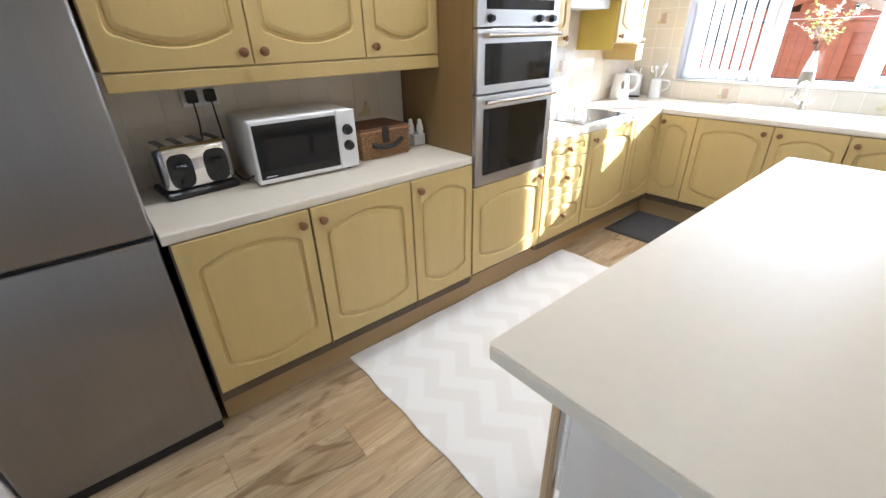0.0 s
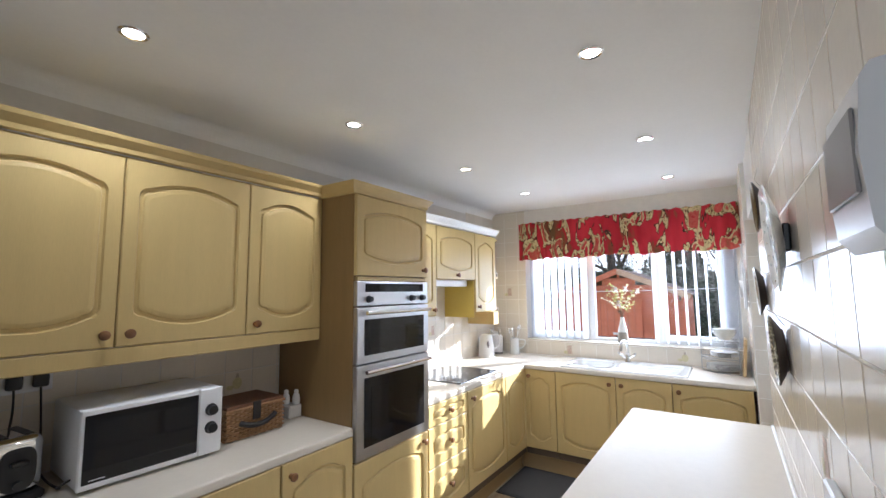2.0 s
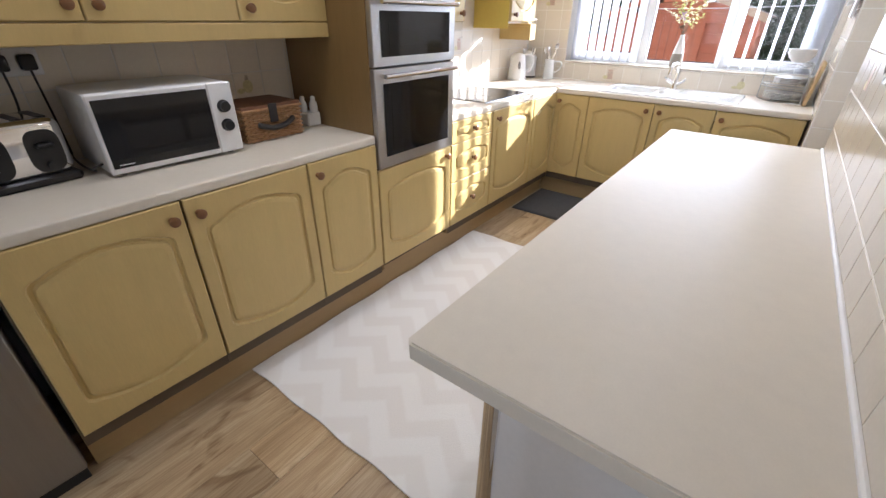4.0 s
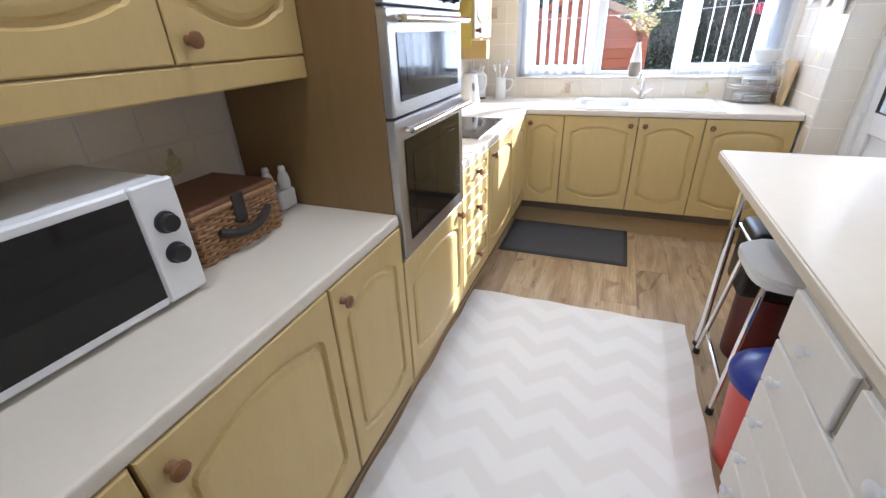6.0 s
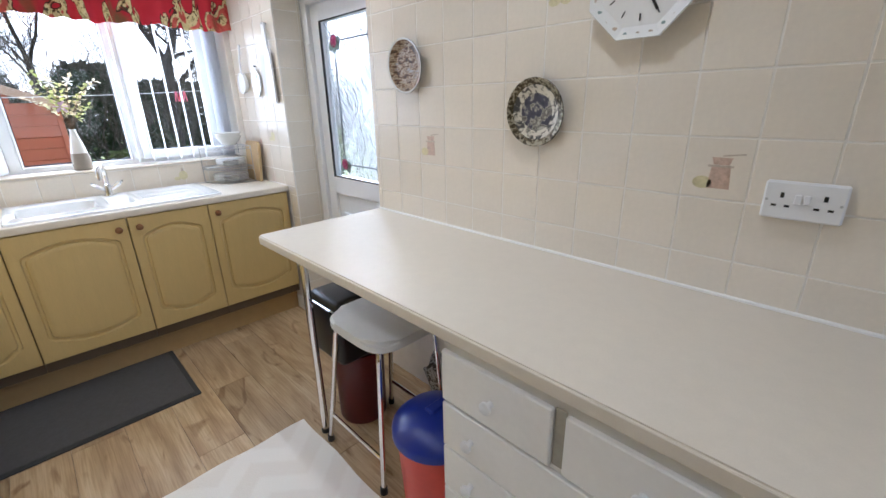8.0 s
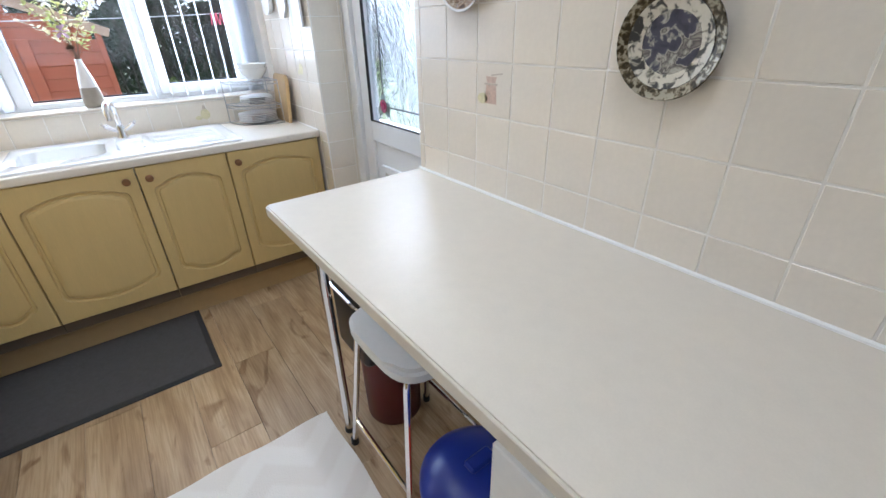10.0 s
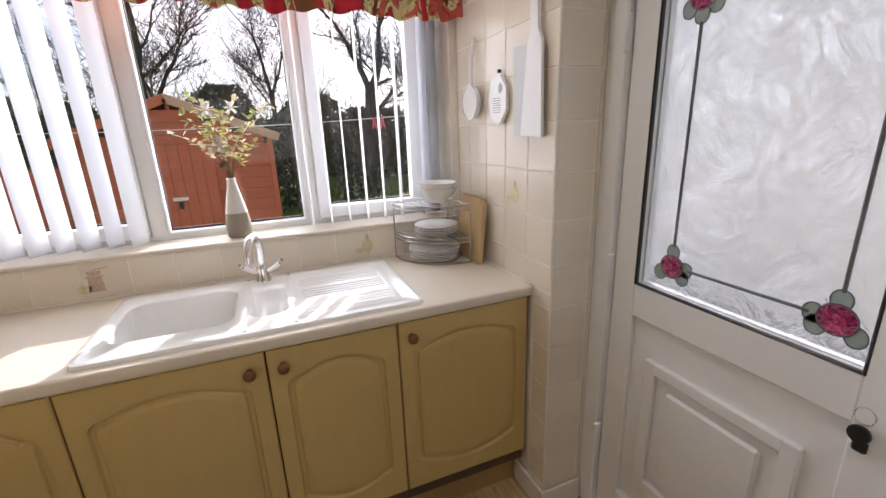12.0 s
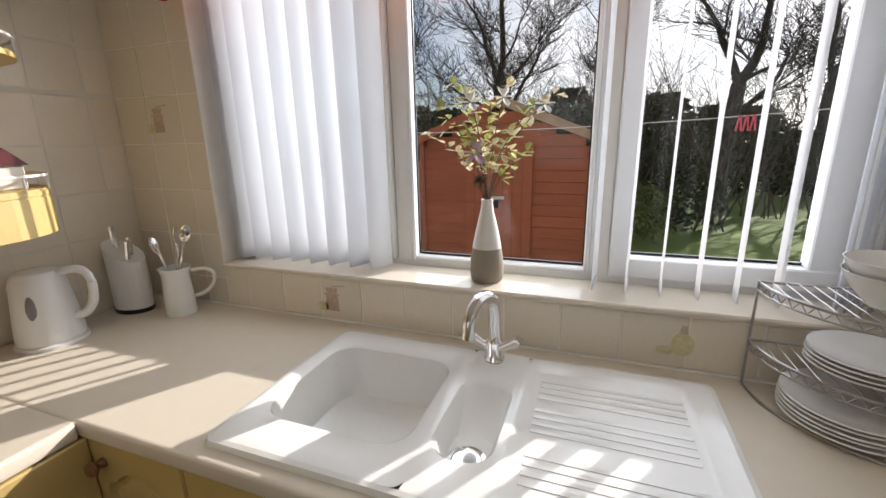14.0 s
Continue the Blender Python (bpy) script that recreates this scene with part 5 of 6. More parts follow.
M_PLATEB = mat("dark_plate_back", (0.045, 0.028, 0.02), 0.4, var=0.2, scale=20)
M_PIC_BOAT = two_tone("harbour_picture", ((0.30, (0.03, 0.025, 0.02)), (0.42, (0.10, 0.05, 0.025)), (0.48, (0.30, 0.20, 0.12)), (0.53, (0.50, 0.44, 0.34)), (0.58, (0.20, 0.11, 0.05)), (0.7, (0.42, 0.43, 0.42))), 30, 0.3, 0.3, 5, stretch=(1, 1, 2.6))
M_PIC_GOLD = two_tone("blue_white_picture", ((0.3, (0.02, 0.02, 0.04)), (0.50, (0.05, 0.05, 0.08)), (0.55, (0.42, 0.40, 0.34)), (0.59, (0.08, 0.07, 0.07)), (0.70, (0.45, 0.43, 0.36))), 34, 0.25, 0.5, 3)
M_PIC_RIM = two_tone("chased_brass_rim", ((0.40, (0.04, 0.03, 0.015)), (0.50, (0.14, 0.11, 0.06)), (0.58, (0.40, 0.36, 0.26))), 90, 0.35, 0.4, 2, metal=0.4)
M_PIC_BAND = two_tone("flowered_band", ((0.40, (0.05, 0.05, 0.05)), (0.46, (0.30, 0.28, 0.22)), (0.52, (0.66, 0.62, 0.52)), (0.7, (0.72, 0.68, 0.58))), 60, 0.3, 0.6, 2)
M_PIC_GREY = two_tone("grey_picture", ((0.35, (0.10, 0.09, 0.08)), (0.5, (0.34, 0.31, 0.28)), (0.62, (0.55, 0.53, 0.5))), 26, 0.25, 1.0, 3)
t = wall_plate(1.972, 1.374, 0.106, M_PIC_RIM, M_PIC_GOLD, "dark brass rimmed wall plate with a blue and white picture")
cm = pose(1.972, YT + 0.006, 1.374, -3) @ pose(0, 0, 0, -90)
part("band", place(lathe([(0.058, 0.0114), (0.062, 0.0114), (0.084, 0.0213), (0.084, 0.0221), (0.062, 0.0128), (0.058, 0.0128), (0.058, 0.0114)], 40), cm), M_PIC_BAND, t, "pale painted band", smooth=True)
t = wall_plate(2.605, 1.553, 0.105, M_CERAM, M_PIC_BOAT, "white rimmed wall plate painted with fishing boats", ri=0.93)
wall_plate(2.33, 1.88, 0.10, M_BRASS, M_PIC_GREY, "dark wall plate with a grey picture")

# octagonal clock
u = thing("wall_clock", "white octagonal ceramic plate clock with floral border", "clock", (1.672, YT, 1.69))
ck = Matrix.Translation((1.672, YT + 0.020, 1.69)) @ pose(0, 0, 0, -4)


def octa(r, y0, y1):
    bm = bmesh.new()
    rings = [[bm.verts.new((rr2 * math.cos(radians(22.5 + 45 * i)), yy2, rr2 * math.sin(radians(22.5 + 45 * i)))) for i in range(8)] for rr2, yy2 in ((r * 0.5, y0), (r, y1), (r * 0.985, y1 + 0.004), (r * 0.80, y1 - 0.006), (r * 0.78, y1 - 0.007))]
    for a, c in zip(rings, rings[1:]):
        for i in range(8):
            bm.faces.new((a[i], a[(i + 1) % 8], c[(i + 1) % 8], c[i]))
    bm.faces.new(rings[0])
    bm.faces.new(rings[-1])
    return bm


dial = part("dial_plate", place(octa(0.146, 0, 0.022), ck), M_CERAM, u)
part("movement", box(1.637, 1.707, YT + 0.003, YT + 0.0195, 1.655, 1.725, 0.004), M_BLACK, u, "black clock movement")
for i in range(24):
    a = 2 * math.pi * i / 24
    rad = 0.122 + 0.004 * (i % 2)
    f = flat(oval(rad * math.cos(a), rad * math.sin(a), 0.006, 0.004, 7, 0.3, i), "y", 0.0205, 0.0012, "flower_print", (M_INK3, M_LEAFG, M_INK3)[i % 3], None)
    f.data.transform(ck)
    f.parent = dial
    f.matrix_parent_inverse = Matrix.Translation(-wloc(dial))
for i in range(12):
    a = math.pi * i / 6
    f = part("hour_mark", place(box(-0.0015, 0.0015, 0.0157, 0.0165, 0.078, 0.094, 0), ck @ Matrix.Rotation(-a, 4, "Y")), M_BLACK, dial)
for a, ln, wd in ((-128, 0.055, 0.005), (-150, 0.085, 0.0035)):
    part("clock_hand", place(box(-wd, wd, 0.018, 0.0192, -0.012, ln, 0.0004), ck @ Matrix.Rotation(radians(a), 4, "Y")), M_BLACK, u, "black clock hand")

# double socket and a dark frame beside it
u = thing("wall_socket", "white double switched socket on the tiles", "socket", (1.265, YT, 1.18))
pl = part("plate", box(1.192, 1.338, YT + 0.004, YT + 0.022, 1.140, 1.226, 0.004), M_WPLAST, u)
for cx in (1.227, 1.303):
    for dx, dz, w2, h2 in ((0, 0.012, 0.0035, 0.006), (-0.012, -0.012, 0.005, 0.0025), (0.012, -0.012, 0.005, 0.0025)):
        part("pin_hole", box(cx + dx - w2, cx + dx + w2, YT + 0.0221, YT + 0.0226, 1.183 + dz - h2, 1.183 + dz + h2, 0), M_BLACK, pl)
for cx in (1.258, 1.274):
    part("rocker", place(box(-0.006, 0.006, 0, 0.006, -0.011, 0.011, 0.002), pose(cx, YT + 0.0215, 1.188, 6)), M_WPLAST, pl, "white rocker switch")
for cx in (1.2, 1.33):
    part("screw", lathe([(0, 0.0), (0.003, 0.0), (0.003, 0.0008), (0, 0.0008)], 8, (cx, YT + 0.0221, 1.183), "y"), M_STEEL, pl)
u = thing("thermostat", "curved white plastic box on the tiles, front greyed for shade", "thermostat", (0.86, YT, 1.6))
o = [(YT + 0.003, 1.602), (YT + 0.024, 1.598), (YT + 0.036, 1.615), (YT + 0.041, 1.68), (YT + 0.036, 1.745), (YT + 0.028, 1.757), (YT + 0.003, 1.76)]
flat(o, "x", 0.79, 0.14, "case", M_WPLAST, u)
# grey plate painted as the shaded front of the case
part("shaded_front", box(0.80, 0.92, YT + 0.039, YT + 0.0425, 1.645, 1.722, 0.0015), M_FRONT_SHADE, u, "front greyed for shade")
part("knob", lathe([(0, 0), (0.008, 0), (0.007, 0.006), (0, 0.007)], 14, (0.9305, YT + 0.02, 1.72), "x"), M_GREY, u)

# motif tiles: pale kitchen pictures fired on single tiles
def motif(cx, cz, plane, axis, sgn, kind, parent):
    """Small painted picture on a tile; axis is the wall's normal."""
    d = 0.0004 * sgn
    at = plane

    def shape(pts, mm):
        f = flat([(cx + x * (1 if axis == "y" and sgn < 0 else -1), cz + z) for x, z in pts], axis, at, d, "tile_print", mm, None)
        f.parent = parent
        return f
    if kind == "grinder":
        shape([(-0.022, -0.045), (0.028, -0.045), (0.024, 0.008), (-0.018, 0.008)], M_INK)
        shape([(-0.026, 0.008), (0.03, 0.008), (0.03, 0.013), (-0.026, 0.013)], M_INK3)
        shape([(-0.014, 0.014), (0.02, 0.014), (0.026, 0.032), (-0.02, 0.032)], M_INK)
        shape([(0.003, 0.034), (0.05, 0.040), (0.05, 0.044), (0.003, 0.038)], M_INK3)
        shape(oval(-0.034, -0.032, 0.022, 0.016, 12), M_INK2)
    else:
        shape(oval(0.008, -0.01, 0.026, 0.03, 14), M_INK2)
        shape([(-0.002, 0.018), (0.018, 0.018), (0.014, 0.04), (0.002, 0.04)], M_INK3)
        shape(oval(-0.03, -0.028, 0.02, 0.012, 12), M_INK2)


FT = 0.0018
motif(1.440, 1.235, YT + FT, "y", 1, "grinder", wall_tiled)
motif(2.495, 1.245, YT + FT, "y", 1, "grinder", wall_tiled)
motif(1.91, 1.71, YT + FT, "y", 1, "jug", wall_tiled)
motif(3.99, 1.23, YS + FT, "y", 1, "jug", wall_sink)
motif(1.845, 0.985, XW - FT, "x", -1, "grinder", wall_window)
motif(0.865, 0.985, XW - FT, "x", -1, "jug", wall_window)
motif(2.47, 1.55, XW - FT, "x", -1, "grinder", wall_window)
motif(1.545, 1.11, YL - FT, "y", -1, "jug", wall_units)
motif(3.30, 1.23, YL - FT, "y", -1, "grinder", wall_units)

# sieve, plaque and white board by the window
YP = YS
u = thing("sieve", "white plastic kitchen sieve hung by its handle", "sieve", (4.275, YP, 1.6))
b = lathe([(0.062, 0.034), (0.066, 0.034), (0.066, 0.028), (0.058, 0.012), (0.03, 0.004), (0, 0.002), (0, 0.0), (0.03, 0.001), (0.06, 0.010), (0.064, 0.03), (0.062, 0.034)], 32)
part("bowl", place(b, pose(4.272, YP + 0.006, 1.555, -90)), M_WPLAST, u, smooth=True)
part("mesh", place(lathe([(0, 0.029), (0.063, 0.029), (0.063, 0.031), (0, 0.031)], 32), pose(4.272, YP + 0.006, 1.555, -90)), M_STONEW, u, "pale mesh")
part("handle", tube([(4.272, YP + 0.03, 1.615), (4.272, YP + 0.026, 1.70), (4.272, YP + 0.016, 1.79)], [0.007, 0.006, 0.007], 8), M_WPLAST, u, smooth=True)
u = thing("wall_plaque", "white ceramic shell shaped plaque with printed lines", "plaque", (4.078, YP, 1.555))
o = [(4.08 + 0.062 * math.cos(a) * (1 + 0.05 * math.cos(7 * a)), 1.552 + 0.082 * math.sin(a) * (1 + 0.05 * math.cos(7 * a))) for a in (2 * math.pi * i / 48 for i in range(48))]
pq = flat(o, "y", YP + 0.008, 0.012, "plaque_body", M_CERAM, u)
for k in range(7):
    part("text_line", box(4.058 - 0.004 * (k % 2), 4.11, YP + 0.0201, YP + 0.0205, 1.508 + k * 0.008, 1.5105 + k * 0.008, 0), M_GREY, pq, "unreadable printed line")
flat(oval(4.058, 1.59, 0.014, 0.018, 10, 0.2, 3), "y", YP + 0.0201, 0.0004, "flower_print", M_LEAFG, pq)
part("hook", lathe([(0, 0), (0.006, 0), (0.006, 0.012), (0, 0.013)], 10, (4.08, YP + 0.006, 1.648), "y"), M_BLACK, u)
u = thing("chopping_mat", "thin pale grey chopping mat hung on the tiles", "board", (3.93, YP, 1.57))
flat([(3.868, 1.435), (3.976, 1.428), (3.984, 1.708), (3.862, 1.704)], "y", YP + 0.010, 0.004, "sheet", M_MATGREY, u)
u = thing("white_board", "white plastic cutting board with a narrow handle hung on the tiles", "board", (3.86, YP, 1.57))
flat([(3.797, 1.425), (3.912, 1.428), (3.880, 1.700), (3.868, 1.735), (3.868, 1.86), (3.860, 1.868), (3.836, 1.868), (3.830, 1.86), (3.826, 1.735), (3.806, 1.700)], "y", YP + 0.018, 0.010, "board", M_WPLAST, u)
part("hook", lathe([(0, 0), (0.005, 0), (0.005, 0.03), (0, 0.031)], 10, (3.85, YP + 0.003, 1.862), "y"), M_WIRE, u)

# ---- back door details ----
d = bpy.data.objects["door_1"]
GY = 0.1818


def came(pts, r=0.004):
    part("lead_strip", tube([(x, GY + 0.001, z) for x, z in pts], r, 6), M_LEAD, d)


def rose(cx, cz, s, up2):
    flat(oval(cx, cz, 0.036 * s, 0.034 * s, 14, 0.08, 5), "y", GY, 0.003, "rose", M_ROSE, d, "red stained glass rose")
    for a in (90 * up2, 180 if cx > 3.3 else 0, -35, 215):
        x, z = cx + 0.043 * s * math.cos(radians(a)), cz + 0.043 * s * math.sin(radians(a))
        flat(oval(x, z, 0.02 * s, 0.023 * s, 10, 0.1, int(a) + 400), "y", GY, 0.0022, "leaf_glass", M_LEAFG, d, "grey green leaf glass")
        part("lead_strip", tube([(p[0], GY + 0.0022, p[1]) for p in oval(x, z, 0.02 * s, 0.023 * s, 12)], 0.0016, 5, closed=True), M_LEAD, d)
    part("lead_strip", tube([(p[0], GY + 0.003, p[1]) for p in oval(cx, cz, 0.036 * s, 0.034 * s, 16)], 0.0018, 5, closed=True), M_LEAD, d)


LX0, LX1, LZ0, LZ1 = 3.10, 3.49, 1.055, 1.75
for pts in (((LX0, LZ0 + 0.06), (LX0, LZ1 - 0.06)), ((LX1, LZ0 + 0.06), (LX1, LZ1 - 0.06)), ((LX0 + 0.05, LZ0), (LX1 - 0.05, LZ0)), ((LX0 + 0.05, LZ1), (LX1 - 0.05, LZ1))):
    came(pts)
for cx in (LX0, LX1):
    rose(cx, LZ0, 1.0, 1)
    rose(cx, LZ1, 1.0, -1)
for z in (0.35, 1.0, 1.7):
    part("hinge", box(3.676, 3.690, 0.210, 0.242, z - 0.05, z + 0.05, 0.004), M_UPVC, d, "white hinge")
b = tube([(3.005 + 0.016 * math.cos(a), 0.232, 0.905 + 0.018 * math.sin(a)) for a in (2 * math.pi * i / 16 for i in range(16))], 0.0014, 5, closed=True)
u = thing("door_key", "black headed key on a steel ring in the door lock", "key", (3.005, 0.22, 0.86))
part("ring", b, M_CHROME, u, smooth=True)
part("key_head", lathe([(0, 0), (0.018, 0), (0.019, 0.004), (0.018, 0.009), (0, 0.009)], 16, (3.008, 0.225, 0.862), "y"), M_BLACK, u)
part("key_shaft", box(3.004, 3.012, 0.210, 0.226, 0.858, 0.866, 0.001), M_STEEL, u)
part("fob", box(2.992, 3.016, 0.222, 0.228, 0.822, 0.85, 0.004), M_BLACK, u, "black fob")

# ---- under the breakfast bar ----
u = thing("bar_stool", "chrome tube stool with a white padded seat", "stool", (2.36, 0.76, 0))
o = [(2.355 + x, 0.775 + y) for x, y in [(0.185 * math.copysign(abs(math.cos(a)) ** 0.5, math.cos(a)), 0.17 * math.copysign(abs(math.sin(a)) ** 0.5, math.sin(a))) for a in (2 * math.pi * i / 32 for i in range(32))]]
part("seat", prism(o, 0.615, 0.652, 0.014), M_CUSH, u, "white vinyl seat pad", smooth=True)
legs = []
for bx, tx2 in ((2.598, 2.49), (2.212, 2.22)):
    for by, ty2 in ((0.938, 0.905), (0.60, 0.645)):
        pts = [Vector((bx, by, 0.012)), Vector((tx2 + (bx - tx2) * 0.08, ty2 + (by - ty2) * 0.08, 0.57)), Vector((tx2, ty2, 0.60)), Vector((tx2, ty2 - 0.03 * (1 if by > 0.7 else -1), 0.612))]
        lg = part("leg", tube(pts, 0.0105, 10), M_CHROME, u, "chrome tube leg", smooth=True)
        part("foot", lathe([(0, 0), (0.015, 0), (0.014, 0.03), (0, 0.031)], 12, (bx, by, 0)), M_BLACK, lg, "black rubber ferrule")
for y in (0.93, 0.61):
    part("stretcher", tube([(2.572, y - 0.002, 0.15), (2.215, y - 0.002, 0.15)], 0.008, 8), M_CHROME, u, "chrome foot rail", smooth=True)

u = thing("swing_bin", "red plastic bin with a domed blue lid", "bin", (2.0, 0.835, 0))
part("body", lathe([(0, 0), (0.112, 0), (0.118, 0.01), (0.138, 0.37), (0.144, 0.375), (0.144, 0.385), (0, 0.385)], 36, (2.005, 0.84, 0)), M_REDP, u, smooth=True)
lid = part("lid", lathe([(0.149, 0.372), (0.153, 0.375), (0.153, 0.40), (0.147, 0.41), (0.115, 0.44), (0.06, 0.462), (0.02, 0.466), (0, 0.466)], 36, (2.005, 0.84, 0)), M_BLUE, u, "glossy blue domed lid", smooth=True)
part("lid_grip", box(1.985, 2.025, 0.80, 0.88, 0.455, 0.475, 0.006), M_BLUE, lid)

u = thing("pedal_bin", "maroon metal bin with black rounded top", "bin", (2.645, 0.70, 0))
part("body", lathe([(0, 0), (0.105, 0), (0.11, 0.01), (0.115, 0.36), (0, 0.36)], 32, (2.66, 0.72, 0)), M_MAROON, u, smooth=True)
part("top", box(2.545, 2.775, 0.58, 0.87, 0.361, 0.66, 0.025, seg=3), M_BLACK, u, "black rounded plastic top", smooth=True)
part("lid_rim", box(2.54, 2.78, 0.575, 0.875, 0.60, 0.62, 0.006), M_CHROME, u, "thin chrome lid line")
u = thing("carrier_bag", "crumpled black and white bag against the wall", "bag", (2.3, 0.47, 0))
bm = bmesh.new()
bmesh.ops.create_icosphere(bm, subdivisions=3, radius=0.5)
rnd = random.Random(8)
for v in bm.verts:
    n = noise.noise(v.co * 4) * 0.16
    v.co = Vector((2.33 + v.co.x * (0.2 + n), 0.485 + v.co.y * 0.12, 0.17 + v.co.z * (0.33 + n)))
    v.co.z = max(v.co.z, 0.0)
part("bag", bm, two_tone("printed_bag", ((0.4, (0.02, 0.02, 0.02)), (0.5, (0.6, 0.6, 0.6)), (0.6, (0.05, 0.05, 0.05))), 25, 0.5), u, smooth=True)


# ---- garden ----
M_GRASS = mat("lawn", (0.20, 0.29, 0.06), 0.9, var=0.3, scale=2.5, bump=0.6, bscale=60)
M_SHED = mat("orange_stained_boards", (0.40, 0.115, 0.055), 0.75, var=0.18, scale=3, stretch=(1, 0.6, 8), bump=0.15, bscale=60, island=0.08)
M_SHED2 = mat("pale_roof_batten", (0.45, 0.30, 0.20), 0.8, var=0.15)
M_FELT = mat("roof_felt", (0.10, 0.055, 0.045), 0.9, var=0.2)
M_BARK = mat("dark_bark", (0.055, 0.043, 0.036), 0.9, var=0.3, scale=8, bump=0.6, bscale=20)
M_BUSH = mat("evergreen_leaves", (0.035, 0.055, 0.022), 0.7, var=0.4, scale=3)
M_BUSH2 = mat("bright_shrub_leaves", (0.12, 0.16, 0.04), 0.7, var=0.4, scale=3)
M_PAVE = mat("grey_paving", (0.25, 0.23, 0.21), 0.9, var=0.15, scale=3)
M_FENCE = mat("weathered_fence", (0.16, 0.09, 0.055), 0.85, var=0.25, scale=3, stretch=(6, 6, 0.7))
M_PEG = mat("pink_plastic", (0.75, 0.12, 0.18), 0.4, var=0.05)
M_LINE = mat("washing_line", (0.70, 0.68, 0.66), 0.6, var=0.05)
GZ = -0.15
b = bmesh.new()
bmesh.ops.create_grid(b, x_segments=40, y_segments=40, size=60)
for v in b.verts:
    far = max(0.0, v.co.length - 14)
    v.co = Vector((v.co.x + 30, v.co.y, GZ - 0.02 + 0.06 * noise.noise(v.co * 0.3) * min(1, far / 8)))
for f in [f for f in b.faces if f.calc_center_median().x < 4.2 and abs(f.calc_center_median().y) < 6]:
    b.faces.remove(f)
tagged(part("ground", b, M_GRASS), "mown green lawn with patches of shade", "ground", "", "structure")
tagged(part("patio", box(4.72, 7.4, -2.4, 6.0, GZ - 0.1, GZ + 0.015, 0.004), M_PAVE), "grey paved patio below the window", "pavement", "", "structure")

# shed
SHX, SY_L, SY_R, SZE, SZP = 8.5, 3.22, 1.14, 1.47, 1.89
u = thing("garden_shed", "orange stained wooden shed with a gabled front", "shed", (SHX + 1, 2.2, GZ))
nb = 15
for k in range(nb):
    z0 = GZ + 0.02 + (SZP - GZ) * k / nb
    z1 = GZ + 0.02 + (SZP - GZ) * (k + 1) / nb
    mid = (z0 + z1) / 2

    def half(z):
        return (SY_L - SY_R) / 2 * (1 if z < SZE else max(0.02, (SZP - z) / (SZP - SZE)))
    c = (SY_L + SY_R) / 2
    h = half(z1)
    bm = box(SHX, SHX + 0.03, c - h, c + h, z0, z1 - 0.004, 0.003)
    for v in bm.verts:
        if v.co.x < SHX + 0.01 and v.co.z > mid:
            v.co.x += 0.012
    part("board", bm, M_SHED, u)
for yv in (SY_R, SY_L):
    for k in range(11):
        z0 = GZ + 0.02 + (SZE - GZ) * k / 11
        part("board", box(SHX + 0.02, SHX + 1.9, yv - 0.015, yv + 0.015, z0, z0 + (SZE - GZ) / 11 - 0.004, 0.003), M_SHED, u)
dr = part("door", box(SHX - 0.035, SHX - 0.005, 1.80, 2.62, GZ + 0.06, 1.38, 0.004), M_SHED, u)
for k in range(1, 7):
    part("board_gap", box(SHX - 0.0362, SHX - 0.0355, 1.80 + k * 0.117, 1.805 + k * 0.117, GZ + 0.06, 1.38, 0), M_FELT, dr)
part("hasp", box(SHX - 0.05, SHX - 0.036, 2.14, 2.30, 0.74, 0.78, 0.003), M_STEEL, dr, "steel hasp")
part("padlock", box(SHX - 0.065, SHX - 0.04, 2.20, 2.25, 0.64, 0.73, 0.006), M_BLACK, dr, "black padlock")
part("corner_post", box(SHX - 0.02, SHX + 0.02, SY_R - 0.02, SY_R + 0.04, GZ, SZE, 0.004), M_SHED, u)
part("corner_post", box(SHX - 0.02, SHX + 0.02, SY_L - 0.04, SY_L + 0.02, GZ, SZE, 0.004), M_SHED, u)
c = (SY_L + SY_R) / 2
for s in (-1, 1):
    run = (SY_L - SY_R) / 2
    ang = math.degrees(math.atan2(SZP - SZE, run))
    ln = math.hypot(run, SZP - SZE) + 0.12
    m = Matrix.Translation((0, c, SZP + 0.02)) @ pose(0, 0, 0, -s * ang)
    y0, y1 = (0, ln) if s > 0 else (-ln, 0)
    part("roof", place(box(SHX - 0.08, SHX + 2.0, y0, y1, 0.0, 0.025, 0.003), m), M_FELT, u, "dark felt roof")
    part("barge_board", place(box(SHX - 0.10, SHX - 0.082, y0, y1, -0.07, 0.03, 0.003), m), M_SHED if s > 0 else M_SHED2, u)

# fences and washing line
u = thing("garden_fence", "weathered close board garden fence", "fence", (10.5, 3, GZ))
for k in range(30):
    y = 3.4 + k * 0.15
    part("slat", box(9.2, 9.225, y, y + 0.144, GZ, 1.15 + 0.01 * math.sin(k * 2.1), 0.003), M_FENCE if k > 9 else M_SHED, u)
u = thing("washing_line", "white washing line strung across the garden", "line", (7.2, 0, 1.5))
pts = [(7.4 - 0.02 * t, 4.2 - 5.6 * t / 10, 1.48 + 0.012 * (t - 5) ** 2 * 0.3 + 0.012 * t) for t in range(11)]
part("cord", tube(pts, 0.004, 5), M_LINE, u)
for k in range(3):
    p = thing("clothes_peg", "pink plastic clothes peg on the washing line", "peg", (7.22, 0.12 - k * 0.03, 1.55), "pegs on the line")
    for s in (-1, 1):
        part("leg", place(box(-0.006, 0.006, -0.012, 0.0, -0.075, 0.04, 0.003), pose(7.22, 0.12 - k * 0.045 + s * 0.008, 1.555, s * 7)), M_PEG, p)


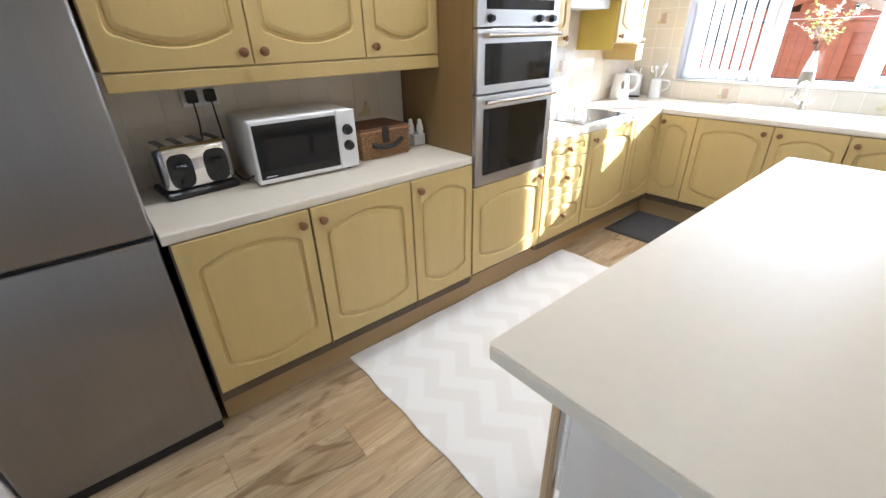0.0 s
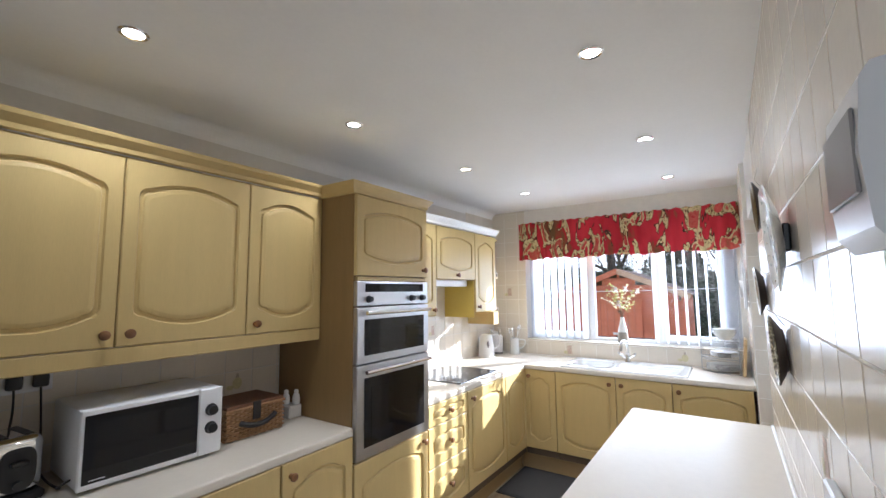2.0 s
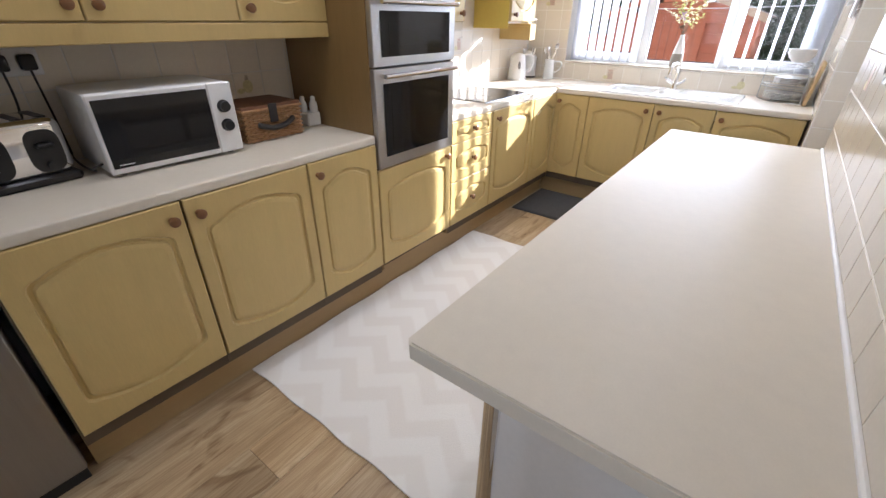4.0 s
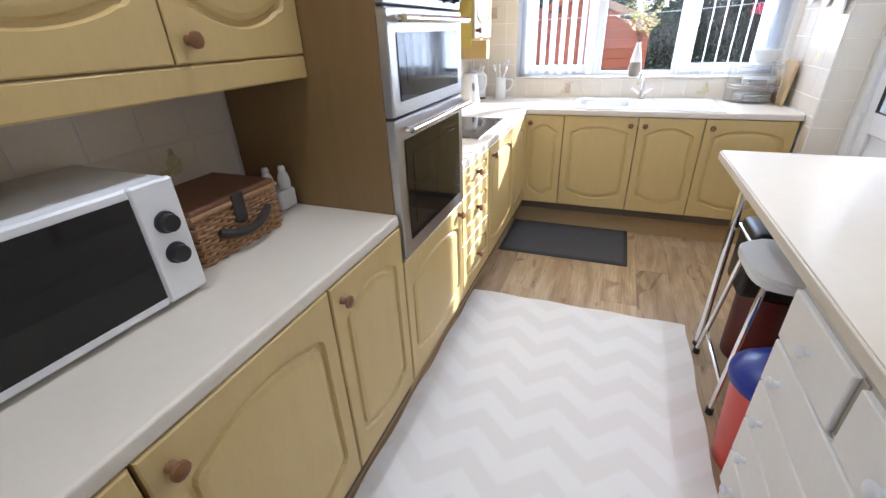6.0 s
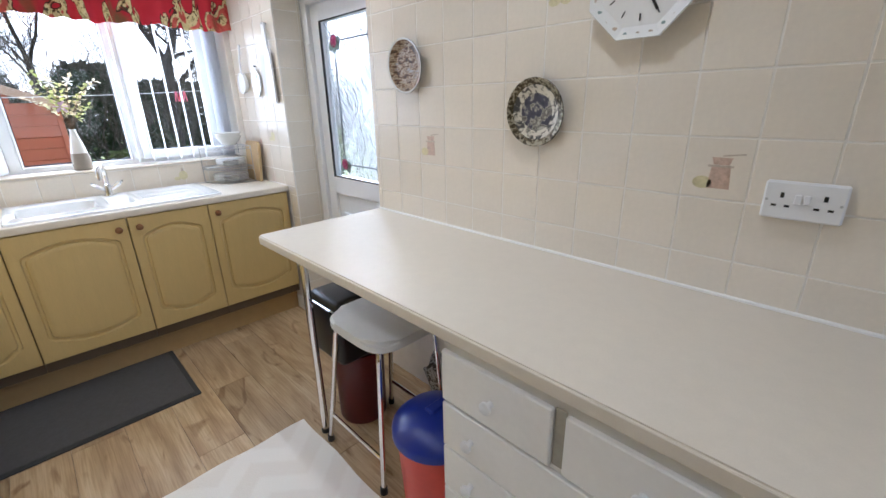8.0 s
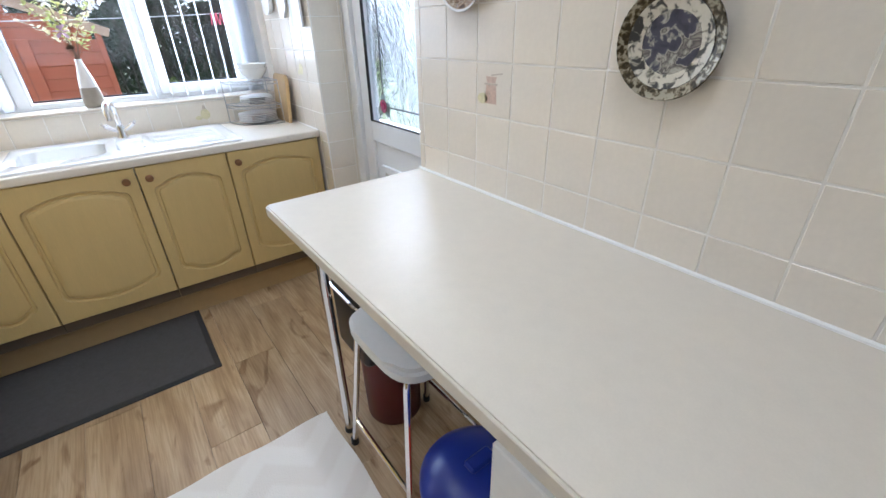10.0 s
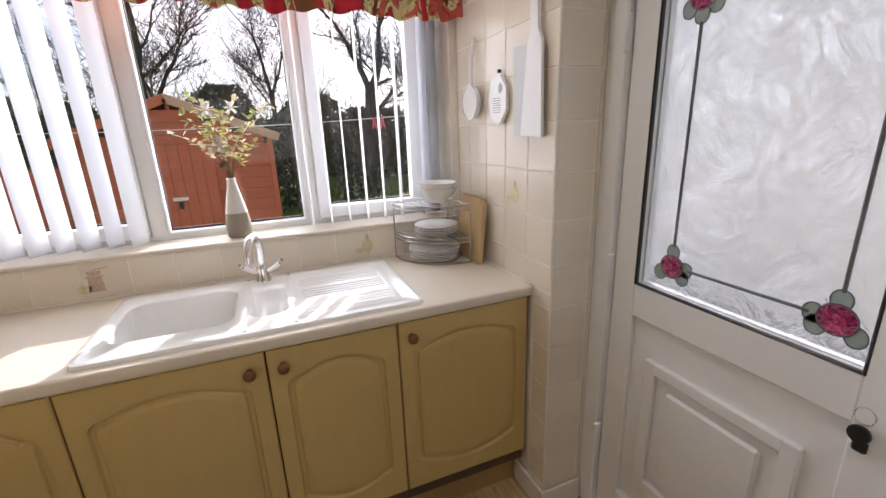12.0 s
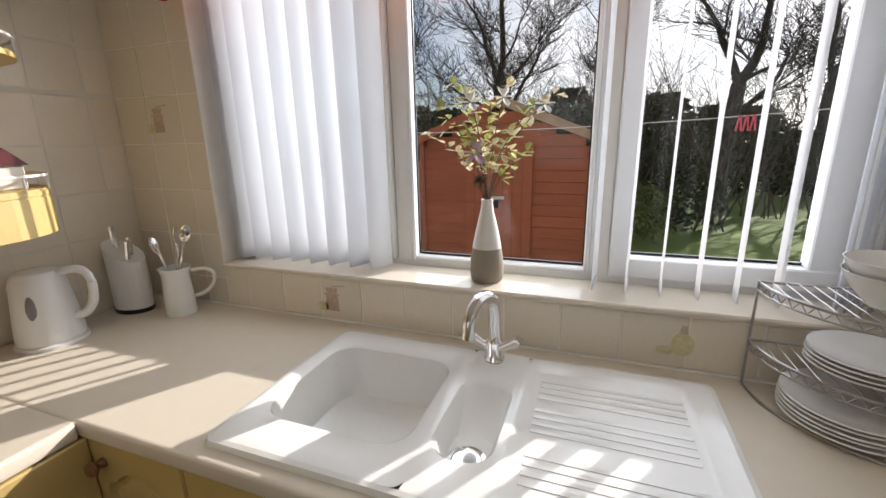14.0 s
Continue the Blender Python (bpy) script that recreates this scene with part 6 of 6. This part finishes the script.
# bare trees
def tree(name, x, y, height, trunk, seed, lean=0.0, fork=0.35, depth=4, label="tall bare winter tree with dark branches"):
    rnd = random.Random(seed)
    t = thing(name, label, "tree", (x, y, GZ), "bare trees")
    verts, faces, tv, tf = [], [], [], []

    def limb(p0, p1, r0, r1, n, V, F):
        d = (p1 - p0).normalized()
        s = d.cross(Vector((0.3, 0.9, 0.2))).normalized()
        w = s.cross(d)
        i0 = len(V)
        for p, r in ((p0, r0), (p1, r1)):
            for k in range(n):
                a = 2 * math.pi * k / n
                V.append(p + r * (math.cos(a) * s + math.sin(a) * w))
        for k in range(n):
            F.append((i0 + k, i0 + (k + 1) % n, i0 + n + (k + 1) % n, i0 + n + k))

    def grow(p, d, ln, r, lev):
        segs = 4 if lev < 3 else 3
        for sgm in range(segs):
            d = (d + Vector((rnd.uniform(-1, 1), rnd.uniform(-1, 1), rnd.uniform(-0.4, 0.7))) * (0.08 if lev == 0 else 0.26)).normalized()
            q = p + d * ln / segs
            r2 = max(0.006, r * (0.84 if lev else 0.93))
            limb(p, q, r, r2, 7 if lev < 2 else (4 if lev < 4 else 3), tv if lev == 0 else verts, tf if lev == 0 else faces)
            p, r = q, r2
            if (lev or sgm > 1) and lev < depth:
                for _ in range(2 if lev > 1 else 1):
                    side = Vector((rnd.uniform(-1, 1), rnd.uniform(-1, 1), rnd.uniform(-0.3, 0.6))).normalized()
                    grow(p, (d * 0.7 + side * 0.9).normalized(), ln * rnd.uniform(0.4, 0.65), max(0.006, r * 0.45), lev + 1)
        if lev < depth:
            for k in range(2):
                side = Vector((rnd.uniform(-1, 1), rnd.uniform(-1, 1), rnd.uniform(0.0, 0.4))).normalized()
                grow(p, (d + side * rnd.uniform(0.3, 0.6)).normalized(), ln * rnd.uniform(0.6, 0.85), r * (0.8 if k == 0 else 0.65), lev + 1)
    grow(Vector((x, y, GZ)), Vector((0, lean, 1)).normalized(), height * fork, trunk, 0)
    for nm, V, F in (("trunk", tv, tf), ("branches", verts, faces)):
        me = bpy.data.meshes.new(nm)
        me.from_pydata([v - Vector((x, y, GZ)) for v in V], [], F)
        me.materials.append(M_BARK)
        o = new(nm, me)
        o.parent = t
    return t


tree("bare_tree", 15.0, 3.55, 11, 0.16, 5, 0.0, 0.27)
tree("bare_tree", 14.0, -1.35, 12, 0.19, 9, 0.03, 0.22)
tree("bare_tree", 16.0, 7.2, 11, 0.14, 12, -0.04, 0.30)
tree("bare_tree", 18.0, -4.6, 12, 0.16, 21, 0.05, 0.24)
tree("bare_tree", 22.0, 0.6, 12, 0.14, 33, 0.0, 0.25)
tree("bare_tree", 21.0, 4.6, 11, 0.15, 47, 0.0, 0.25)


def bush(cx, cy, rx, ry, top, n, seed, material, label, leaf=0.09):
    rnd = random.Random(seed)
    V, F = [], []
    for _ in range(n):
        a, s = rnd.uniform(0, 2 * math.pi), rnd.random() ** 0.4
        h = rnd.random()
        k = math.sqrt(max(0.05, 1 - (h * 0.93) ** 2.2)) * (0.8 + 0.3 * noise.noise(Vector((a * 1.3, h * 3, seed))))
        p = Vector((cx + rx * s * k * math.cos(a), cy + ry * s * k * math.sin(a), GZ + 0.05 + (top - GZ) * h))
        d1, d2 = Vector((rnd.uniform(-1, 1), rnd.uniform(-1, 1), rnd.uniform(-1, 1))).normalized(), Vector((rnd.uniform(-1, 1), rnd.uniform(-1, 1), rnd.uniform(-1, 1))).normalized()
        z = rnd.uniform(0.5, 1.3) * leaf
        i = len(V)
        V += [p - d1 * z, p + d2 * z * 0.45, p + d1 * z, p - d2 * z * 0.45]
        F.append((i, i + 1, i + 2, i + 3))
    me = bpy.data.meshes.new("bush")
    me.from_pydata(V, [], F)
    me.materials.append(material)
    tagged(new("bush", me), label, "bush", "", "stuff")


EG = "dark evergreen hedge at the end of the garden"
for k in range(11):
    bush(17 + 0.8 * math.sin(k * 2.3), -9.5 + k * 1.9, 1.3, 1.35, 1.9 + 0.5 * math.sin(k * 1.7) + (0.7 if k in (6, 7) else 0), 2600, 60 + k, M_BUSH, EG, 0.11)
bush(11.8, -0.4, 0.8, 0.8, 1.05, 1500, 80, M_BUSH, "dark evergreen shrub on the lawn", 0.07)
bush(10.6, 0.35, 0.45, 0.5, 0.65, 900, 81, M_BUSH2, "bright variegated shrub beside the shed", 0.05)
bush(12.5, 0.9, 0.7, 0.6, 1.75, 1600, 82, M_BUSH, "dark evergreen shrub behind the shed", 0.07)
bush(14.5, -4.5, 1.4, 1.2, 1.3, 2000, 83, M_BUSH, "dark evergreen shrub on the lawn", 0.09)

# bare thicket of thin twigs behind the shed
M_TWIG = mat("grey_brown_twigs", (0.11, 0.088, 0.068), 0.9, var=0.3, scale=4)


def thicket(cx, cy, rx, ry, top, stems, seed, label):
    """Many arching stems with side twigs, thin three-sided shoots in one mesh."""
    rnd = random.Random(seed)
    V, F = [], []

    def shoot(p, d, ln, r, lev):
        segs = 6 if lev == 0 else 4
        ring = None
        for sgm in range(segs + 1):
            s = d.cross(Vector((0.31, 0.87, 0.17))).normalized()
            w = s.cross(d)
            rr = r * (1 - 0.75 * sgm / segs)
            i = len(V)
            for k in range(3):
                a = k * 2.0944
                V.append(p + rr * (math.cos(a) * s + math.sin(a) * w))
            if ring is not None:
                for k in range(3):
                    F.append((ring + k, ring + (k + 1) % 3, i + (k + 1) % 3, i + k))
            ring = i
            if sgm == segs:
                break
            bend = Vector((rnd.uniform(-1, 1), rnd.uniform(-1, 1), rnd.uniform(-0.9, 0.5))) * (0.16 if lev == 0 else 0.24)
            d = (d + bend).normalized()
            p = p + d * ln / segs
            if lev < 2 and sgm > 0:
                for _ in range(2 if lev == 0 else 1):
                    side = Vector((rnd.uniform(-1, 1), rnd.uniform(-1, 1), rnd.uniform(-0.2, 0.8))).normalized()
                    shoot(p, (d * 0.6 + side).normalized(), ln * rnd.uniform(0.25, 0.45), rr * 0.5, lev + 1)
    for _ in range(stems):
        a, q = rnd.uniform(0, 2 * math.pi), math.sqrt(rnd.random())
        base = Vector((cx + rx * q * math.cos(a), cy + ry * q * math.sin(a), GZ))
        lean = Vector((rnd.uniform(-0.45, 0.45), rnd.uniform(-0.45, 0.45), 1)).normalized()
        shoot(base, lean, (top - GZ) * rnd.uniform(0.7, 1.15), rnd.uniform(0.012, 0.024), 0)
    me = bpy.data.meshes.new("thicket")
    me.from_pydata(V, [], F)
    me.materials.append(M_TWIG)
    tagged(new("thicket", me), label, "shrub", "", "stuff")


TH = "bare grey brown thicket of thin winter twigs"
for k in range(7):
    thicket(12.6 + 0.9 * math.sin(k * 1.9), -3.2 + k * 1.45, 0.9, 0.9, 2.7 + 0.55 * math.sin(k * 2.7 + 1), 20, 200 + k, TH)
for k in range(6):
    thicket(19 + 0.8 * math.sin(k * 1.3), -8.5 + k * 3.4, 1.8, 2.0, 4.2 + 0.7 * math.sin(k * 2.2), 34, 220 + k, TH)
M_RENDER = mat("pale_render", (0.80, 0.79, 0.76), 0.9, var=0.15, scale=3, bump=0.4, bscale=60)
# added wall across the path backs the door glass, keeps that side in shade
tagged(part("door_shade_wall", box(0.0, 7.3, -2.6, -2.4, GZ - 0.1, 2.7, 0.01), M_RENDER), "pale rendered wall added beyond the back door for shade", "wall", "", "structure")
tagged(part("path", box(0.0, 4.71, -2.4, 0.08, GZ - 0.1, GZ + 0.012, 0.004), M_PAVE), "grey path outside the back door", "pavement", "", "structure")

for k in range(9):
    bush(26 + (k % 3), -14 + k * 4.2, 2.6, 2.6, 3.2 + 0.7 * math.sin(k * 2.1), 2600, 160 + k, M_BUSH, "dark distant trees beyond the garden", 0.2)

# ---- downlights ----
M_LAMP = emit("lit_lamp_face", (1.0, 0.93, 0.82), 3.5)
first = None
for sx, sy in ((0.81, 2.06), (1.75, 2.03), (2.76, 1.98), (3.70, 1.94), (1.78, 0.87), (2.84, 0.85), (3.83, 0.84)):
    if first is None:
        dl = thing("downlight", "round recessed ceiling downlight, lit", "light", (0, 0, 0), "ceiling downlights")
        part("bezel", lathe([(0.03, -0.001), (0.042, -0.001), (0.044, -0.006), (0.040, -0.009), (0.031, -0.007), (0.03, -0.001)], 28), M_CHROME, dl, "chrome bezel", smooth=True)
        part("lamp_face", lathe([(0, -0.0035), (0.0295, -0.0035), (0.0295, -0.002), (0, -0.002)], 24), M_LAMP, dl, "glowing lamp face")
        dl.location = (sx, sy, ZC)
        first = dl
    else:
        copy_thing(first, pose(sx, sy, ZC))
    l = bpy.data.lights.new("downlight_lamp", "SPOT")
    l.energy, l.color, l.spot_size, l.spot_blend, l.shadow_soft_size = 1.6 if sx > 3.5 and sy > 1.5 else 4.8, (1.0, 0.96, 0.90), radians(140), 0.9, 0.03
    lo = new("downlight_lamp", l)
    lo.location = (sx, sy, ZC - 0.02)

# ---- floor boards ----
def oak(name):
    """Oak print: long streaks, darker heart grain, a few knots, each board its own shade and place."""
    m = bpy.data.materials.new(name)
    m.use_nodes = True
    N, L = m.node_tree.nodes, m.node_tree.links
    bs = N["Principled BSDF"]
    bs.inputs["Roughness"].default_value = 0.42
    tc, oi = N.new("ShaderNodeTexCoord"), N.new("ShaderNodeObjectInfo")
    off = N.new("ShaderNodeVectorMath")
    off.operation = "MULTIPLY_ADD"
    L.new(oi.outputs["Random"], off.inputs[0])
    off.inputs[1].default_value = (37, 19, 5)
    L.new(tc.outputs["Object"], off.inputs[2])

    def nz(scale, stretch, dist, detail=4):
        mp = N.new("ShaderNodeMapping")
        mp.inputs["Scale"].default_value = stretch
        L.new(off.outputs[0], mp.inputs[0])
        n = N.new("ShaderNodeTexNoise")
        n.inputs["Scale"].default_value, n.inputs["Distortion"].default_value, n.inputs["Detail"].default_value = scale, dist, detail
        L.new(mp.outputs[0], n.inputs["Vector"])
        return n.outputs["Fac"]

    def ramp(src, *stops):
        r = N.new("ShaderNodeValToRGB")
        while len(r.color_ramp.elements) < len(stops):
            r.color_ramp.elements.new(0.5)
        for e, (p, c) in zip(r.color_ramp.elements, stops):
            e.position, e.color = p, (*c, 1)
        L.new(src, r.inputs[0])
        return r.outputs[0]

    def mult(a, c, f=1.0):
        mx = N.new("ShaderNodeMix")
        mx.data_type, mx.blend_type = "RGBA", "MULTIPLY"
        mx.inputs["Factor"].default_value = f
        L.new(a, mx.inputs["A"])
        L.new(c, mx.inputs["B"])
        return mx.outputs["Result"]
    base = ramp(nz(1.6, (0.9, 5, 1), 0.8), (0.3, (0.36, 0.245, 0.13)), (0.5, (0.50, 0.365, 0.21)), (0.7, (0.60, 0.465, 0.29)))
    fine = ramp(nz(5, (1.2, 30, 1), 0.4), (0.35, (0.78, 0.74, 0.68)), (0.6, (1.0, 1.0, 1.0)))
    knot = ramp(nz(2.6, (1.1, 2.8, 1), 2.2, 2), (0.27, (0.5, 0.40, 0.30)), (0.40, (1.0, 1.0, 1.0)))
    col = mult(mult(base, fine), knot, 0.85)
    tone = ramp(oi.outputs["Random"], (0.0, (0.82, 0.81, 0.80)), (1.0, (1.12, 1.10, 1.06)))
    L.new(mult(col, tone), bs.inputs["Base Color"])
    bp = N.new("ShaderNodeBump")
    bp.inputs["Strength"].default_value, bp.inputs["Distance"].default_value = 0.08, 0.002
    L.new(nz(6, (1.2, 30, 1), 0.4), bp.inputs["Height"])
    L.new(bp.outputs[0], bs.inputs["Normal"])
    return m


M_FLOOR = oak("oak_laminate")
PW, PL = 0.193, 1.28
meshes = {}
row = 0
yy = YB
while yy < YL:
    xx = XB - (row * 0.43) % PL
    while xx < XW:
        x0, x1 = max(xx, XB), min(xx + PL, XW)
        y1 = min(yy + PW, YL)
        if x1 - x0 > 0.03 and not (y1 < 0.1 and x0 > 0.6):
            key = (round(x1 - x0, 3), round(y1 - yy, 3))
            if key not in meshes:
                ob = part("floor_plank", box(0.0006, x1 - x0 - 0.0006, 0.0006, y1 - yy - 0.0006, -0.011, 0, 0.0009), M_FLOOR)
                meshes[key] = ob.data
                ob.parent = floor
            else:
                ob = new("floor_plank", meshes[key])
                ob.parent = floor
            ob.location = (x0, yy, 0)
        xx += PL
    yy += PW
    row += 1

# ---- wall tiles ----
TP, TZ = 0.148, 0.153
tile_mesh = {}


def tile(parent, w, h, loc, rz):
    key = (round(w, 3), round(h, 3))
    if key not in tile_mesh:
        bm = box(-w / 2 + 0.0025, w / 2 - 0.0025, -0.0016, 0.003, -h / 2 + 0.0025, h / 2 - 0.0025, 0.0009)
        ob = part("tile", bm, M_TILE)
        tile_mesh[key] = ob.data
    else:
        ob = new("tile", tile_mesh[key])
    ob.parent = parent
    ob.matrix_basis = pose(*loc, 0, 0, rz)


def tile_field(parent, u0, u1, z0, z1, ustart, fixed, rz, along, zstart=1.009):
    """Tiles over u0..u1 along an axis, z0..z1, on a wall at fixed."""
    def cuts(a, b, start, step):
        k = math.ceil((a - start) / step - 1e-6)
        c = [a]
        while start + k * step < b - 1e-6:
            if start + k * step > a + 0.004:
                c.append(start + k * step)
            k += 1
        return c + [b]
    cu, cz = cuts(u0, u1, ustart, TP), cuts(z0, z1, zstart, TZ)
    for a, b2 in zip(cu, cu[1:]):
        for c, d2 in zip(cz, cz[1:]):
            if b2 - a < 0.012 or d2 - c < 0.012:
                continue
            mid = ((a + b2) / 2, (c + d2) / 2)
            loc = (mid[0], fixed, mid[1]) if along == "x" else (fixed, mid[0], mid[1])
            tile(parent, b2 - a, d2 - c, loc, rz)


tile_field(wall_tiled, 0.605, DOOR_X0, WT + 0.002, ZC, 1.372, YT, 180, "x")
tile_field(wall_sink, DOOR_X1, XW, WT + 0.002, ZC, 3.755, YS, 180, "x")
tile_field(wall_sink, DOOR_X1, 3.848, 0.12, WT + 0.002, 3.755, YS, 180, "x")
tile_field(wall_sink, 0.235, YS - 0.004, 0.0, 2.02, 0.25, DOOR_X1, -90, "y")
tile_field(wall_window, WY1, YL, WT + 0.002, ZC, YL - 0.148 * 3, XW, -90, "y")
tile_field(wall_window, YS + 0.004, WY1, WT + 0.002, WZ0 - 0.002, 0.402, XW, -90, "y", 0.90)
tile_field(wall_units, 0.42, 1.796, WT + 0.002, 1.40, 0.45, YL, 0, "x")
tile_field(wall_units, 2.404, XW, WT + 0.002, 1.63, 2.45, YL, 0, "x")
tile_field(wall_units, 3.885, XW, 1.632, ZC, 2.45, YL, 0, "x")
